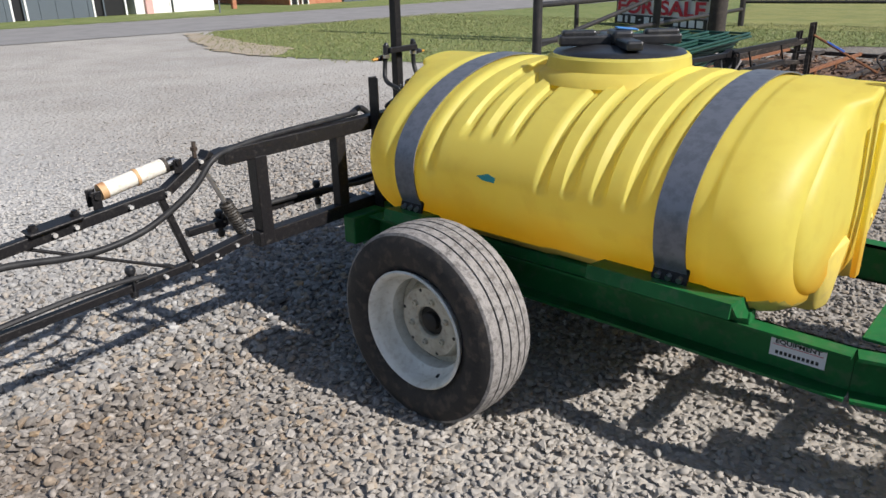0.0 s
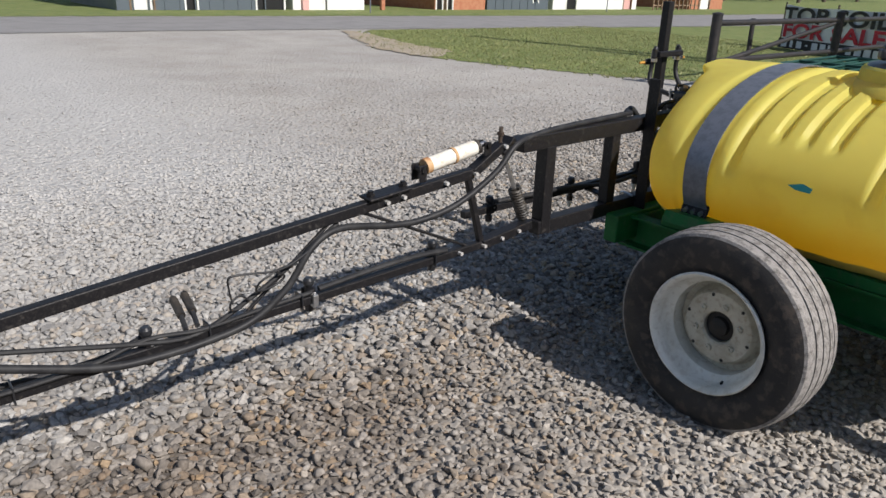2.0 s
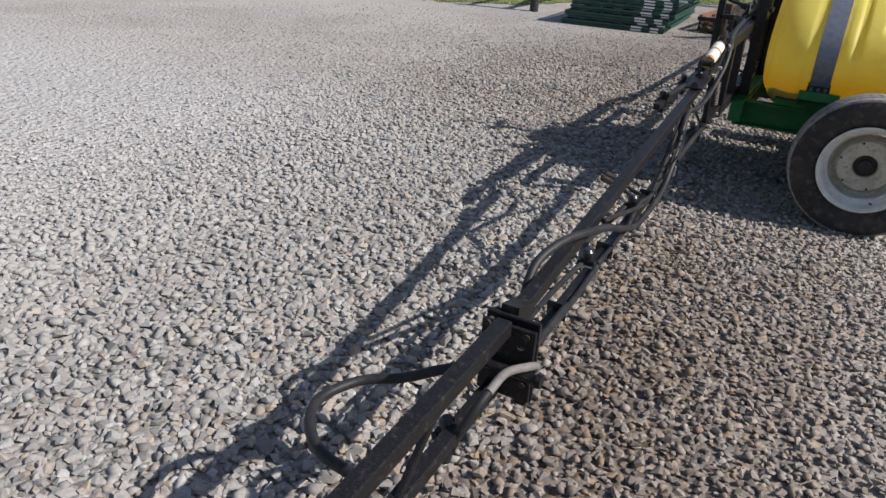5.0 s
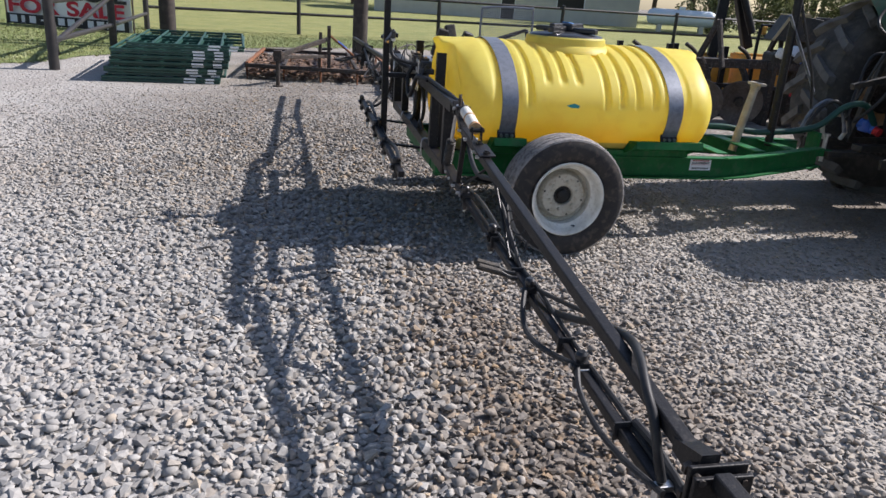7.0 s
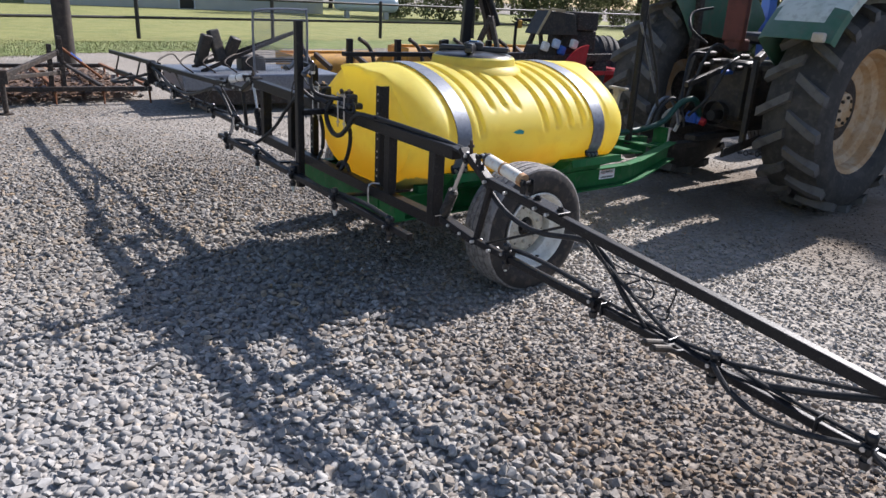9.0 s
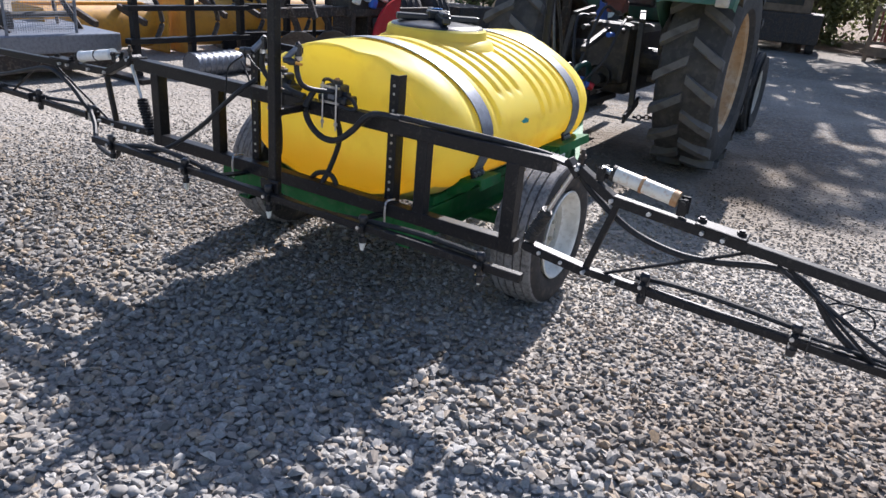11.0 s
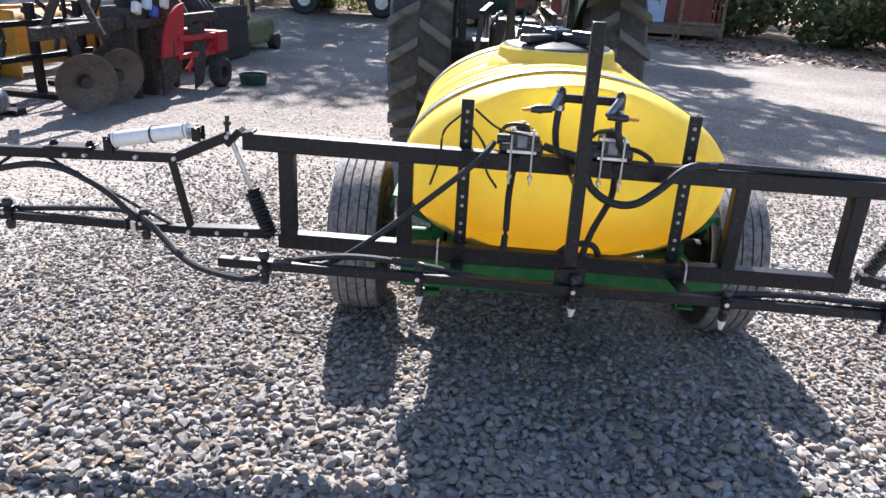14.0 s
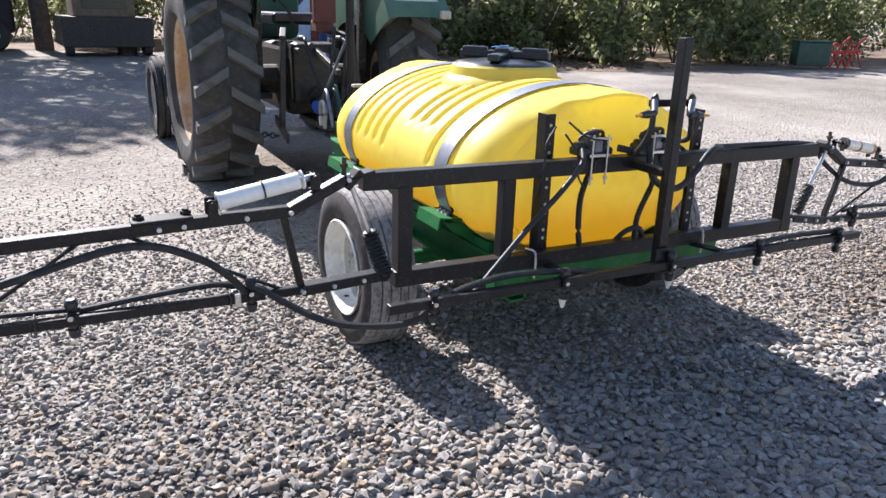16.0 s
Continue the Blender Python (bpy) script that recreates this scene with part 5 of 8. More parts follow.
    part("coil_spring", bm, M_GREASE if s < 0 else M_BLACKP, sp, smooth=True)
    # nozzles under the lower boom
    for yy in (1.54, 2.047, 2.565, 3.055):
        t = (yy - abs(knee[0])) / (abs(lo_end[0]) - abs(knee[0]))
        q = lerp(knee, lo_end, t)
        nozzle(P((yy * s, q[1] + 0.016), -0.012), w)
    # stiffener inside the wing and tie rod
    bm = B()
    rod(bm, P(lerp(elbow, up_end, 0.22), 0.0), P(lerp(knee, lo_end, 0.02)), 0.006, 8)
    part("tie_rod", bm, M_BLACKP, w)
    if s > 0:
        bm = B()
        beam(bm, P(lerp(knee, lo_end, 0.56)), P(lerp(elbow, up_end, 0.71)), 0.016, 0.012)
        part("diagonal", bm, M_BLACKP, w)
    bm = B()
    rod(bm, P(lerp(elbow, up_end, 0.25), 0.0), P(lerp(knee, lo_end, 0.42)), 0.006, 8)
    part("tie_rod", bm, M_BLACKP, w)
    # main hose: over the hinge, down in a loop, along the lower boom
    up = lambda t, d=0.0: (lerp(elbow, up_end, t)[0], lerp(elbow, up_end, t)[1] + d)
    lo = lambda t, d=0.0: (lerp(knee, lo_end, t)[0], lerp(knee, lo_end, t)[1] + d)
    if s > 0:
        line = [(1.56, 0.625, -0.02), (1.60, 0.678, -0.035), (1.652, 0.732, -0.04), (1.721, 0.776, -0.04), (1.81, 0.813, -0.04), (1.90, 0.822, -0.04), (1.99, 0.808, -0.04), (2.14, 0.772, -0.04), (2.40, 0.715, -0.04), (2.75, 0.675, -0.03), (3.10, 0.70, -0.03), (3.40, 0.77, -0.03), (3.62, 0.80, -0.03)]
    else:
        line = [(-0.45, 0.960, -0.02), (-0.90, 0.945, 0.0), (-1.09, 0.930, 0.015), (-1.193, 0.906, 0.03), (-1.287, 0.820, 0.034), (-1.447, 0.725, 0.02), (-1.60, 0.688, 0.01), (-1.735, 0.690, 0.005), (-1.94, 0.721, 0.015), (-2.05, 0.680, 0.025), (-2.14, 0.572, 0.03), (-2.26, 0.492, 0.032), (-2.40, 0.464, 0.032), (-2.55, 0.458, 0.032), (-2.69, 0.470, 0.032), (-2.89, 0.533, 0.032), (-3.067, 0.600, 0.036), (-3.23, 0.642, 0.030), (-3.35, 0.652, 0.0), (-3.45, 0.628, -0.028), (-3.51, 0.580, -0.030), (-3.535, 0.510, -0.022), (-3.55, 0.450, -0.01)]
    bm = B()
    tube(bm, [P(q[:2], q[2]) for q in line], 0.0118, 10)
    part("main_hose", bm, M_RUBBERH, w, smooth=True)
    if s < 0:
        runs = [
            (0.010, [(-1.50, 0.555, 0.022), (-1.62, 0.562, 0.024), (-1.80, 0.556, 0.024), (-2.03, 0.535, 0.022)]),
            (0.0080, [(-1.94, 0.735, 0.0), (-2.09, 0.650, 0.010), (-2.25, 0.562, 0.014), (-2.43, 0.488, 0.016), (-2.60, 0.506, 0.014), (-2.90, 0.578, 0.018), (-3.08, 0.622, 0.024)]),
            (0.0070, [(-2.05, 0.524, 0.014), (-2.25, 0.511, 0.016), (-2.42, 0.500, 0.020), (-2.57, 0.510, 0.012), (-2.75, 0.480, 0.022), (-3.04, 0.465, 0.018)]),
            (0.0095, [(-2.57, 0.500, -0.03), (-2.66, 0.455, -0.06), (-2.78, 0.436, -0.08), (-2.90, 0.444, -0.07), (-3.02, 0.464, -0.04), (-3.05, 0.470, -0.025)]),
            (0.0085, [(-3.05, 0.470, -0.02), (-3.15, 0.438, -0.045), (-3.30, 0.424, -0.055), (-3.45, 0.430, -0.045), (-3.58, 0.440, -0.02)]),
            (0.009, [(-3.05, 0.462, 0.020), (-3.25, 0.450, 0.026), (-3.45, 0.440, 0.022), (-3.60, 0.440, 0.02)]),
        ]
    else:
        runs = [
            (0.0105, [(1.57, 0.630, 0.020), (1.66, 0.648, 0.022), (1.85, 0.640, 0.024), (2.03, 0.628, 0.022)]),
            (0.0085, [lo(0.28, 0.025) + (0.02,), lo(0.38, 0.034) + (0.02,), lo(0.52, 0.024) + (0.02,), lo(0.66, 0.034) + (0.02,), lo(0.97, 0.02) + (0.02,)]),
            (0.0085, [lo(0.50, 0.02) + (-0.03,), lo(0.57, -0.03) + (-0.09,), lo(0.65, -0.035) + (-0.09,), lo(0.72, 0.01) + (-0.03,)]),
        ]
    for r, pts in runs:
        bm = B()
        tube(bm, [P(q[:2], q[2]) for q in pts], r, 8)
        part("hose", bm, M_RUBBERH, w, smooth=True)
    # loose wires, cable ties and, on one side, a shut-off tee with two capped ends
    if s < 0:
        for pts in ([(-2.06, 0.676, 0.03), (-2.14, 0.652, 0.05), (-2.20, 0.648, 0.06), (-2.30, 0.660, 0.06), (-2.338, 0.655, 0.055), (-2.336, 0.610, 0.05), (-2.325, 0.566, 0.04)],
                    [(-2.10, 0.640, 0.03), (-2.17, 0.650, 0.055), (-2.24, 0.625, 0.06), (-2.25, 0.590, 0.045), (-2.19, 0.585, 0.03), (-2.15, 0.610, 0.03), (-2.19, 0.640, 0.05)],
                    [(-2.27, 0.560, 0.03), (-2.30, 0.585, 0.04), (-2.33, 0.575, 0.045), (-2.33, 0.545, 0.035), (-2.295, 0.540, 0.03)]):
            bm = B()
            tube(bm, [P(q[:2], q[2]) for q in pts], 0.0035, 6)
            part("wire", bm, M_RUBBERH, w, smooth=True)
        for y, z in ((-2.440, 0.0), (-2.405, 0.006)):
            bm = B()
            tube(bm, [P((y - 0.01, 0.490 + z), -0.02), P((y - 0.004, 0.494 + z), -0.05), P((y, 0.512 + z), -0.085)], 0.008, 8)
            part("hose_tee", bm, M_RUBBERH, w, smooth=True)
            bm = B()
            rod(bm, P((y, 0.510 + z), -0.080), P((y + 0.006, 0.532 + z), -0.165), 0.013, 12)
            rod(bm, P((y + 0.006, 0.532 + z), -0.165), P((y + 0.0065, 0.534 + z), -0.173), 0.013, 12, 0.009)
            part("hose_cap", bm, M_GREASE, w)
    for t in (0.10, 0.33, 0.46, 0.68, 0.86):
        q = lo(t)
        bm = B()
        box(bm, P((q[0], q[1] + 0.006)), (0.056, 0.005, 0.052), bev=0.002)
        part("cable_tie", bm, M_PLASTIC, w)
    for t in (0.31, 0.745) if s < 0 else (0.09,):
        q = lo(t)
        bm = B()
        box(bm, P((q[0], q[1] - 0.002), 0.004), (0.050, 0.020, 0.044), bev=0.003)
        part("hose_clip", bm, M_STEEL, w, "bright metal hose clip")
    # hinge box at the end and the outer section
    e = Vector((XB, up_end[0] + 0.06 * s, (up_end[1] + lo_end[1]) / 2 + 0.01))
    hb = new("breakaway_hinge")
    hb.parent = w
    zh = (up_end[1] + lo_end[1]) / 2 + 0.025
    for dy, z0, z1 in ((-0.028, -0.125, 0.082), (-0.006, -0.115, 0.070)):
        bm = B()
        box(bm, Vector((XB + 0.015, e.y + dy * s, zh + (z0 + z1) / 2)), (0.13, 0.012, z1 - z0), bev=0.003)
        part("flange", bm, M_BLACKP, hb)
    bm = B()
    box(bm, Vector((XB + 0.058, e.y - 0.03 * s, zh - 0.045)), (0.030, 0.050, 0.17), bev=0.004)
    part("hinge_post", bm, M_BLACKP, hb)
    bm = B()
    for dx in (-0.0215, 0.0215):
        for a, b in ((-0.14, 0.017), (-0.14, -0.012), (-0.036, 0.045), (-0.036, -0.03)):
            bm.verts.new((XB + dx, e.y + a * s, up_end[1] + b))
    bmesh.ops.convex_hull(bm, input=bm.verts[:])
    part("gusset", bm, M_BLACKP, hb)
    for dx, dz in ((-0.035, 0.062), (0.06, 0.055), (-0.035, 0.0), (0.06, -0.07)):
        q = Vector((XB + dx, e.y, zh + dz))
        bm = B()
        rod(bm, q + Vector((0, -0.054 * s, 0)), q + Vector((0, 0.004 * s, 0)), 0.008, 8)
        rod(bm, q + Vector((0, -0.054 * s, 0)), q + Vector((0, -0.041 * s, 0)), 0.016, 6)
        part("flange_bolt", bm, M_BROWNSTEEL, hb)
    bm = B()
    rod(bm, Vector((XB - 0.07, e.y + 0.02 * s, zh - 0.03)), Vector((XB + 0.11, e.y + 0.02 * s, zh - 0.03)), 0.011, 10)
    rod(bm, Vector((XB + 0.10, e.y + 0.02 * s, zh - 0.03)), Vector((XB + 0.113, e.y + 0.02 * s, zh - 0.03)), 0.018, 6)
    part("pivot_bolt", bm, M_BLACKP, hb)
    # weathered jumper hose and the pale clip on the lower boom
    bm = B()
    tube(bm, [Vector((XB + 0.04, e.y + 0.14 * s, zh - 0.012)), Vector((XB + 0.05, e.y + 0.08 * s, zh + 0.004)), Vector((XB + 0.075, e.y + 0.03 * s, zh + 0.0)), Vector((XB + 0.08, e.y - 0.03 * s, zh - 0.03)), Vector((XB + 0.05, e.y - 0.07 * s, lo_end[1] + 0.02))], 0.010, 10)
    part("jumper_hose", bm, M_FADED, hb, "sun-bleached grey jumper hose", smooth=True)
    bm = B()
    tube(bm, [Vector((XB + 0.04, e.y + 0.13 * s, zh - 0.010)), Vector((XB + 0.03, e.y + 0.17 * s, zh - 0.035)), Vector((XB + 0.015, e.y + 0.195 * s, zh - 0.075)), Vector((XB, e.y + 0.20 * s, lo_end[1] + 0.0))], 0.011, 10)
    part("jumper_end", bm, M_RUBBERH, hb, smooth=True)
    qc = lerp(knee, lo_end, 0.955)
    bm = B()
    box(bm, P((qc[0], qc[1] + 0.004), 0.0), (0.052, 0.026, 0.050), bev=0.003)
    part("hose_clip", bm, M_STEEL, w, "bright metal hose clip")
    if s > 0:
        bm = B()
        tube(bm, [P(up(0.955, -0.01), -0.03), P(up(0.958, -0.05), -0.02), P(lo(0.95, 0.06), 0.0), P(lo(0.945, 0.02), 0.02)], 0.013, 8)
        part("drop_hose", bm, M_RUBBERH, w, smooth=True)
    bm = B()
    tube(bm, [P(lo(0.86, 0.030), 0.028), P(lo(0.905, 0.038), 0.030), P(lo(0.95, 0.035), 0.026), P(lo(0.985, 0.05), 0.02), P((e.y, zh + 0.03), 0.05)], 0.011, 8)
    part("drop_hose", bm, M_RUBBERH, w, smooth=True)
    boom_bar("outer_upper_boom", Vector((XB + 0.005, e.y, up_end[1] + 0.012)), Vector((XB + 0.005, tip_y, up_end[1] - 0.02)), 0.038, 0.038, parent=w)
    boom_bar("outer_lower_boom", Vector((XB - 0.01, e.y, lo_end[1] + 0.005)), Vector((XB - 0.01, tip_y - 0.25 * s, lo_end[1] - 0.03)), 0.034, 0.034, parent=w)
    for t in (0.25, 0.75):
        yv = e.y + (tip_y - e.y) * t
        boom_bar("outer_strut", Vector((XB, yv, up_end[1] - 0.02)), Vector((XB - 0.01, yv + 0.16 * s, lo_end[1] - 0.03)), 0.016, 0.014, parent=w)
    bm = B()
    tube(bm, [e + Vector(q) for q in ((-0.02, -0.01 * s, -0.02), (-0.06, 0.04 * s, -0.025), (-0.12, 0.07 * s, -0.045), (-0.20, 0.09 * s, -0.085), (-0.29, 0.14 * s, -0.10), (-0.32, 0.26 * s, -0.10), (-0.22, 0.38 * s, -0.09), (-0.06, 0.42 * s, -0.08))], 0.0125, 10)
    part("loop_hose", bm, M_RUBBERH, w, smooth=True)
    for yy in (3.55 + 0.35, 4.45):
        if yy < abs(tip_y) - 0.1:
            nozzle((XB - 0.03, yy * s, lo_end[1] - 0.03), w)


wing(-1, (-1.235, 0.910), (-1.375, 0.825), (-3.66, 0.570), (-1.06, 0.572), (-1.316, 0.534), (-3.66, 0.412), -4.85)
wing(1, (1.212, 0.957), (1.405, 0.868), (3.70, 0.815), (1.072, 0.606), (1.375, 0.596), (3.70, 0.640), 5.45)

# ---- road, grass and dirt ----
sheet("road", [(-19.3, -120), (-25.2, -120), (-25.0, 0), (-23.2, 20), (-22.4, 38), (-22.0, 200), (-14.8, 200), (-15.3, 26), (-17.2, 13), (-18.4, 3), (-19.0, -20)], 0.012, M_ASPHALT, "worn grey asphalt country road", "road")
sheet("lawn", [(-17.4, 9.0), (-14.5, 7.0), (-12.6, 6.2), (-10.5, 5.95), (-8.4, 6.5), (-6.7, 7.1), (-5.6, 8.0), (-5.2, 9.3), (-4.5, 10.5), (-3.2, 12.0), (-1.9, 13.2), (0.5, 14.4), (6, 15.5), (20, 16.5), (60, 22), (60, 46), (-14.6, 46), (-15.2, 26), (-16.8, 14)], 0.010, M_LAWN, "mown green grass verge beside the yard", "grass", 0.09)
sheet("lawn", [(-1.9, 16.6), (3, 18.2), (8, 18.9), (22, 20), (60, 28), (60, 120), (-14, 120), (-14.5, 46), (-8.0, 24), (-5.2, 16.2)], 0.016, M_LAWN2, "sunlit yellow-green lawn behind the pipe fence", "grass", 0.09)
sheet("lawn", [(-25.4, -60), (-200, -60), (-200, 200), (-22.2, 200), (-22.6, 38), (-23.4, 20), (-25.2, 0)], 0.010, M_LAWN, "grass strip across the road", "grass", 0.09)
sheet("dirt_patch", [(-17.0, 8.2), (-15.2, 7.9), (-13.2, 7.4), (-11.4, 7.2), (-10.6, 6.4), (-10.5, 5.85), (-12.6, 6.0), (-14.6, 6.7), (-17.2, 8.0)], 0.018, M_DRYDIRT, "bare tan dirt at the grass edge", "dirt", 0.10)
sheet("dirt_patch", [(-5.9, -4.25), (-5.2, -4.05), (-4.9, -3.72), (-5.15, -3.45), (-5.35, -3.25), (-5.2, -3.02), (-5.55, -3.1), (-5.7, -3.5), (-6.2, -3.8)], 0.004, M_SOILDUST, "faint brown soil dust on the gravel", "dirt", 0.10)
sheet("dirt_patch", [(16.5, -4.2), (14.8, -5.2), (13.0, -8.5), (12.0, -11.2), (11.5, -20), (14, -60), (120, -60), (120, 60), (30, 40), (22, 6), (20.5, -2)], 0.010, M_DIRT, "shaded brown leaf litter under the trees", "dirt", 0.10)


def stone_shapes(count, points, rng):
    """Convex lumps of broken stone, a little flattened, each a (verts, triangles) pair of one size."""
    out = []
    while len(out) < count:
        bm = bmesh.new()
        d = rng.normal(0, 1, (points * 3, 3))
        d /= np.linalg.norm(d, axis=1)[:, None]
        keep = []
        for q in d:
            if all(np.dot(q, k) < 0.80 for k in keep):
                keep.append(q)
        keep = np.array(keep[:points])
        if len(keep) < points:
            bm.free()
            continue
        keep *= np.array([rng.uniform(1.0, 1.4), rng.uniform(0.75, 1.05), rng.uniform(0.45, 0.78)]) * rng.uniform(0.86, 1.08, (points, 1))
        for q in keep:
            bm.verts.new(q)
        bmesh.ops.convex_hull(bm, input=bm.verts[:])
        bmesh.ops.triangulate(bm, faces=bm.faces[:])
        bm.verts.index_update()
        if len(bm.verts) == points and len(bm.faces) == 2 * points - 4:
            out.append((np.array([v.co[:] for v in bm.verts]), np.array([[v.index for v in f.verts] for f in bm.faces])))
        bm.free()
    return out


def stones(name, rect, spacing, rmin, rmax, seed, keep, size, kinds):
    """Loose crushed stone: one joined mesh of angular lumps, thinning out by keep(x, y), sized by size(x, y)."""
    rng = np.random.default_rng(seed)
    x0, y0, x1, y1 = rect
    nx, ny = int((x1 - x0) / spacing), int((y1 - y0) / spacing)
    gx, gy = np.meshgrid(np.arange(nx), np.arange(ny))
    p = np.stack([x0 + (gx.ravel() + rng.uniform(0, 1, nx * ny)) * spacing, y0 + (gy.ravel() + rng.uniform(0, 1, nx * ny)) * spacing], 1)
    p = p[rng.uniform(0, 1, len(p)) < keep(p[:, 0], p[:, 1])]
    shapes = [q for points, count in kinds for q in stone_shapes(count, points, rng)]
    pick = rng.integers(0, len(shapes), len(p))
    vs, fs, worn, base_i = [], [], [], 0
    for i, (c, f) in enumerate(shapes):
        q = p[pick == i]
        n, k = len(q), len(c)
        r = (rmin + (rmax - rmin) * rng.beta(1.3, 2.6, n)) * size(q[:, 0], q[:, 1])
        a, b, d = rng.uniform(0, 2 * np.pi, n), rng.normal(0, 0.28, n), rng.normal(0, 0.28, n)
        ca, sa, cb, sb, cc, sc = np.cos(a), np.sin(a), np.cos(b), np.sin(b), np.cos(d), np.sin(d)
        rot = np.empty((n, 3, 3))
        rot[:, 0] = np.stack([ca * cb, ca * sb * sc - sa * cc, ca * sb * cc + sa * sc], 1)
        rot[:, 1] = np.stack([sa * cb, sa * sb * sc + ca * cc, sa * sb * cc - ca * sc], 1)
        rot[:, 2] = np.stack([-sb, cb * sc, cb * cc], 1)
        v = np.einsum("nij,nkj->nki", rot, c[None] * r[:, None, None])
        v[:, :, 0] += q[:, None, 0]
        v[:, :, 1] += q[:, None, 1]
        # bedded flatter where the open yard has been driven over
        proud = 1.05 - 0.42 * np.clip((-0.9 - q[:, 0]) / 0.7, 0, 1)
        v[:, :, 2] += (r * (-0.25 + (proud + 0.25) * rng.uniform(0, 1, n)))[:, None]
        vs.append(v.reshape(-1, 3))
        fs.append((f[None] + k * np.arange(n)[:, None, None]).reshape(-1, 3) + base_i)
        worn.append(np.full(n * len(f), k >= 12))
        base_i += n * k
    v, f = np.concatenate(vs), np.concatenate(fs)
    me = bpy.data.meshes.new(name)
    me.vertices.add(len(v))
    me.vertices.foreach_set("co", v.reshape(-1))
    me.loops.add(len(f) * 3)
    me.loops.foreach_set("vertex_index", f.reshape(-1).astype(np.int32))
    me.polygons.add(len(f))
    me.polygons.foreach_set("loop_start", np.arange(len(f), dtype=np.int32) * 3)
    me.update(calc_edges=True)
    me.polygons.foreach_set("use_smooth", np.concatenate(worn))
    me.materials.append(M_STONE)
    return tagged(new(name, me), "loose angular pale grey crushed stones", "gravel", kind="stuff")


def near_walk(x, y):
    dx = np.maximum(np.maximum(-3.0 - x, x - 1.9), 0)
    dy = np.maximum(np.maximum(-4.7 - y, y - 2.4), 0)
    return np.exp(-np.hypot(dx, dy) / 1.5) * (1 - 0.45 * np.clip((x - 0.5) / 1.2, 0, 1))


def stone_size(x, y):
    """Coarser behind the boom, finer where wheels have run and out in the thin fringe."""
    dx = np.maximum(np.maximum(-3.0 - x, x - 1.9), 0)
    dy = np.maximum(np.maximum(-4.7 - y, y - 2.4), 0)
    return (0.5 + 0.5 * np.exp(-np.hypot(dx, dy) / 1.1)) * (1.0 - 0.26 * np.clip((x + 1.0) / 0.4, 0, 1) - 0.10 * np.clip((x - 0.4) / 1.0, 0, 1))


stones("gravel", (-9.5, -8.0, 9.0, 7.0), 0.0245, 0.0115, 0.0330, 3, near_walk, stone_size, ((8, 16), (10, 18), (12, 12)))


def blades(name, rects, n, h, seed, material, label, inside=None, width=0.006):
    rng = np.random.default_rng(seed)
    V = []
    tot = sum((x1 - x0) * (y1 - y0) for x0, y0, x1, y1 in rects)
    for x0, y0, x1, y1 in rects:
        k = int(n * (x1 - x0) * (y1 - y0) / tot)
        x, y = rng.uniform(x0, x1, k), rng.uniform(y0, y1, k)
        if inside is not None:
            ok = inside(x, y)
            x, y = x[ok], y[ok]
        k = len(x)
        a, hh = rng.uniform(0, 2 * np.pi, k), h * rng.uniform(0.4, 1.2, k)
        lx, ly = rng.normal(0, 0.5, k) * hh, rng.normal(0, 0.5, k) * hh
        w = width * rng.uniform(0.6, 1.5, k)
        V.append(np.stack([np.stack([x - w * np.cos(a), y - w * np.sin(a), 0 * x + 0.005], 1), np.stack([x + w * np.cos(a), y + w * np.sin(a), 0 * x + 0.005], 1), np.stack([x + lx, y + ly, hh], 1)], 1).reshape(-1, 3))
    V = np.concatenate(V)
    m = len(V) // 3
    me = bpy.data.meshes.new(name)
    me.vertices.add(m * 3)
    me.vertices.foreach_set("co", V.reshape(-1))
    me.loops.add(m * 3)
    me.loops.foreach_set("vertex_index", np.arange(m * 3, dtype=np.int32))
    me.polygons.add(m)
    me.polygons.foreach_set("loop_start", np.arange(m, dtype=np.int32) * 3)
    me.update(calc_edges=True)
    me.materials.append(material)
    return tagged(new(name, me), label, "grass", kind="stuff")


EDGE = [(-17.4, 9.0), (-14.5, 7.3), (-12.6, 6.6), (-10.5, 6.2), (-8.4, 6.7), (-6.7, 7.3), (-5.6, 8.2), (-5.2, 9.5), (-4.5, 10.7), (-3.2, 12.2), (-1.9, 13.4), (0.5, 14.6), (6, 15.7)]
EX, EY = np.array([q[0] for q in EDGE]), np.array([q[1] for q in EDGE])
blades("grass", [(-17, 5.9, 6, 18)], 110000, 0.042, 11, M_GRASSB, "short green grass along the gravel edge", lambda x, y: y > np.interp(x, EX, EY) + np.sin(x * 3.1) * 0.15 - 0.25 + 0.3 * np.sin(x * 17.0 + y * 23.0), 0.010)

# ---- tractor ----
tractor = thing("tractor", (0, 0.08, 0), "old green farm tractor hitched to the sprayer", "tractor")


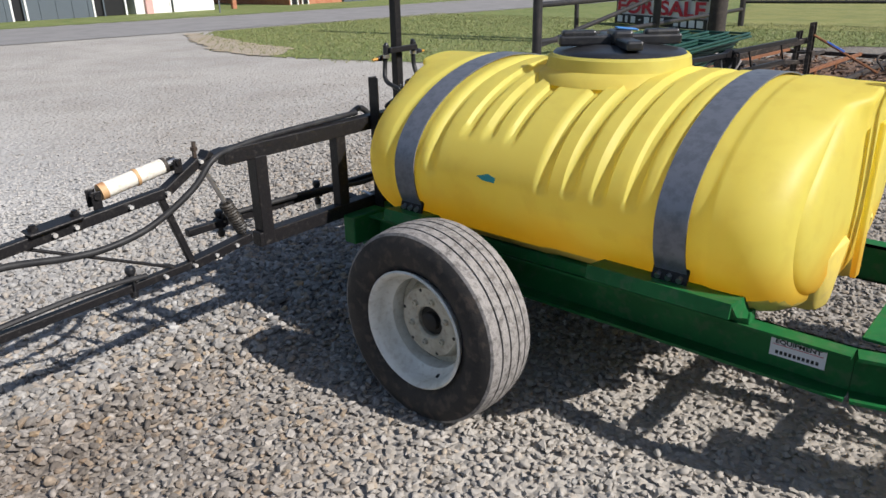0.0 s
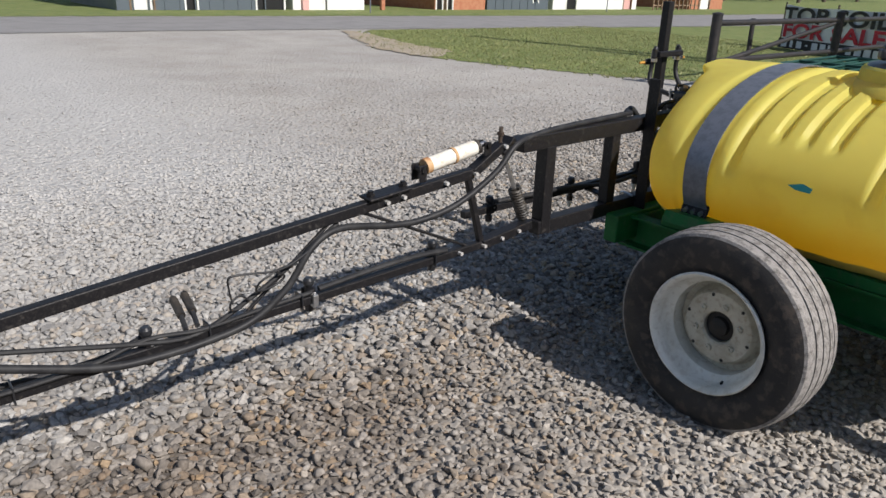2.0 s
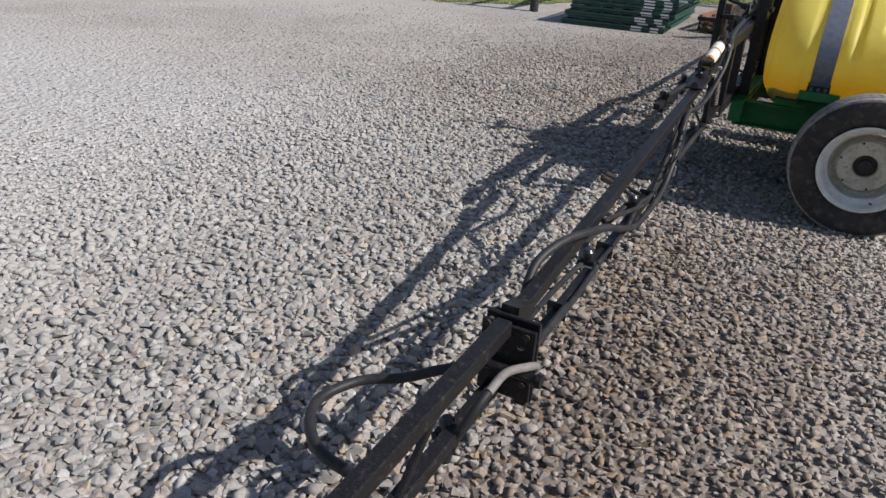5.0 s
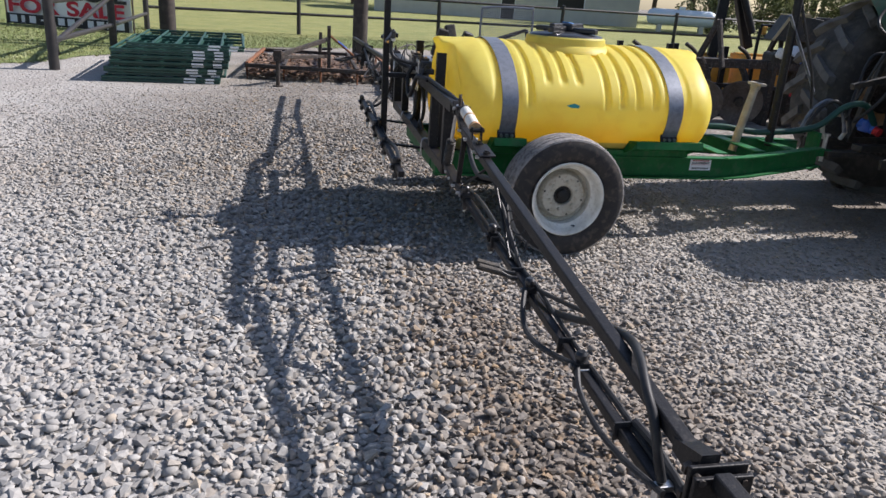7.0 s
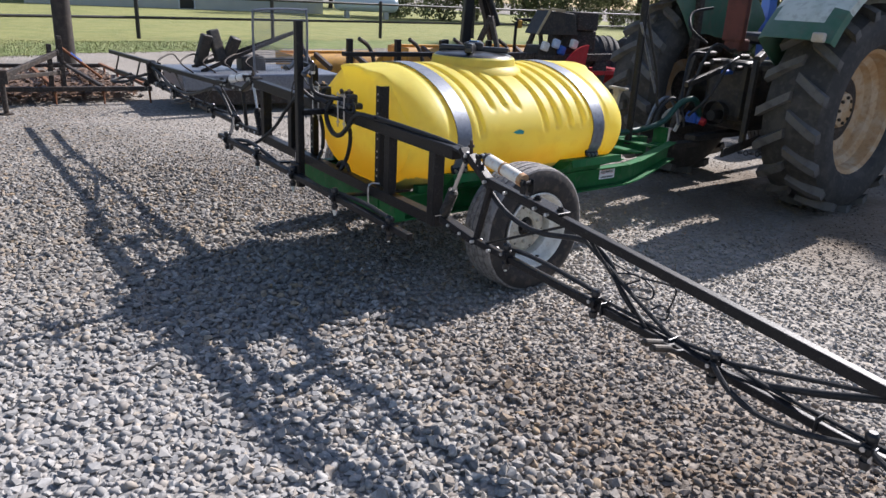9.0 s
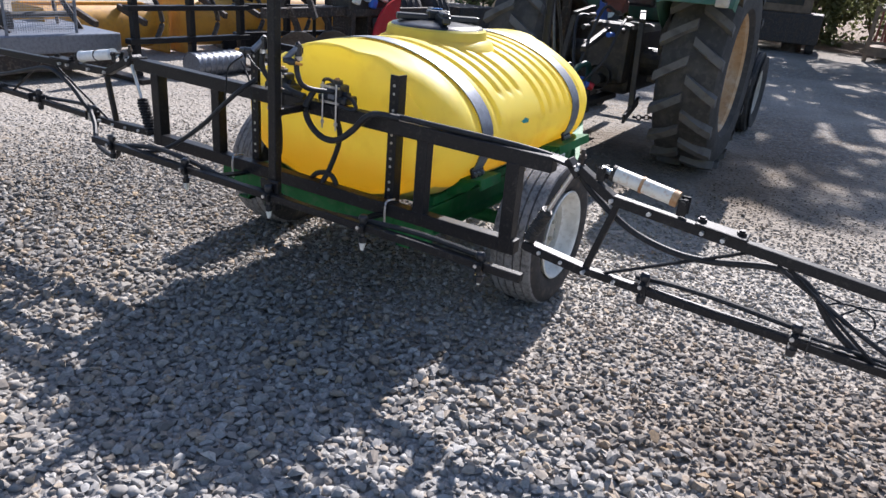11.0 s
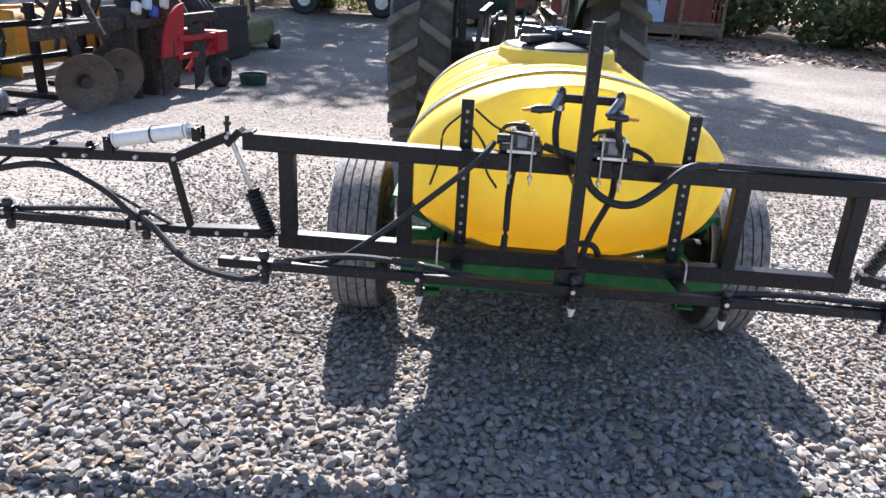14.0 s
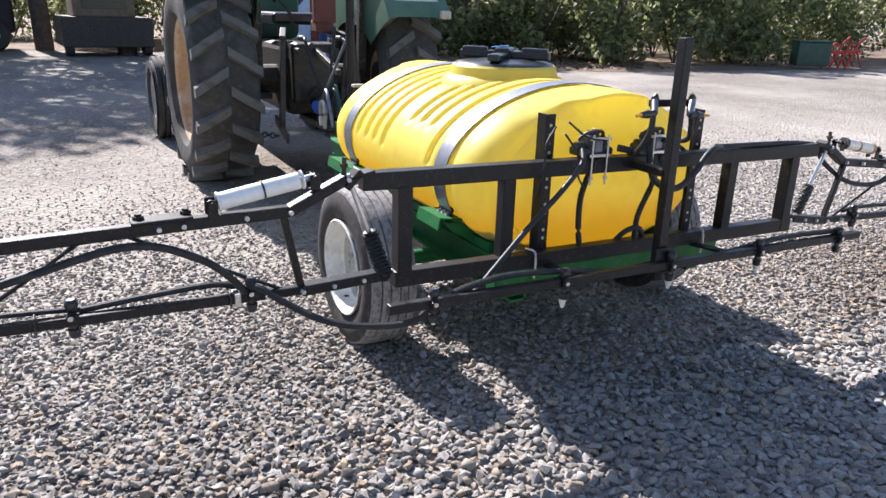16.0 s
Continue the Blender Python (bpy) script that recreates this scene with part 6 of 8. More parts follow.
def lug_wheel(cx, cy, R, W, rimr, rim_mat, s, lugs, name="rear_wheel"):
    w = new(name)
    w.parent = tractor
    cz = R - 0.02
    h = W / 2
    bm = B()
    body = R - 0.05
    prof = [(rimr, -h * 0.72), (rimr + 0.05, -h * 0.95), (rimr + 0.16, -h * 1.02), (body - 0.10, -h * 1.0), (body - 0.03, -h * 0.86), (body, -h * 0.45), (body + 0.004, 0), (body, h * 0.45), (body - 0.03, h * 0.86), (body - 0.10, h * 1.0), (rimr + 0.16, h * 1.02), (rimr + 0.05, h * 0.95), (rimr, h * 0.72)]
    lathe(bm, prof, (cx, cy, cz), 72, "Y")
    ty = part("tyre", bm, M_TRTYRE, w, "dark tractor tyre with worn chevron lugs", smooth=True)
    if not lugs:
        for o in (-0.6, -0.2, 0.2, 0.6):
            bm = B()
            lathe(bm, [(body - 0.01, h * o - 0.022), (body + 0.022, h * o - 0.018), (body + 0.022, h * o + 0.018), (body - 0.01, h * o + 0.022)], (cx, cy, cz), 60, "Y")
            part("tread_rib", bm, M_TRTYRE, w, smooth=True)
    for side in (-1, 1) if lugs else ():
        bm = B()
        wd = 0.035 / R
        q = []
        for t in np.linspace(0, 1, 6):
            y, a = side * h * (0.02 + 0.98 * t), 0.19 * t
            drop = 0.05 * max(0, t - 0.55) ** 1.5
            q.append([bm.verts.new((rr * math.cos(a + da), y, rr * math.sin(a + da))) for da, rr in ((-wd * 1.35, body - 0.02 - drop), (-wd, R - drop), (wd, R - drop), (wd * 1.35, body - 0.02 - drop))])
        for r0, r1 in zip(q, q[1:]):
            for j in range(3):
                bm.faces.new((r0[j], r0[j + 1], r1[j + 1], r1[j]))
        bm.faces.new(q[0])
        bm.faces.new(q[-1])
        first = part("lug", bm, M_LUG, w)
        for k in range(lugs):
            ob = first if k == 0 else new("lug", first.data)
            ob.parent = w
            ob.matrix_basis = Matrix.Translation((cx, cy, cz)) @ Matrix.Rotation(-2 * math.pi * (k + (0.5 if side > 0 else 0)) / lugs, 4, "Y")
    bm = B()
    pr = [(rimr + 0.03, h * 0.76), (rimr + 0.01, h * 0.78), (rimr - 0.02, h * 0.70), (rimr - 0.04, h * 0.35), (rimr - 0.10, h * 0.25), (rimr - 0.12, h * 0.05), (0.16, -h * 0.05), (0.14, h * 0.15), (0.05, h * 0.2), (0.0, h * 0.2)]
    lathe(bm, [(r, o * s) for r, o in pr], (cx, cy, cz), 48, "Y", closed=False)
    rim = part("rim", bm, rim_mat, w, smooth=True)
    bm = B()
    lathe(bm, [(r, -o * s) for r, o in pr], (cx, cy, cz), 48, "Y", closed=False)
    part("inner_rim", bm, M_BROWNSTEEL, rim, smooth=True)
    for k in range(8):
        a = 2 * math.pi * k / 8
        bm = B()
        rod(bm, (cx + 0.105 * math.cos(a), cy + h * 0.1 * s, cz + 0.105 * math.sin(a)), (cx + 0.105 * math.cos(a), cy + h * 0.24 * s, cz + 0.105 * math.sin(a)), 0.014, 6)
        part("wheel_nut", bm, M_GREASE, rim)
    return w


lug_wheel(3.60, -0.80, 0.86, 0.52, 0.50, M_TANRIM, -1, 18)
lug_wheel(3.60, 0.80, 0.86, 0.52, 0.50, M_TANRIM, 1, 18)
lug_wheel(5.75, -0.86, 0.47, 0.26, 0.24, M_PALERIM, -1, 0, "front_wheel")
lug_wheel(5.75, 0.92, 0.47, 0.26, 0.24, M_PALERIM, 1, 0, "front_wheel")
bm = B()
box(bm, (3.75, 0, 0.86), (1.0, 0.44, 0.60), bev=0.06)
box(bm, (4.65, 0, 0.85), (1.2, 0.42, 0.55), bev=0.05)
rod(bm, (3.6, -0.62, 0.84), (3.6, 0.62, 0.84), 0.13, 20)
box(bm, (3.22, 0, 0.92), (0.22, 0.40, 0.52), bev=0.05)
part("transmission", bm, M_GREASE, tractor, "greasy dark cast-iron rear housing")
bm = B()
box(bm, (5.55, 0, 0.95), (0.9, 0.46, 0.5), bev=0.06)
rod(bm, (5.75, -0.75, 0.50), (5.75, 0.8, 0.50), 0.06, 14)
part("engine", bm, M_GREASE, tractor)
bm = B()
box(bm, (5.25, 0, 1.40), (1.7, 0.56, 0.52), bev=0.09)
part("hood", bm, M_TRGREEN, tractor, "faded green hood", smooth=True)
for s in (-1, 1):
    # fender: a bent sheet over the wheel, with inner skirt
    bm = B()
    n = 14
    rows = []
    for k in range(n + 1):
        a = radians(40 + (109 if s < 0 else 90) * k / n)
        c, sn = math.cos(a), math.sin(a)
        rows.append([bm.verts.new((3.60 + r * c, y * s, 0.84 + r * sn)) for r, y in ((0.50 + 0.35 * max(0, k / n - 0.6), 0.475), (0.90, 0.475), (1.06, 0.49), (1.10, 0.56), (1.10, 0.95), (1.07, 1.05), (1.02, 1.065))])
    for r0, r1 in zip(rows, rows[1:]):
        for j in range(6):
            bm.faces.new((r0[j], r0[j + 1], r1[j + 1], r1[j]))
    bm.normal_update()
    bmesh.ops.solidify(bm, geom=bm.faces[:], thickness=0.006)
    fd = part("fender", bm, M_TRGREEN, tractor, "weathered green fender with chalky faded top", smooth=True)
    fd.data.materials.append(M_CHALK)
    for p in fd.data.polygons:
        if math.hypot(p.center.x - 3.6, p.center.z - 0.84) > 1.04 and p.center.z > 1.58:
            p.material_index = 1
    bm = B()
    box(bm, (2.645 if s < 0 else 2.86, 0.98 * s, 1.43 if s < 0 else 1.68), (0.04, 0.10, 0.07), bev=0.015)
    part("tail_lamp", bm, M_PALERIM, fd, "dusty pale lamp")
    # lower links, lift rods and stabiliser chains
    bm = B()
    beam(bm, (3.35, 0.30 * s, 0.52), (2.58, 0.42 * s, 0.48), 0.022, 0.075, 0.004)
    part("lower_link", bm, M_GREASE, tractor)
    bm = B()
    beam(bm, (2.95, 0.36 * s, 0.50), (3.05, 0.30 * s, 1.20), 0.045, 0.045, 0.006)
    beam(bm, (3.05, 0.30 * s, 1.20), (3.30, 0.22 * s, 1.26), 0.05, 0.07, 0.006)
    part("lift_rod", bm, M_GREASE, tractor)
    for k in range(9):
        bm = B()
        p = Vector((2.80, 0.45 * s, 0.47)).lerp(Vector((3.30, 0.58 * s, 0.42)), k / 8)
        lathe(bm, [(0.026, 0.0), (0.020, 0.008), (0.014, 0.0), (0.020, -0.008)], p, 8, "X" if k % 2 else "Z")
        part("chain_link", bm, M_GREASE, tractor)
    # blue loader uprights ahead of the wheels
    bm = B()
    beam(bm, (4.75, 0.62 * s, 0.75), (4.75, 0.70 * s, 1.95), 0.10, 0.14, 0.01, (1, 0, 0))
    beam(bm, (4.75, 0.66 * s, 1.88), (6.4, 0.66 * s, 1.35), 0.08, 0.14, 0.01)
    part("loader_upright", bm, M_BLUE, tractor, "blue painted loader upright")
bm = B()
box(bm, (3.10, 0, 0.52), (0.75, 0.11, 0.05), bev=0.006)
box(bm, (2.62, 0, 0.47), (0.35, 0.10, 0.045), bev=0.006)
part("drawbar", bm, M_GREASE, tractor)
bm = B()
rod(bm, (3.12, 0, 0.70), (2.98, 0, 0.70), 0.045, 16)
lathe(bm, [(0.10, 0.0), (0.11, -0.09), (0.105, -0.09), (0.095, 0.0)], (3.10, 0, 0.72), 20, "X")
part("pto_guard", bm, M_GREASE, tractor)
bm = B()
rod(bm, (2.86, 0.02, 0.66), (2.80, 0.12, 0.70), 0.040, 14)
box(bm, (2.83, 0.07, 0.68), (0.09, 0.10, 0.09), bev=0.015)
part("coupler_body", bm, M_BLUE, tractor, "blue hydraulic coupler")
bm = B()
rod(bm, (2.87, -0.03, 0.645), (2.86, 0.02, 0.66), 0.033, 12)
part("coupler_cap", bm, M_RED, tractor)
bm = B()
tube(bm, [(2.52, 0.14, 0.56), (2.50, 0.14, 0.68), (2.58, 0.13, 0.75), (2.66, 0.12, 0.74), (2.70, 0.11, 0.66), (2.66, 0.12, 0.56)], 0.017, 8)
part("hose_loop", bm, M_PALERIM, tractor, "pale hydraulic hose loop", smooth=True)
bm = B()
beam(bm, (3.12, 0, 1.12), (2.55, 0.0, 0.98), 0.04, 0.045, 0.006)
part("top_link", bm, M_GREASE, tractor)
for y, z in ((-0.18, 1.22), (-0.1, 1.26), (-0.14, 1.12), (0.14, 1.22), (0.18, 1.12), (0.08, 1.16), (-0.05, 1.08)):
    bm = B()
    rod(bm, (3.10, y, z), (2.98, y, z), 0.022, 12)
    part("hydraulic_coupler", bm, M_GREASE if z > 1.1 else M_BLUE, tractor)
for k, pts in enumerate(([(2.98, -0.18, 1.22), (2.80, -0.2, 1.15), (2.70, -0.14, 0.9), (2.62, -0.02, 0.72)], [(2.98, -0.1, 1.26), (2.78, -0.05, 1.30), (2.68, 0.02, 1.0), (2.60, 0.04, 0.75)], [(2.98, 0.14, 1.22), (2.82, 0.18, 1.20), (2.72, 0.14, 0.95), (2.62, 0.05, 0.72)], [(3.05, 0.2, 1.3), (2.9, 0.28, 1.42), (3.0, 0.36, 1.55), (3.2, 0.3, 1.6)])):
    bm = B()
    tube(bm, pts, 0.013, 8)
    part("hydraulic_hose", bm, M_RUBBERH, tractor, smooth=True)
bm = B()
box(bm, (3.75, 0, 1.36), (0.50, 0.50, 0.10), bev=0.03)
part("seat", bm, M_PLASTIC, tractor)
bm = B()
box(bm, (3.04, -0.055, 1.56), (0.07, 0.19, 0.44), bev=0.015)
box(bm, (3.10, -0.055, 1.31), (0.16, 0.15, 0.10), bev=0.015)
part("rear_post", bm, M_RUSTRED, tractor, "rusty red-brown rear post")
bm = B()
tube(bm, [(4.35, 0.0, 1.5), (4.2, 0, 1.75), (4.12, 0, 1.85)], 0.02, 8)
lathe(bm, [(0.20, 0.0), (0.215, 0.015), (0.20, 0.03), (0.185, 0.015)], (4.10, 0, 1.86), 28, "Z")
part("steering_wheel", bm, M_PLASTIC, tractor, smooth=True)
for s in (-1, 1):
    bm = B()
    beam(bm, (3.25, 0.46 * s, 0.95), (3.21, 0.46 * s, 1.86), 0.07, 0.07, 0.008, (1, 0, 0))
    part("frame_post", bm, M_BROWNSTEEL, tractor)
for y in (-0.42, 0.40):
    bm = B()
    box(bm, (3.75, y * 1.0, 0.72), (0.8, 0.16, 0.05), bev=0.01)
    box(bm, (4.35, y * 1.1, 0.62), (0.45, 0.24, 0.035), bev=0.006)
    part("footplate", bm, M_GREASE, tractor)

# ---- fence, poles, banner and stacked panels ----
def pipe_fence(name, pts, heights, post_r, rail_r, top, label):
    f = thing(name, (0, 0, 0), label, "fence")
    for x, y in pts:
        bm = B()
        rod(bm, (x, y, -0.05), (x, y, top), post_r, 12)
        lathe(bm, [(0.0, top + 0.02), (post_r * 1.1, top), (post_r * 1.1, top - 0.02)], (x, y, 0), 12, "Z", closed=False)
        part("post", bm, M_PIPE, f, smooth=True)
    for (x0, y0), (x1, y1) in zip(pts, pts[1:]):
        for h in heights:
            bm = B()
            rod(bm, (x0, y0, h), (x1, y1, h), rail_r, 10)
            part("rail", bm, M_PIPE, f, smooth=True)
    return f


gate = pipe_fence("pipe_fence", [(-5.08, 7.2), (-5.17, 11.46), (-5.49, 16.9)], (0.42, 0.98), 0.075, 0.045, 1.12, "black welded pipe corral fence with diagonal brace")
for a, b in (((-5.08, 7.2, 0.36), (-5.17, 11.46, 0.95)), ((-5.6, 9.2, 0.0), (-5.62, 9.2, 1.0))):
    bm = B()
    rod(bm, a, b, 0.04, 10)
    part("brace", bm, M_PIPE, gate, smooth=True)
pipe_fence("pipe_fence", [(-5.49, 16.9), (-1.42, 18.0), (3.0, 19.0), (7.4, 19.6), (12.0, 20.3), (17.0, 21.0), (24, 22), (32, 23.5)], (0.60, 1.22), 0.06, 0.04, 1.32, "long black two-rail pipe fence along the lawn")


def wood_pole(x, y, r):
    bm = B()
    rod(bm, (x, y, -0.1), (x + 0.03, y, 8.5), r, 20, r * 0.8)
    return tagged(part("utility_pole", bm, M_POLE, smooth=True), "tall dark creosoted wooden pole in the ground", "pole", "poles by the fence")


wood_pole(-4.2, 12.1, 0.17)
wood_pole(-0.1, 12.2, 0.17)

# banner on two stakes
banner = thing("banner", (-8.8, 16.45, 0.0), "white vinyl for-sale banner stretched between stakes on the grass", "sign", rz=-24)
BW, BH, BZ = 3.6, 1.10, 0.02
bm = B()
n = 24
rows = []
for k in range(n + 1):
    u = k / n
    sag = 0.07 * math.sin(math.pi * u) + 0.02 * math.sin(9 * u)
    y = 0.035 * math.sin(7 * u + 1)
    rows.append([bm.verts.new((u * BW, y, BZ)), bm.verts.new((u * BW, y * 1.4, BZ + BH * 0.3)), bm.verts.new((u * BW, y, BZ + BH - sag))])
for a, b in zip(rows, rows[1:]):
    for j in range(2):
        bm.faces.new((a[j], b[j], b[j + 1], a[j + 1]))
bm.normal_update()
bmesh.ops.solidify(bm, geom=bm.faces[:], thickness=0.004)
cloth = part("cloth", bm, M_BANNER, banner, smooth=True)
bm = B()
box(bm, (BW / 2, -0.062, BZ + 0.135), (BW * 0.985, 0.004, 0.25))
part("dark_band", bm, M_INK, cloth)
up90 = Matrix.Rotation(radians(90), 4, "X")
wide = up90 @ Matrix.Diagonal((1.62, 1.0, 1.0, 1.0))
for text, size, z, ink in (("TOP SOIL", 0.50, 0.83, M_INK), ("FOR SALE", 0.48, 0.45, M_REDINK)):
    two = [words(w, size, 0.003, ink, cloth, Matrix()) for w in text.split()]
    wid = [1.62 * (max(v.co.x for v in o.data.vertices) - min(v.co.x for v in o.data.vertices)) for o in two]
    x = BW / 2 - (sum(wid) + 0.26) / 2
    for o, w in zip(two, wid):
        o.matrix_basis = Matrix.Translation((x + w / 2, -0.066, BZ + z)) @ wide
        x += w + 0.26
for k, w in enumerate((0.25, 0.12, 0.22, 0.10, 0.24, 0.22, 0.24, 0.10, 0.20, 0.24, 0.24, 0.26)):
    bm = B()
    box(bm, (0.26 + 0.28 * k, -0.066, BZ + 0.135), (w * 0.85, 0.004, 0.17 if k not in (3, 7) else 0.04))
    part("number_bar", bm, M_BANNER, cloth)
for x in (-0.04, BW + 0.04, BW * 0.5):
    bm = B()
    rod(bm, (x, 0.05, 0.0), (x, 0.05, BZ + BH + 0.05), 0.022, 8)
    part("stake", bm, M_BROWNSTEEL, banner)

# stacked corral panels
def corral_panel(z, dx, dy, rz):
    p = thing("corral_panel", (-4.16 + dx, 6.20 + dy, z), "dark green tubular steel corral panel lying in a stack", "panel", "stack of corral panels", rz=rz)
    W, L, r = 1.55, 2.75, 0.019
    for x in (0.0, 0.31, 0.62, 0.93, 1.24, 1.55):
        bm = B()
        rod(bm, (x, 0, 0), (x, L, 0), r, 8)
        part("tube", bm, M_PANEL, p, smooth=True)
    for y in (0.0, L / 2, L):
        bm = B()
        box(bm, (W / 2, y, 0), (W + 0.03, 0.035, 0.036), bev=0.006)
        part("end_bar", bm, M_PANEL, p)
    for x, l in ((1.15, 0.16), (1.42, 0.12)):
        bm = B()
        box(bm, (x, -0.021, 0), (l, 0.008, 0.024))
        part("white_tag", bm, M_BANNER, p)
    return p


rng = random.Random(4)
for k in range(13):
    corral_panel(0.022 + 0.042 * k, rng.uniform(-0.04, 0.04) + (0.16 if k > 10 else 0) + 0.012 * k, rng.uniform(-0.04, 0.04), 3.5 + rng.uniform(-0.8, 0.8))

# rusty drag harrow: a frame full of dead leaves, hitch mast and tongue on its near side
HX, HY = -2.32, 7.14
harrow = thing("drag_harrow", (HX, HY, 0), "rusty drag harrow frame lying over reddish dead leaves", "harrow")


def hw(x, y, z):
    return Vector((x - HX, y - HY, z))


for a, b in ((hw(-2.32, 7.14, 0.20), hw(0.0, 6.72, 0.20)), (hw(-2.16, 9.93, 0.21), hw(0.0, 9.70, 0.21))):
    bm = B()
    beam(bm, a, b, 0.06, 0.06, 0.006)
    part("long_rail", bm, M_BROWNSTEEL, harrow)
for k in range(5):
    t = k / 4
    a, b = hw(-2.29 + 2.26 * t, 7.17 - 0.41 * t, 0.225), hw(-2.13 + 2.10 * t, 9.90 - 0.22 * t, 0.235)
    bm = B()
    beam(bm, a, b, 0.05, 0.045, 0.005)
    part("cross_rail", bm, M_BROWNSTEEL if k % 2 else M_RUST, harrow)
    for u in (0.0, 0.3, 0.6, 0.9):
        q = a.lerp(b, u)
        bm = B()
        rod(bm, (q.x, q.y, 0.23), (q.x, q.y - 0.03, 0.0), 0.020, 8, 0.011)
        part("tine", bm, M_RUST, harrow)
bm = B()
for y in (6.98, 7.08):
    beam(bm, hw(-1.03, y, 0.18), hw(-1.03, y, 0.86), 0.014, 0.05, 0.004, (1, 0, 0))
    beam(bm, hw(-1.18, y - 0.03, 0.20), hw(-1.16, y - 0.03, 0.76), 0.014, 0.045, 0.004, (1, 0, 0))
beam(bm, hw(-1.20, 7.03, 0.50), hw(-0.98, 7.03, 0.52), 0.12, 0.03, 0.004)
part("hitch_mast", bm, M_BROWNSTEEL, harrow)
bm = B()
beam(bm, hw(-1.05, 7.03, 0.66), hw(-1.80, 6.30, 0.44), 0.05, 0.065, 0.006)
beam(bm, hw(-1.05, 7.03, 0.40), hw(-1.80, 6.30, 0.42), 0.04, 0.05, 0.006)
part("tongue", bm, M_BROWNSTEEL, harrow)
bm = B()
box(bm, hw(-1.80, 6.30, 0.44), (0.12, 0.12, 0.16), bev=0.01)
rod(bm, hw(-1.80, 6.30, 0.0), hw(-1.80, 6.30, 0.42), 0.03, 12)
rod(bm, hw(-1.80, 6.30, 0.0), hw(-1.80, 6.30, 0.015), 0.08, 14)
part("tongue_stand", bm, M_BROWNSTEEL, harrow)
bm = B()
beam(bm, hw(-1.02, 7.03, 0.72), hw(-0.42, 7.75, 0.24), 0.045, 0.02, 0.004)
part("mast_brace", bm, M_RUST, harrow)
bm = B()
beam(bm, hw(-0.90, 7.17, 0.635), hw(-0.74, 7.366, 0.507), 0.047, 0.022, 0.004)
part("brace_paint", bm, M_BLUE, harrow, "patch of old blue paint")


def litter(name, rect, n, size, z, seed, material, label):
    rng = np.random.default_rng(seed)
    bm_v = []
    for _ in range(n):
        x, y = rng.uniform(rect[0], rect[2]), rng.uniform(rect[1], rect[3])
        a, t, s = rng.uniform(0, 6.28), rng.normal(0, 0.5), size * rng.uniform(0.5, 1.4)
        u = np.array([math.cos(a), math.sin(a), math.sin(t) * 0.5]) * s
        v = np.array([-math.sin(a), math.cos(a), math.sin(t * 1.7) * 0.4]) * s * 0.6
        c = np.array([x, y, z * rng.uniform(0.15, 1.0) + 0.01])
        bm_v += [c - u, c + v, c + u, c - v]
    V = np.array(bm_v)
    V[:, 2] = np.maximum(V[:, 2], 0.006)
    me = bpy.data.meshes.new(name)
    me.from_pydata(V.tolist(), [], [(4 * i, 4 * i + 1, 4 * i + 2, 4 * i + 3) for i in range(n)])
    me.materials.append(material)
    return tagged(new(name, me), label, "leaves", kind="stuff")


litter("dead_leaves", (-2.28, 7.0, -0.05, 9.85), 6500, 0.045, 0.17, 21, M_LITTER, "bed of reddish dead leaves inside the harrow")
litter("dead_leaves", (12.5, -13.5, 19, -4.5), 4000, 0.06, 0.05, 22, M_LITTER, "brown fallen leaves under the trees")

# ---- implements parked in a row ----
cutter = thing("rotary_cutter", (0.1, 5.75, 0), "grey weathered rotary cutter deck with maroon guards on the gravel", "mower", rz=-6)
bm = B()
box(bm, (1.1, 0.7, 0.38), (2.15, 1.4, 0.20), bev=0.02)
part("deck", bm, M_GALV, cutter)
for y in (0.05, 1.35):
    bm = B()
    box(bm, (1.1, y, 0.22), (2.0, 0.03, 0.26), bev=0.008)
    part("skid", bm, M_BROWNSTEEL, cutter)
bm = B()
box(bm, (1.1, 0.7, 0.56), (0.34, 0.34, 0.22), bev=0.04)
rod(bm, (1.1, 0.7, 0.6), (1.95, 0.7, 0.62), 0.035, 12)
part("gearbox", bm, M_GREASE, cutter)
for y in (0.42, 0.98):
    bm = B()
    beam(bm, (1.95, y, 0.45), (1.75, 0.7, 1.0), 0.03, 0.06, 0.005)
    beam(bm, (1.75, 0.7, 1.0), (0.35, y, 0.48), 0.025, 0.05, 0.005)
    part("mast_strap", bm, M_BROWNSTEEL, cutter)
bm = B()
for x, a, zz in ((0.42, 14, 0.80), (0.60, -12, 0.86), (0.78, 20, 0.78)):
    box(bm, (x, 0.55, zz - 0.05), (0.15, 0.10, 0.42), Euler((radians(a), radians(a * 0.8), 0.3)).to_matrix(), 0.02)
part("folded_guard", bm, M_GREASE, cutter, "folded dark steel guards")
bm = B()
tube(bm, [(0.95, 0.02, 0.48), (0.95, 0.02, 1.20), (1.02, 0.02, 1.30), (1.62, 0.06, 1.32), (1.70, 0.07, 1.24), (1.70, 0.07, 0.48)], 0.016, 8)
scr = part("screen_frame", bm, M_GALV, cutter, "bent tube screen frame", smooth=True)
bm = B()
for k in range(1, 30):
    x = 0.95 + 0.75 * k / 30
    rod(bm, (x, 0.02 + 0.05 * (x - 0.95), 0.5), (x, 0.02 + 0.05 * (x - 0.95), 1.30), 0.0022, 4)
for k in range(1, 30):
    z = 0.5 + 0.8 * k / 30
    rod(bm, (0.95, 0.02, z), (1.70, 0.06, z), 0.0022, 4)
part("wire_mesh", bm, M_GALV, scr, "fine grey wire mesh")
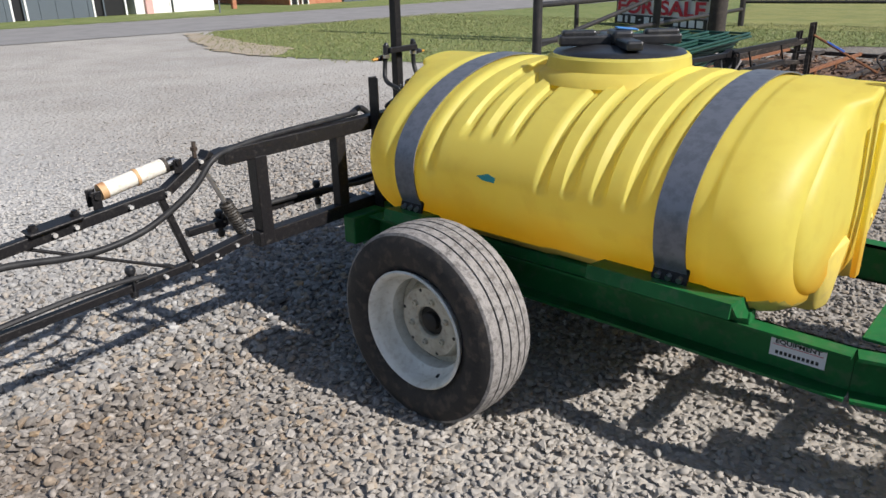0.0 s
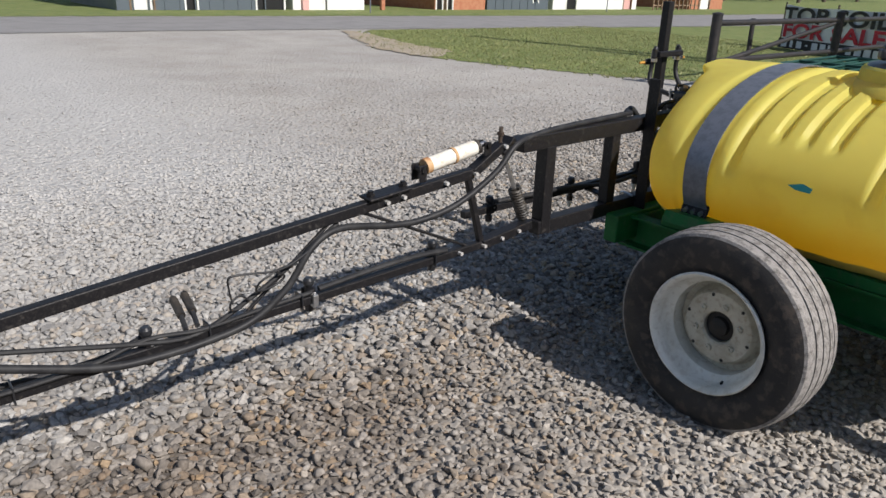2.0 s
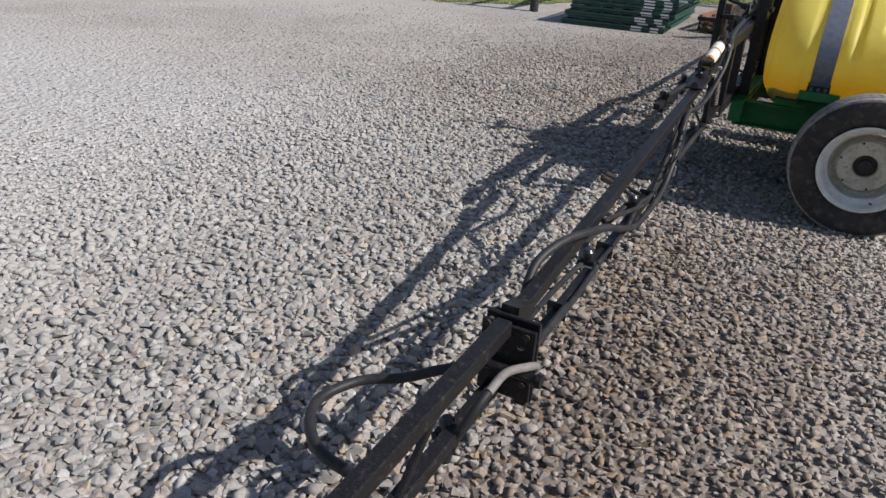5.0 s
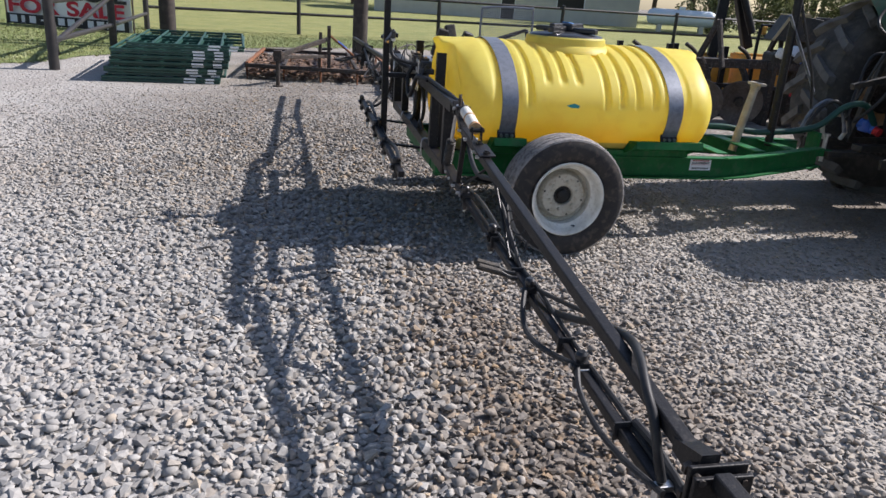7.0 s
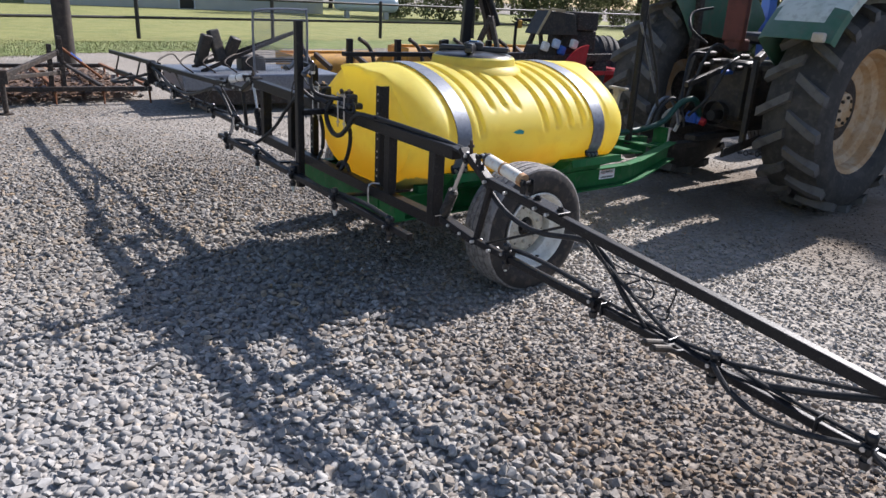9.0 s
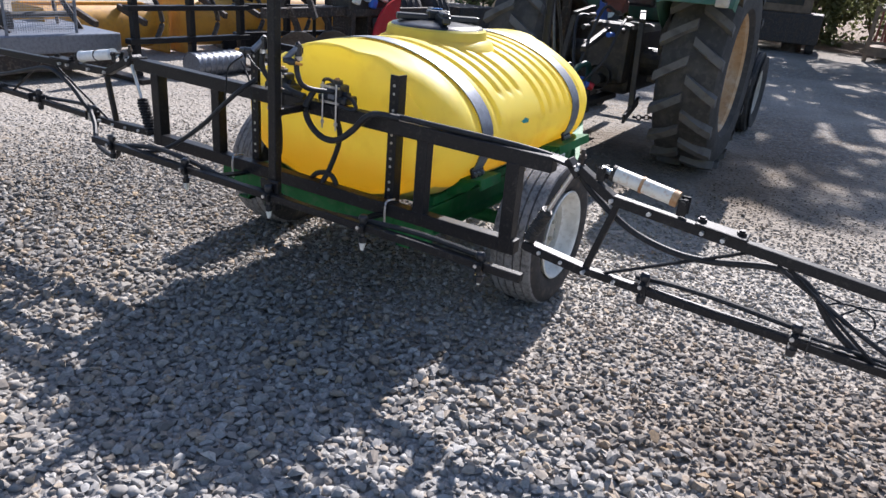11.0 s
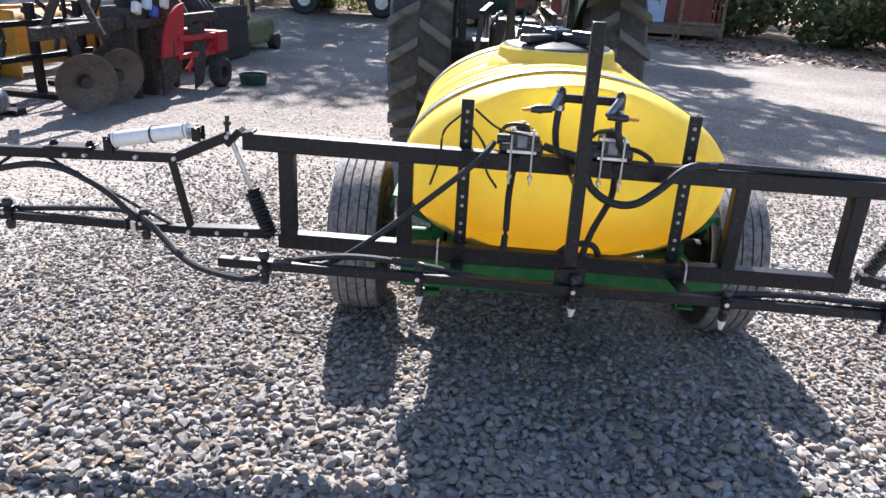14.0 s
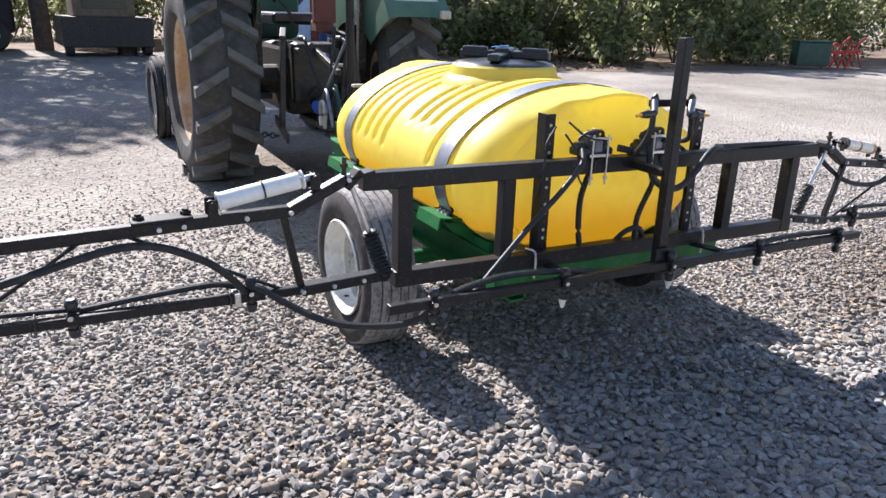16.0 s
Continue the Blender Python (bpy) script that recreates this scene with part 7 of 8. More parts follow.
for k in range(5):
    bm = B()
    x = -0.1 + 0.28 * k
    tube(bm, [(x, 0.1, 0.50), (x - 0.12, 0.25, 0.62), (x + 0.1, 0.5, 0.70), (x + 0.25, 0.8, 0.58)], 0.011, 6)
    part("bent_rod", bm, M_BROWNSTEEL, cutter, smooth=True)


def toolbar(at, rz, label):
    r = thing("implement_stand", at, label, "rack", rz=rz)
    for x in (0.0, 0.75, 1.5):
        bm = B()
        beam(bm, (x, 0, 0), (x, 0.02, 0.98), 0.09, 0.07, 0.006, (1, 0, 0))
        beam(bm, (x - 0.12, -0.35, 0.03), (x - 0.12, 0.4, 0.03), 0.16, 0.05, 0.006)
        part("upright", bm, M_BLACKP, r)
    for z in (0.42, 0.78):
        bm = B()
        beam(bm, (-0.1, 0, z), (1.6, 0, z), 0.12, 0.06, 0.006)
        part("shelf_bar", bm, M_BLACKP, r)
    for x in (0.3, 1.1):
        bm = B()
        tube(bm, [(x, 0.05, 0.42), (x + 0.12, 0.1, 0.62), (x + 0.05, 0.12, 0.86), (x - 0.12, 0.1, 0.98)], 0.03, 8)
        part("curved_shank", bm, M_BROWNSTEEL, r, smooth=True)
    return r


toolbar((2.25, 5.25, 0), -4, "black steel implement stand with curved shanks")
toolbar((3.95, 5.35, 0), -10, "black steel implement stand beside orange blades")
roll = thing("wire_roll", (2.80, 5.0, 0.0), "roll of pale galvanised wire fencing on the gravel", "wire")
for k in range(9):
    bm = B()
    lathe(bm, [(0.145, -0.006), (0.152, 0.0), (0.145, 0.006)], (0.09 * k, 0, 0.152), 26, "X")
    part("hoop", bm, M_GALV, roll, smooth=True)
bm = B()
lathe(bm, [(0.0, 0.0), (0.138, 0.0), (0.138, 0.72), (0.0, 0.72)], (0, 0, 0.152), 26, "X", closed=False)
part("core", bm, M_GALV, roll, smooth=True)


def blade_box(at, rz, L, H, label):
    o = thing("grading_scraper", at, label, "blade", "row of orange scrapers", rz=rz)
    bm = B()
    n = 10
    rows = []
    for k in range(n + 1):
        a = radians(-70 + 130 * k / n)
        rows.append([bm.verts.new((x, 0.42 * H * (1 - math.cos(a)), 0.05 + H * 0.5 + 0.5 * H * math.sin(a))) for x in (0, L)])
    for a, b in zip(rows, rows[1:]):
        bm.faces.new((a[0], a[1], b[1], b[0]))
    bm.normal_update()
    bmesh.ops.solidify(bm, geom=bm.faces[:], thickness=0.02)
    part("mouldboard", bm, M_ORANGE, o, smooth=True)
    for x in (0, L):
        bm = B()
        box(bm, (x, 0.12, 0.02 + H / 2), (0.03, 0.75, H), bev=0.02)
        part("end_plate", bm, M_ORANGE, o)
    for x in (L * 0.3, L * 0.7):
        bm = B()
        beam(bm, (x, 0.1, H), (x, -0.5, H * 0.75), 0.06, 0.08, 0.008)
        part("arm", bm, M_BROWNSTEEL, o)
    bm = B()
    box(bm, (L / 2, 0.35, H * 0.98), (L, 0.10, 0.10), bev=0.01)
    part("back_beam", bm, M_ORANGE, o)
    return o


blade_box((2.1, 6.95, 0), -4, 1.7, 0.62, "weathered orange box blade resting on gravel")
blade_box((4.0, 6.65, 0), -6, 1.5, 0.75, "weathered yellow-orange box blade with dents")
blade_box((5.6, 6.2, 0), -14, 1.6, 0.80, "dusty orange box blade behind the ploughs")


def disc_plough(at, rz, label, n=3):
    o = thing("disc_plough", at, label, "plough", "row of ploughs", rz=rz)
    bm = B()
    beam(bm, (-0.2, 0.3, 0.78), (0.55 * n, -0.15, 0.82), 0.12, 0.12, 0.01)
    part("main_beam", bm, M_BROWNSTEEL, o)
    bm = B()
    for s in (-1, 1):
        beam(bm, (0.2, 0.28 * s + 0.1, 0.75), (0.25, 0.1, 1.35), 0.04, 0.08, 0.006)
    part("mast", bm, M_BROWNSTEEL, o)
    for k in range(n):
        x, y = 0.1 + 0.52 * k, 0.15 - 0.14 * k
        bm = B()
        tube(bm, [(x, y, 0.85), (x + 0.12, y - 0.06, 0.6), (x + 0.05, y - 0.10, 0.36)], 0.045, 8)
        part("shank", bm, M_BROWNSTEEL, o, smooth=True)
        bm = B()
        m = Matrix.Translation((x, y - 0.16, 0.31)) @ Euler((radians(10), 0, radians(-52 + 16 * k))).to_matrix().to_4x4()
        lathe(bm, [(0.0, 0.07), (0.12, 0.055), (0.22, 0.02), (0.30, -0.03), (0.295, -0.038), (0.21, 0.008), (0.11, 0.042), (0.0, 0.055)], (0, 0, 0), 36, "Y", closed=False)
        bmesh.ops.transform(bm, matrix=m, verts=bm.verts[:])
        d = part("disc", bm, M_DISC, o, "scoured brown steel disc", smooth=True)
        bm = B()
        lathe(bm, [(0.0, -0.03), (0.06, -0.03), (0.07, 0.03), (0.0, 0.09)], (0, 0, 0), 16, "Y", closed=False)
        bmesh.ops.transform(bm, matrix=m, verts=bm.verts[:])
        part("hub", bm, M_GREASE, d, smooth=True)
    return o


disc_plough((3.75, 4.25, 0), 8, "heavy brown disc plough with two round discs", 2)
disc_plough((4.75, 4.45, 0), -12, "rust-brown disc plough standing behind another", 2)
# mouldboard shares
share = thing("mouldboard_plough", (4.95, 3.95, 0), "rusty brown mouldboard plough with two upright shares", "plough", rz=-18)
for k in range(2):
    bm = B()
    n = 8
    rows = []
    for i in range(n + 1):
        u = i / n
        rows.append([bm.verts.new((0.55 * k + 0.10 * u + 0.16 * v, 0.14 * u * u - 0.12 * v * u, 0.02 + 0.72 * u + 0.06 * v)) for v in (0, 0.5, 1)])
    for a, b in zip(rows, rows[1:]):
        for j in range(2):
            bm.faces.new((a[j], a[j + 1], b[j + 1], b[j]))
    bm.normal_update()
    bmesh.ops.solidify(bm, geom=bm.faces[:], thickness=0.014)
    part("share", bm, M_BROWNSTEEL, share, smooth=True)
bm = B()
beam(bm, (-0.3, 0.2, 0.80), (1.1, 0.1, 0.86), 0.09, 0.10, 0.01)
part("beam", bm, M_BROWNSTEEL, share)

# red implement with gauge wheel
red = thing("red_tiller", (5.35, 3.85, 0), "bright red three-point tiller with gauge wheel", "tiller", rz=-10)
bm = B()
n = 14
ring = [bm.verts.new((0.0, 0.02, 0.45))] + [bm.verts.new((-0.52 * math.cos(radians(6 * k + 4)) + 0.10, 0.02, 0.40 + 0.62 * math.sin(radians(6 * k + 4)))) for k in range(n + 1)]
bm.faces.new(ring)
bm.normal_update()
bmesh.ops.solidify(bm, geom=bm.faces[:], thickness=0.03)
part("side_guard", bm, M_RED, red)
for z, y in ((0.62, 0.0), (0.42, 0.02), (0.62, 0.5)):
    bm = B()
    beam(bm, (-0.1, y, z), (0.72, y - 0.1, z + 0.02), 0.06, 0.06, 0.006)
    part("frame_rail", bm, M_RED, red)
bm = B()
box(bm, (0.68, 0.15, 0.56), (0.22, 0.62, 0.24), bev=0.015)
part("end_box", bm, M_RED, red)
bm = B()
beam(bm, (0.3, 0.0, 0.30), (0.62, -0.06, 0.55), 0.05, 0.05, 0.005)
beam(bm, (0.05, 0.0, 0.25), (0.35, 0.0, 0.45), 0.05, 0.05, 0.005)
part("brace", bm, M_RED, red)
bm = B()
lathe(bm, [(0.08, -0.06), (0.16, -0.075), (0.185, -0.05), (0.19, 0.0), (0.185, 0.05), (0.16, 0.075), (0.08, 0.06)], (0.62, -0.12, 0.185), 28, "Y")
part("gauge_wheel", bm, M_TYRE, red, smooth=True)


def loose_tyre(at, R, W, rz, label):
    o = thing("spare_tyre", at, label, "tyre", "spare tractor tyres", rz=rz)
    bm = B()
    lathe(bm, [(R * 0.5, -W * 0.35), (R * 0.62, -W * 0.5), (R * 0.85, -W * 0.52), (R * 0.96, -W * 0.42), (R, -W * 0.2), (R, W * 0.2), (R * 0.96, W * 0.42), (R * 0.85, W * 0.52), (R * 0.62, W * 0.5), (R * 0.5, W * 0.35), (R * 0.7, W * 0.3), (R * 0.9, 0.0), (R * 0.7, -W * 0.3)], (0, 0, R), 48, "Y")
    part("casing", bm, M_TYRE, o, smooth=True)
    for k in (-0.25, 0.0, 0.25):
        bm = B()
        lathe(bm, [(R + 0.001, W * k - 0.012), (R + 0.012, W * k - 0.008), (R + 0.012, W * k + 0.008), (R + 0.001, W * k + 0.012)], (0, 0, R), 48, "Y")
        part("tread_rib", bm, M_TYRE, o, smooth=True)
    return o


loose_tyre((6.75, 4.75, 0), 0.55, 0.40, 62, "large black tractor tyre leaning among implements")
loose_tyre((7.25, 4.55, 0), 0.55, 0.34, 66, "large black tractor tyre standing behind the red tiller")
# engine unit with a tan hood among the implements
pump = thing("engine_unit", (4.85, 4.35, 0), "dark engine unit with tan-edged hood and white covers", "engine", rz=-14)
for x in (0.0, 0.28):
    bm = B()
    box(bm, (x, 0, 0.40), (0.07, 0.42, 0.80), bev=0.006)
    part("stand", bm, M_BROWNSTEEL, pump)
bm = B()
box(bm, (0.27, 0, 0.86), (0.66, 0.40, 0.24), bev=0.03)
part("engine", bm, M_GREASE, pump)
bm = B()
for x, z in ((-0.10, 1.14), (0.08, 1.47), (0.50, 1.44), (0.58, 1.14)):
    for y in (-0.20, 0.20):
        bm.verts.new((x, y, z))
bmesh.ops.convex_hull(bm, input=bm.verts[:])
bmesh.ops.bevel(bm, geom=bm.edges[:], offset=0.012, segments=2, affect="EDGES", profile=0.5)
hood = part("hood", bm, M_GREASE, pump, "dark dusty engine hood")
bm = B()
for a, b in (((-0.115, -0.215, 1.14), (0.075, -0.215, 1.49)), ((0.075, -0.215, 1.49), (0.32, -0.215, 1.475))):
    beam(bm, a, b, 0.022, 0.035, 0.004)
box(bm, (0.20, 0.0, 1.478), (0.24, 0.40, 0.018), bev=0.005)
part("edge_trim", bm, M_TANFADE, hood, "faded tan edge of the hood")
bm = B()
box(bm, (0.78, 0.10, 1.34), (0.36, 0.46, 0.26), bev=0.02)
box(bm, (0.70, 0.16, 0.96), (0.60, 0.44, 0.50), bev=0.03)
part("tool_box", bm, M_BROWNSTEEL, pump, "dark rusty steel box")
for x in (0.50, 0.92):
    bm = B()
    box(bm, (x, 0.14, 0.37), (0.06, 0.36, 0.74), bev=0.006)
    part("stand", bm, M_BROWNSTEEL, pump)
for x, z, mt in ((0.02, 0.98, M_WHITEP), (0.20, 1.02, M_PALEBLUE), (0.30, 0.93, M_BLUE), (0.50, 1.02, M_WHITEP)):
    bm = B()
    box(bm, (x, -0.24, z), (0.12, 0.08, 0.13), Euler((0, 0.3, 0.2)).to_matrix(), 0.025)
    part("cover", bm, mt, pump)
bm = B()
tube(bm, [(0.05, 0.75, 0.3), (0.05, 0.75, 1.20), (0.12, 0.75, 1.30), (0.42, 0.75, 1.30), (0.50, 0.75, 1.20), (0.50, 0.75, 0.3)], 0.025, 8)
part("guard_hoop", bm, M_BLACKP, pump, smooth=True)
bm = B()
box(bm, (0.10, 0.74, 1.24), (0.06, 0.10, 0.12), bev=0.02)
part("lamp_cover", bm, M_ORANGE, pump, "yellow lamp cover")
crate = thing("steel_crate", (8.6, 4.35, 0), "dark grey steel crate beside parked mower", "crate", rz=-8)
bm = B()
box(bm, (0, 0.4, 0.42), (1.1, 0.9, 0.80), bev=0.015)
part("box", bm, M_BROWNSTEEL, crate)
for z in (0.2, 0.62):
    bm = B()
    box(bm, (0, -0.06, z), (1.14, 0.03, 0.06), bev=0.005)
    part("rib", bm, M_BROWNSTEEL, crate)
flail = thing("flail_mower", (9.75, 4.15, 0), "dirty olive mower with worn yellow lift arm", "mower", rz=-6)
bm = B()
box(bm, (0.2, 0.5, 0.32), (1.3, 0.8, 0.42), bev=0.08)
part("housing", bm, M_OLIVE, flail)
bm = B()
beam(bm, (-0.2, 0.5, 0.5), (0.3, 0.45, 1.25), 0.07, 0.07, 0.006)
beam(bm, (0.3, 0.45, 1.25), (0.35, 0.4, 0.5), 0.07, 0.07, 0.006)
part("lift_arm", bm, M_TANRIM, flail)
bm = B()
rod(bm, (0.7, 0.0, 0.14), (0.7, 0.16, 0.14), 0.14, 20)
part("roller", bm, M_TYRE, flail, smooth=True)
tub = thing("feed_tub", (6.25, 3.3, 0), "low dark green rubber feed tub on gravel", "tub")
bm = B()
lathe(bm, [(0.0, 0.02), (0.15, 0.02), (0.17, 0.14), (0.185, 0.14), (0.165, 0.0), (0.0, 0.0)], (0, 0, 0), 28, "Z", closed=False)
part("shell", bm, M_PANEL, tub, smooth=True)
# log-splitter post with ram seen over the tank
post = thing("backhoe_boom", (5.36, 6.74, 0), "black upright backhoe boom with hydraulic ram", "backhoe", rz=-25)
bm = B()
beam(bm, (0, 0, 0), (0.1, 0, 2.3), 0.22, 0.16, 0.02, (1, 0, 0))
part("boom", bm, M_BLACKP, post)
bm = B()
rod(bm, (0.60, -0.05, 1.15), (0.30, -0.05, 1.85), 0.06, 16)
part("ram", bm, M_BLACKP, post, smooth=True)
bm = B()
rod(bm, (0.30, -0.05, 1.85), (0.08, -0.05, 2.36), 0.03, 12)
part("ram_rod", bm, M_STEEL, post, smooth=True)
bm = B()
beam(bm, (0.1, 0, 2.3), (0.6, 0.2, 0.9), 0.14, 0.16, 0.02)
box(bm, (0.0, 0, 0.15), (0.9, 0.6, 0.3), bev=0.03)
part("dipper", bm, M_BLACKP, post)

# ---- trees, hedge and the far end of the yard ----
def leaf_mesh(name, blobs, per, size, seed, material, parent):
    """Leaves strewn through lumpy shells, denser outside."""
    rng = np.random.default_rng(seed)
    V = []
    for (cx, cy, cz), (rx, ry, rz) in blobs:
        d = rng.normal(0, 1, (per, 3))
        d /= np.linalg.norm(d, axis=1)[:, None]
        r = rng.uniform(0.45, 1.08, per) ** 0.6
        c = np.array([cx, cy, cz]) + d * r[:, None] * np.array([rx, ry, rz])
        u = rng.normal(0, 1, (per, 3))
        u /= np.linalg.norm(u, axis=1)[:, None]
        w = np.cross(u, rng.normal(0, 1, (per, 3)))
        w /= np.linalg.norm(w, axis=1)[:, None]
        s = (size * rng.uniform(0.5, 1.4, per))[:, None]
        V.append(np.stack([c - u * s, c + w * s * 0.55, c + u * s, c - w * s * 0.55], 1).reshape(-1, 3))
    V = np.concatenate(V)
    V[:, 2] = np.maximum(V[:, 2], 0.02)
    n = len(V) // 4
    me = bpy.data.meshes.new(name)
    me.vertices.add(n * 4)
    me.vertices.foreach_set("co", V.reshape(-1))
    me.loops.add(n * 4)
    me.loops.foreach_set("vertex_index", np.arange(n * 4, dtype=np.int32))
    me.polygons.add(n)
    me.polygons.foreach_set("loop_start", np.arange(n, dtype=np.int32) * 4)
    me.update(calc_edges=True)
    me.materials.append(material)
    ob = new(name, me)
    ob.parent = parent
    return ob


def tree(x, y, h, r, seed):
    rg = random.Random(seed)
    t = thing("tree", (x, y, 0), "leafy yard tree with dark bark and loose crown", "tree", "trees at the yard's end")
    bm = B()
    tube(bm, [(0, 0, -0.1), (0.05, 0.02, h * 0.2), (rg.uniform(-0.2, 0.2), rg.uniform(-0.2, 0.2), h * 0.45), (rg.uniform(-0.3, 0.3), rg.uniform(-0.3, 0.3), h * 0.8)], 0.15 + h * 0.008, 10)
    blobs = []
    for k in range(7):
        a = k * 0.9 + rg.uniform(0, 0.6)
        l = r * rg.uniform(0.45, 0.85)
        z0, z1 = h * rg.uniform(0.28, 0.5), h * rg.uniform(0.5, 0.92)
        e = (l * math.cos(a), l * math.sin(a), z1)
        tube(bm, [(0, 0, z0), (e[0] * 0.5, e[1] * 0.5, (z0 + z1) / 2 + 0.2), e], 0.05, 6, 4)
        blobs.append((e, (r * rg.uniform(0.3, 0.5), r * rg.uniform(0.3, 0.5), r * rg.uniform(0.22, 0.4))))
    part("trunk", bm, M_BARK, t, smooth=True)
    leaf_mesh("crown", blobs, (1300 if h > 13.5 else 700) if abs(x) < 40 and y < 60 else 260, 0.17 if abs(x) < 40 and y < 60 else 0.26, seed, M_LEAF, t)
    return t


for i, (x, y, h, r) in enumerate(((20.1, 7.6, 11.1, 3.6), (21.2, 2.2, 11.9, 4.6), (19.1, 0.2, 13.1, 2.9), (25.3, -5.1, 9.2, 3.9), (24.1, 5.9, 13.2, 5.2), (21.5, 11.5, 11, 4.2), (34.0, -12.0, 9.5, 4.2), (33.0, -17.0, 9.0, 4.0), (34.0, -22.5, 9.5, 4.4), (31.0, 9.5, 13, 5.0), (32.0, -4.1, 14.1, 5.1), (26, 16, 11, 4.4), (31.5, -28, 9, 4.2), (34, -34, 10, 5))):
    tree(x, y, h, r, 40 + i)


def bush(x, y, r, h, seed):
    rg = random.Random(seed)
    t = thing("bush", (x, y, 0), "dense dusty green roadside bush with ragged outline", "bush", "hedge along the yard")
    for k in range(5):
        bm = B()
        a = rg.uniform(0, 6.28)
        tube(bm, [(0, 0, -0.05), (0.3 * r * math.cos(a), 0.3 * r * math.sin(a), h * 0.4), (0.6 * r * math.cos(a), 0.6 * r * math.sin(a), h * 0.8)], 0.025, 6, 4)
        part("stem", bm, M_BARK, t, smooth=True)
    blobs = []
    for k in range(13):
        a, q = rg.uniform(0, 6.28), rg.uniform(0.15, 0.85) * r
        z = rg.uniform(0.10, 0.88) * h
        s = r * rg.uniform(0.28, 0.48)
        blobs.append(((q * math.cos(a), q * math.sin(a), z), (s, s, min(s, h * 0.35))))
    leaf_mesh("foliage", blobs, 330, 0.10, seed, M_LEAF2, t)
    return t


for i, (x, y, r, h) in enumerate(((18.2, -10.2, 1.5, 2.2), (16.6, -11.6, 1.7, 2.6), (15.0, -13.0, 1.8, 2.9), (14.4, -15.4, 1.8, 3.4), (14.2, -17.8, 1.8, 3.4), (14.9, -20.2, 1.9, 3.6), (15.4, -23.0, 2.0, 3.6), (16.0, -26.5, 2.2, 3.8), (17.8, -13.5, 2.0, 4.2), (17.0, -17.0, 2.2, 4.4), (18.5, -21.5, 2.4, 4.6), (20.5, -7.8, 1.4, 2.0), (24, 0.5, 1.8, 2.2), (23.5, 6.0, 1.9, 2.4), (27, -5.5, 2.0, 2.5), (22, 10.5, 2.0, 2.6), (29, -1.5, 2.4, 3.6), (28.5, 3.2, 2.6, 3.8), (29, 8.0, 2.6, 3.8), (28, 12.5, 2.6, 3.6), (30, -10, 2.6, 3.8), (29, -15, 2.6, 3.8), (15.5, -30.5, 2.6, 4.0), (19.5, -25.5, 2.8, 4.6), (21.5, -17.0, 2.6, 4.4), (20.5, -12.5, 2.2, 3.8))):
    bush(x, y, r, h, 80 + i)

# cabin with a railed wooden porch
cabin = thing("porch_cabin", (18.0, -6.6, 0), "small wooden cabin with red-brown railed porch", "cabin", rz=-8)
for y0, y1 in ((0.2, 1.55), (2.75, 5.0)):
    bm = B()
    box(bm, (1.8, (y0 + y1) / 2, 1.4), (0.12, y1 - y0, 2.4))
    part("wall", bm, M_REDWOOD, cabin)
bm = B()
box(bm, (1.8, 2.15, 2.5), (0.12, 1.2, 0.25))
part("lintel", bm, M_REDWOOD, cabin)
bm = B()
box(bm, (3.6, 2.6, 1.4), (3.4, 4.8, 2.39))
part("inner_room", bm, M_REDWOOD, cabin)
bm = B()
box(bm, (1.79, 2.15, 1.36), (0.05, 1.18, 2.0), bev=0.01)
dr = part("door", bm, M_PALEBLUE, cabin)
bm = B()
rod(bm, (1.72, 1.68, 1.3), (1.76, 1.68, 1.3), 0.035, 12)
part("door_knob", bm, M_STEEL, dr)
bm = B()
for s in (0, 1):
    beam(bm, (1.2, 2.6, 3.6), (5.6, 2.6, 2.6) if s else (1.2, 2.6, 3.59), 5.6, 0.08)
part("roof", bm, M_ROOF, cabin)
for k in range(12):
    bm = B()
    box(bm, (0.07 + 0.145 * k, 2.6, 0.36), (0.135, 5.0, 0.035))
    part("porch_board", bm, M_WOOD, cabin)
bm = B()
box(bm, (0.0, 2.6, 0.25), (0.045, 5.0, 0.19))
part("porch_skirt", bm, M_WOOD, cabin)
for y in (0.15, 1.3, 2.9, 4.0, 5.05):
    bm = B()
    box(bm, (0.04, y, 0.68), (0.09, 0.09, 1.36))
    part("porch_post", bm, M_WOOD, cabin)
for y0, y1 in ((0.15, 1.3), (2.9, 4.0), (4.0, 5.05)):
    for z in (0.48, 1.28):
        bm = B()
        box(bm, (0.04, (y0 + y1) / 2, z), (0.05, y1 - y0 - 0.09, 0.07))
        part("rail", bm, M_WOOD, cabin)
    k = int((y1 - y0) / 0.125)
    for i in range(1, k):
        bm = B()
        box(bm, (0.04, y0 + (y1 - y0) * i / k, 0.88), (0.035, 0.045, 0.74))
        part("baluster", bm, M_REDWOOD, cabin)
for k, z in enumerate((0.20, 0.06)):
    bm = B()
    box(bm, (-0.2 - 0.28 * k, 2.1, z), (0.28, 1.5, 0.05))
    part("step", bm, M_WOOD, cabin)
    for y in (1.45, 2.75):
        bm = B()
        box(bm, (-0.2 - 0.28 * k, y, z / 2 - 0.012), (0.2, 0.06, max(0.03, z - 0.03)))
        part("step_support", bm, M_WOOD, cabin)
jug = thing("plastic_jug", (17.2, -2.35, 0), "white and blue plastic jug beside the porch", "jug")
bm = B()
lathe(bm, [(0.0, 0.0), (0.15, 0.0), (0.16, 0.05), (0.16, 0.30), (0.10, 0.38), (0.05, 0.40), (0.05, 0.45), (0.0, 0.45)], (0, 0, 0), 24, "Z", closed=False)
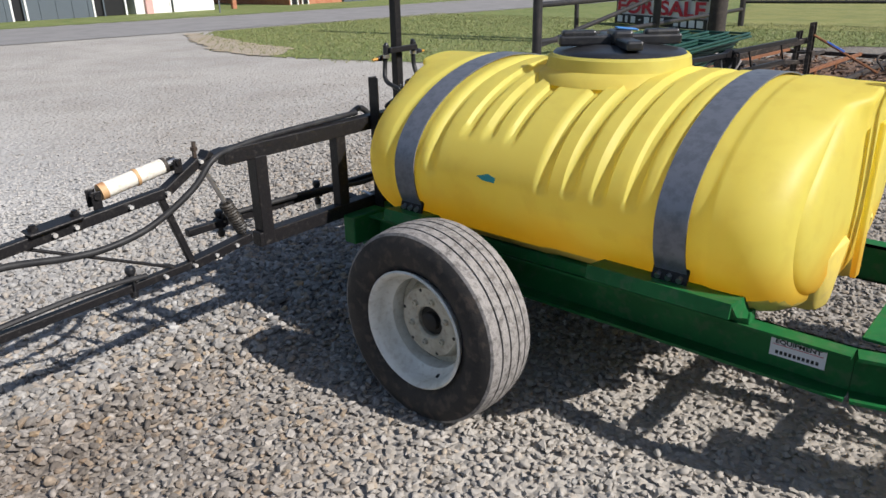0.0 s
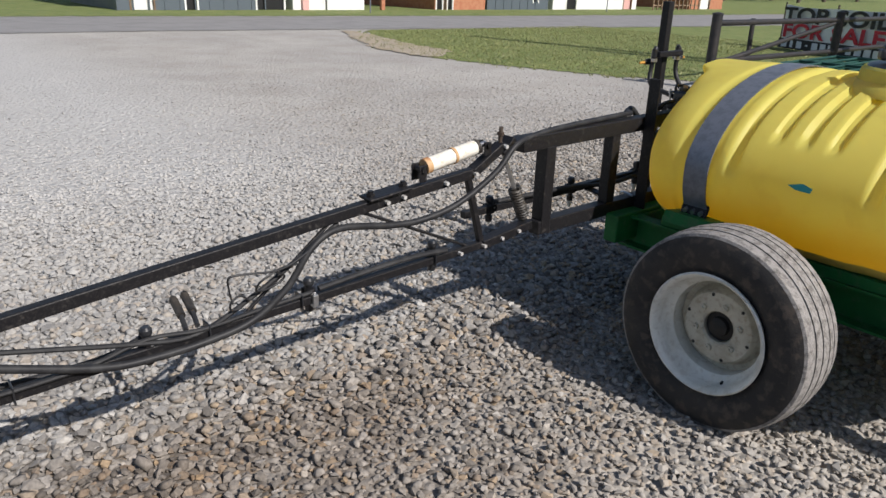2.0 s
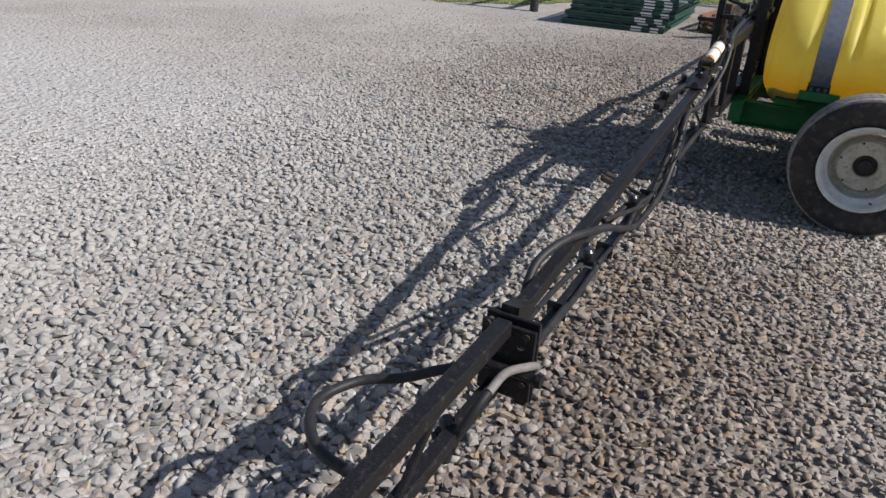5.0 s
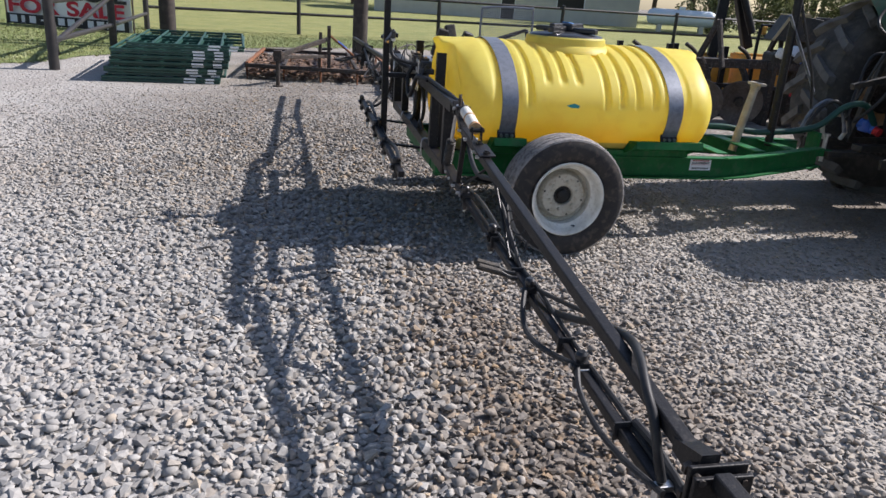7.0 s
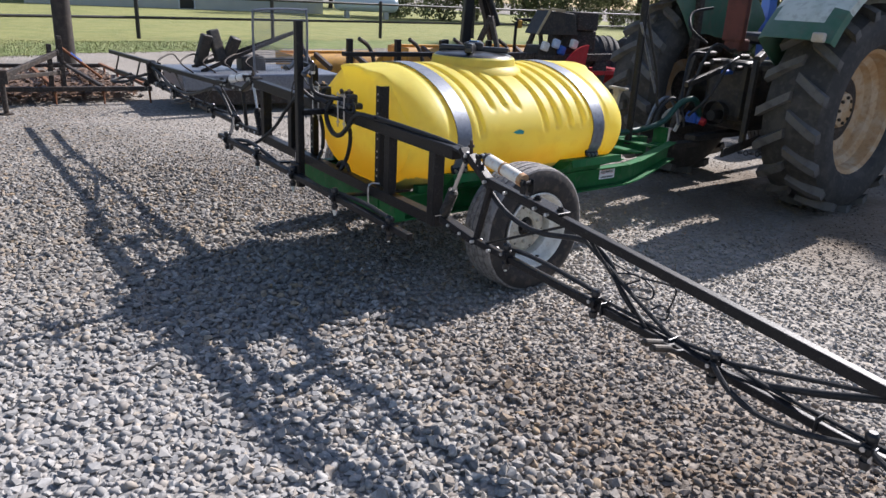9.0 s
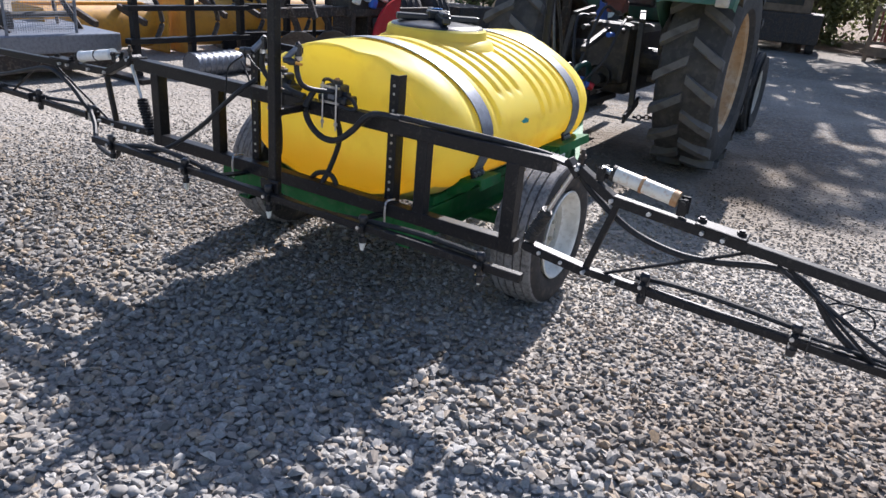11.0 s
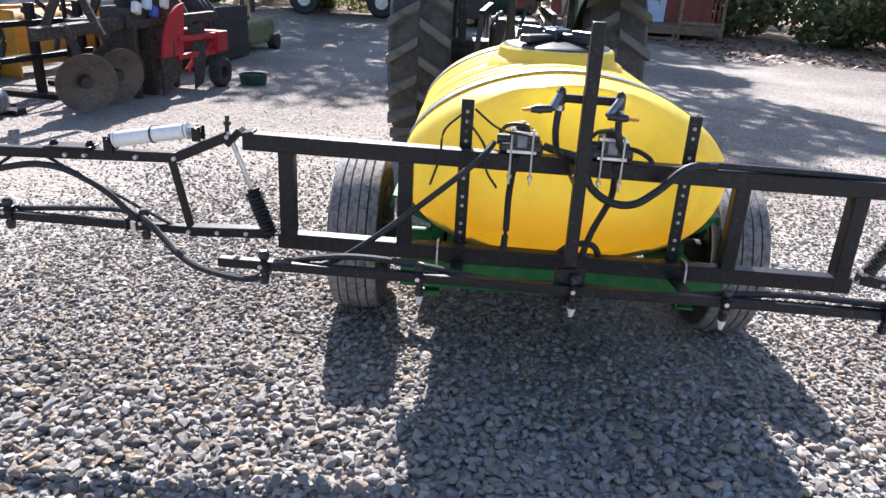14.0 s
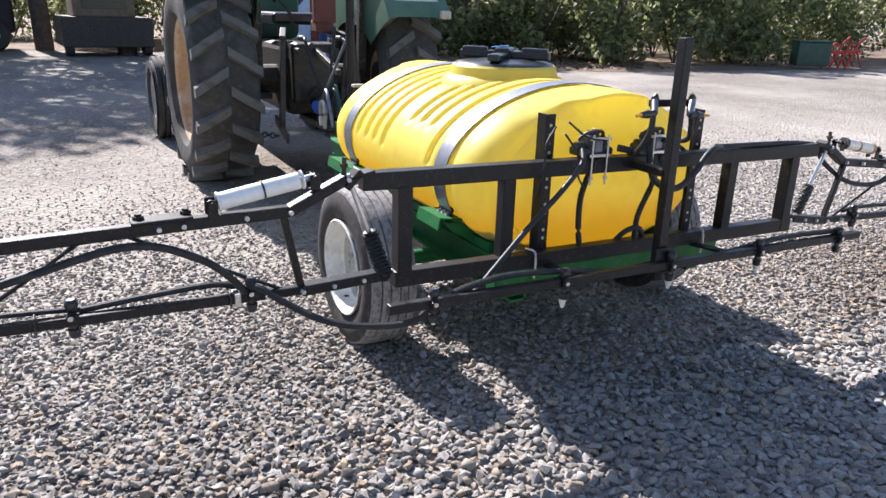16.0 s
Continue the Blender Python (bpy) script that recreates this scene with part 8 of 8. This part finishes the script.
part("body", bm, M_GAS, jug, smooth=True)
# dark trailer with a small cab
trl = thing("box_trailer", (18.4, -0.4, 0), "dark low box trailer with tan framed window", "trailer", rz=4)
bm = B()
box(bm, (1.1, 1.05, 0.62), (2.2, 2.2, 0.75), bev=0.03)
part("box", bm, M_BROWNSTEEL, trl)
bm = B()
box(bm, (1.2, 1.05, 1.42), (1.6, 1.5, 0.86), bev=0.04)
cab = part("cab", bm, M_WOOD, trl)
bm = B()
box(bm, (0.395, 1.05, 1.45), (0.02, 1.1, 0.5))
part("window", bm, m_glass, cab)
for y in (0.1, 2.0):
    bm = B()
    lathe(bm, [(0.14, -0.09), (0.27, -0.1), (0.30, 0.0), (0.27, 0.1), (0.14, 0.09)], (0.35, y, 0.30), 28, "Y")
    part("wheel", bm, M_TYRE, trl, smooth=True)
# dark tractor parked at the back, white wheel showing
van = thing("parked_loader", (20.2, 3.2, 0), "dark parked loader with white wheel in tree shade", "loader", rz=5)
bm = B()
box(bm, (1.2, 1.4, 0.95), (2.0, 3.6, 0.9), bev=0.08)
box(bm, (1.2, 0.6, 1.75), (1.7, 1.4, 0.9), bev=0.08)
part("body", bm, M_BLACKP, van)
for y in (0.2, 2.6):
    bm = B()
    lathe(bm, [(0.2, -0.13), (0.40, -0.14), (0.46, 0.0), (0.40, 0.14), (0.2, 0.13)], (0.2, y, 0.46), 32, "X")
    w = part("wheel", bm, M_TYRE, van, smooth=True)
    bm = B()
    lathe(bm, [(0.0, -0.16), (0.06, -0.16), (0.08, -0.12), (0.20, -0.125), (0.24, -0.10), (0.0, -0.02)], (0.2, y, 0.46), 28, "X", closed=False)
    part("rim", bm, M_WHITEP, w, smooth=True)
# red implement by the hedge
rd = thing("red_rotary_hoe", (11.75, -18.9, 0), "red hoe implement beside a dull green box by the hedge", "hoe", rz=-30)
bm = B()
box(bm, (0, 0.35, 0.45), (0.55, 1.0, 0.70), bev=0.03)
box(bm, (0, 0.35, 0.82), (0.60, 1.05, 0.05), bev=0.015)
part("housing", bm, M_PANEL, rd)
for k in range(4):
    y = -0.35 - 0.24 * k
    bm = B()
    beam(bm, (0.02, y + 0.30, 0.0), (0.05, y, 0.78), 0.045, 0.06, 0.008)
    beam(bm, (0.05, y, 0.78), (0.10, y - 0.22, 0.98 if k % 2 else 0.72), 0.045, 0.06, 0.008)
    beam(bm, (0.05, y, 0.55), (0.25, y - 0.30, 0.10), 0.04, 0.05, 0.008)
    part("arm", bm, M_RED, rd)
bm = B()
beam(bm, (0.05, -0.1, 0.5), (0.08, -1.2, 0.56), 0.07, 0.08, 0.01)
part("toolbar", bm, M_RED, rd)

# ---- beyond the fence ----
gas = thing("propane_tank", (22.85, 39.72, 0), "pale blue-white horizontal propane tank on blocks in the lawn", "tank", rz=-22)
bm = B()
lathe(bm, [(0.0, -2.15), (0.25, -2.12), (0.42, -2.0), (0.50, -1.75), (0.50, 1.75), (0.42, 2.0), (0.25, 2.12), (0.0, 2.15)], (0, 0, 0.95), 32, "X", closed=False)
part("shell", bm, M_GAS, gas, smooth=True)
bm = B()
rod(bm, (0, 0, 1.42), (0, 0, 1.62), 0.2, 20)
part("dome", bm, M_GAS, gas, smooth=True)
for x in (-1.3, 1.3):
    bm = B()
    box(bm, (x, 0, 0.24), (0.25, 0.9, 0.5))
    part("saddle", bm, M_BEIGE, gas)


def house(name, at, rz, W, D, H, wall, label, openings, cat="house", ridge=1.2):
    """W along local x, front wall at y=0; openings: (x0, x1, z0, z1, material, name)."""
    o = thing(name, at, label, cat, rz=rz)
    xs = sorted({0.0, W} | {q for op in openings for q in op[:2]})
    k = 0
    for x0, x1 in zip(xs, xs[1:]):
        here = [op for op in openings if op[0] <= x0 + 1e-6 and op[1] >= x1 - 1e-6]
        spans = [(0.0, H)]
        if here:
            spans = [(0.0, here[0][2]), (here[0][3], H)]
        for z0, z1 in spans:
            if z1 - z0 > 0.02:
                bm = B()
                box(bm, ((x0 + x1) / 2, 0.1, (z0 + z1) / 2), (x1 - x0, 0.2, z1 - z0))
                part("front_wall", bm, wall, o)
    bm = B()
    box(bm, (W / 2, D + 0.1, H / 2), (W, 0.2, H))
    part("back_wall", bm, wall, o)
    for x in (0.1, W - 0.1):
        bm = B()
        box(bm, (x, D / 2 + 0.1, H / 2), (0.2, D - 0.2, H))
        part("side_wall", bm, wall, o)
    for x0, x1, z0, z1, mt, nm in openings:
        bm = B()
        box(bm, ((x0 + x1) / 2, 0.12, (z0 + z1) / 2), (x1 - x0, 0.06, z1 - z0))
        w = part(nm, bm, mt, o)
        bm = B()
        for x in (x0, x1):
            box(bm, (x, 0.02, (z0 + z1) / 2), (0.07, 0.09, z1 - z0 + 0.1))
        box(bm, ((x0 + x1) / 2, 0.02, z1 + 0.02), (x1 - x0, 0.09, 0.07))
        part("trim", bm, M_WHITEWALL if mt is M_DARK else M_WOOD, w)
    bm = B()
    v = [bm.verts.new(q) for q in ((-0.4, -0.5, H), (W + 0.4, -0.5, H), (W + 0.4, D / 2, H + ridge), (-0.4, D / 2, H + ridge), (-0.4, D + 0.6, H), (W + 0.4, D + 0.6, H))]
    for f in ((0, 1, 2, 3), (3, 2, 5, 4), (0, 3, 4), (1, 5, 2)):
        bm.faces.new([v[i] for i in f])
    bm.normal_update()
    bmesh.ops.solidify(bm, geom=bm.faces[:], thickness=0.06)
    part("roof", bm, M_ROOF, o)
    return o


def ribs(o, W, H, material, step=0.6):
    for k in range(1, int(W / step)):
        bm = B()
        box(bm, (k * step, -0.015, H / 2), (0.05, 0.03, H - 0.02))
        part("siding_rib", bm, material, o)


house("ranch_house", (4.0, 48.5, 0), -8, 19, 9, 3.2, M_BEIGE, "long beige house beyond the lawn", [(3, 5, 0.9, 2.3, M_DARK, "window"), (9, 10, 0.05, 2.1, M_DARK, "door"), (13, 15, 0.9, 2.3, M_DARK, "window")])
for k in range(9):
    bush(26.0 + 3.3 * k, 41.0 - 1.1 * k, 2.4, 3.6, 130 + k)
for k in range(5):
    tree(28.0 + 6.0 * k, 45.0 - 3 * k, 10, 4.5, 150 + k)
# the row across the road: fronts face the yard
FX = -28.6


def row_house(name, y0, y1, wall, label, openings, H=3.0, ribbed=False, cat="building"):
    o = house(name, (FX, y0, 0), 90, y1 - y0, 7, H, wall, label, openings, cat)
    if ribbed:
        ribs(o, y1 - y0, H, wall)
    return o


row_house("metal_shop", 5.0, 11.9, M_TEAL, "blue-grey ribbed metal shop across the road", [(0.5, 1.4, 0.02, 2.2, M_WHITEWALL, "door"), (2.6, 3.1, 0.02, 2.3, M_DARK, "door"), (5.6, 6.9, 0.02, 2.4, M_DARK, "garage_door")], ribbed=True)
row_house("white_garage", 12.3, 15.95, M_WHITEWALL, "plain white garage front across the road", [(1.55, 1.72, 0.02, 2.9, M_DARK, "gap")])
row_house("brick_office", 20.1, 23.45, M_BRICK, "small orange brick office across the road", [(0.08, 0.5, 0.02, 2.4, M_DARK, "door"), (0.56, 0.72, 0.02, 2.4, M_TEAL, "panel"), (0.78, 1.15, 0.02, 2.4, M_DARK, "door"), (1.7, 2.5, 1.5, 2.1, M_WHITEWALL, "sign_panel")])
row_house("metal_warehouse", 23.6, 28.2, M_TEAL, "blue-grey metal warehouse wall", [(3.4, 3.8, 0.4, 2.0, M_DARK, "window")], ribbed=True)
row_house("white_house", 28.6, 36.2, M_WHITEWALL, "white house with dark windows across the road", [(1.1, 2.0, 0.02, 2.1, M_DARK, "door"), (2.7, 4.0, 0.75, 2.0, M_DARK, "window"), (4.2, 5.2, 0.75, 2.0, M_DARK, "window"), (6.3, 7.1, 0.02, 2.1, M_PINK, "door")], cat="house")
row_house("brick_shed", 42.0, 46.0, M_BRICK, "little brick shed with white door", [(1.2, 2.4, 0.02, 2.1, M_WHITEWALL, "door")])
bm = B()
box(bm, (FX + 0.05, 12.85, 1.3), (0.22, 0.3, 2.6), bev=0.01)
tagged(part("painted_pillar", bm, M_PINK), "faded pink concrete pillar between shops", "pillar")
bm = B()
box(bm, (FX + 0.1, 16.9, 1.3), (0.18, 0.2, 2.6), bev=0.01)
tagged(part("brown_post", bm, M_BRICK), "brown square post beside white garage", "post")
lat = thing("lattice_fence", (FX + 1.0, 36.6, 0), "brown weathered lattice fence beside white house", "fence", rz=90)
for k in range(12):
    bm = B()
    box(bm, (0.45 * k, 0, 0.9), (0.07, 0.06, 1.8))
    part("slat", bm, M_WOOD, lat)
for z in (0.3, 1.0, 1.7):
    bm = B()
    box(bm, (2.5, 0.05, z), (5.0, 0.04, 0.08))
    part("rail", bm, M_WOOD, lat)
for y, h in ((14.6, 1.5), (30.2, 1.2)):
    m_ = thing("mailbox", (FX + 2.6, y, 0), "grey mailbox on thin post beside the road", "mailbox", "mailboxes across the road")
    bm = B()
    rod(bm, (0, 0, 0), (0, 0, h), 0.03, 8)
    part("post", bm, M_GALV, m_)
    bm = B()
    box(bm, (0.1, 0, h + 0.1), (0.4, 0.18, 0.2), bev=0.05)
    part("box", bm, M_DARK if y > 20 else M_GALV, m_)
# woods on the skyline
rg = random.Random(9)
for k in range(26):
    y = -60 + k * 8 + rg.uniform(-2, 2)
    if 0 < k:
        tree(-48 + rg.uniform(-5, 5), y, rg.uniform(9, 13), rg.uniform(4, 5.5), 200 + k)
for k in range(14):
    tree(-10 + k * 6 + rg.uniform(-2, 2), 66 + rg.uniform(-4, 6), rg.uniform(9, 13), rg.uniform(4, 5.5), 300 + k)


# no part lies deeper than thing > part > sub-part
def depth(o):
    d = 0
    while o.parent:
        o, d = o.parent, d + 1
    return d


for o in list(scene.collection.objects):
    while depth(o) > 2:
        o.parent = o.parent.parent
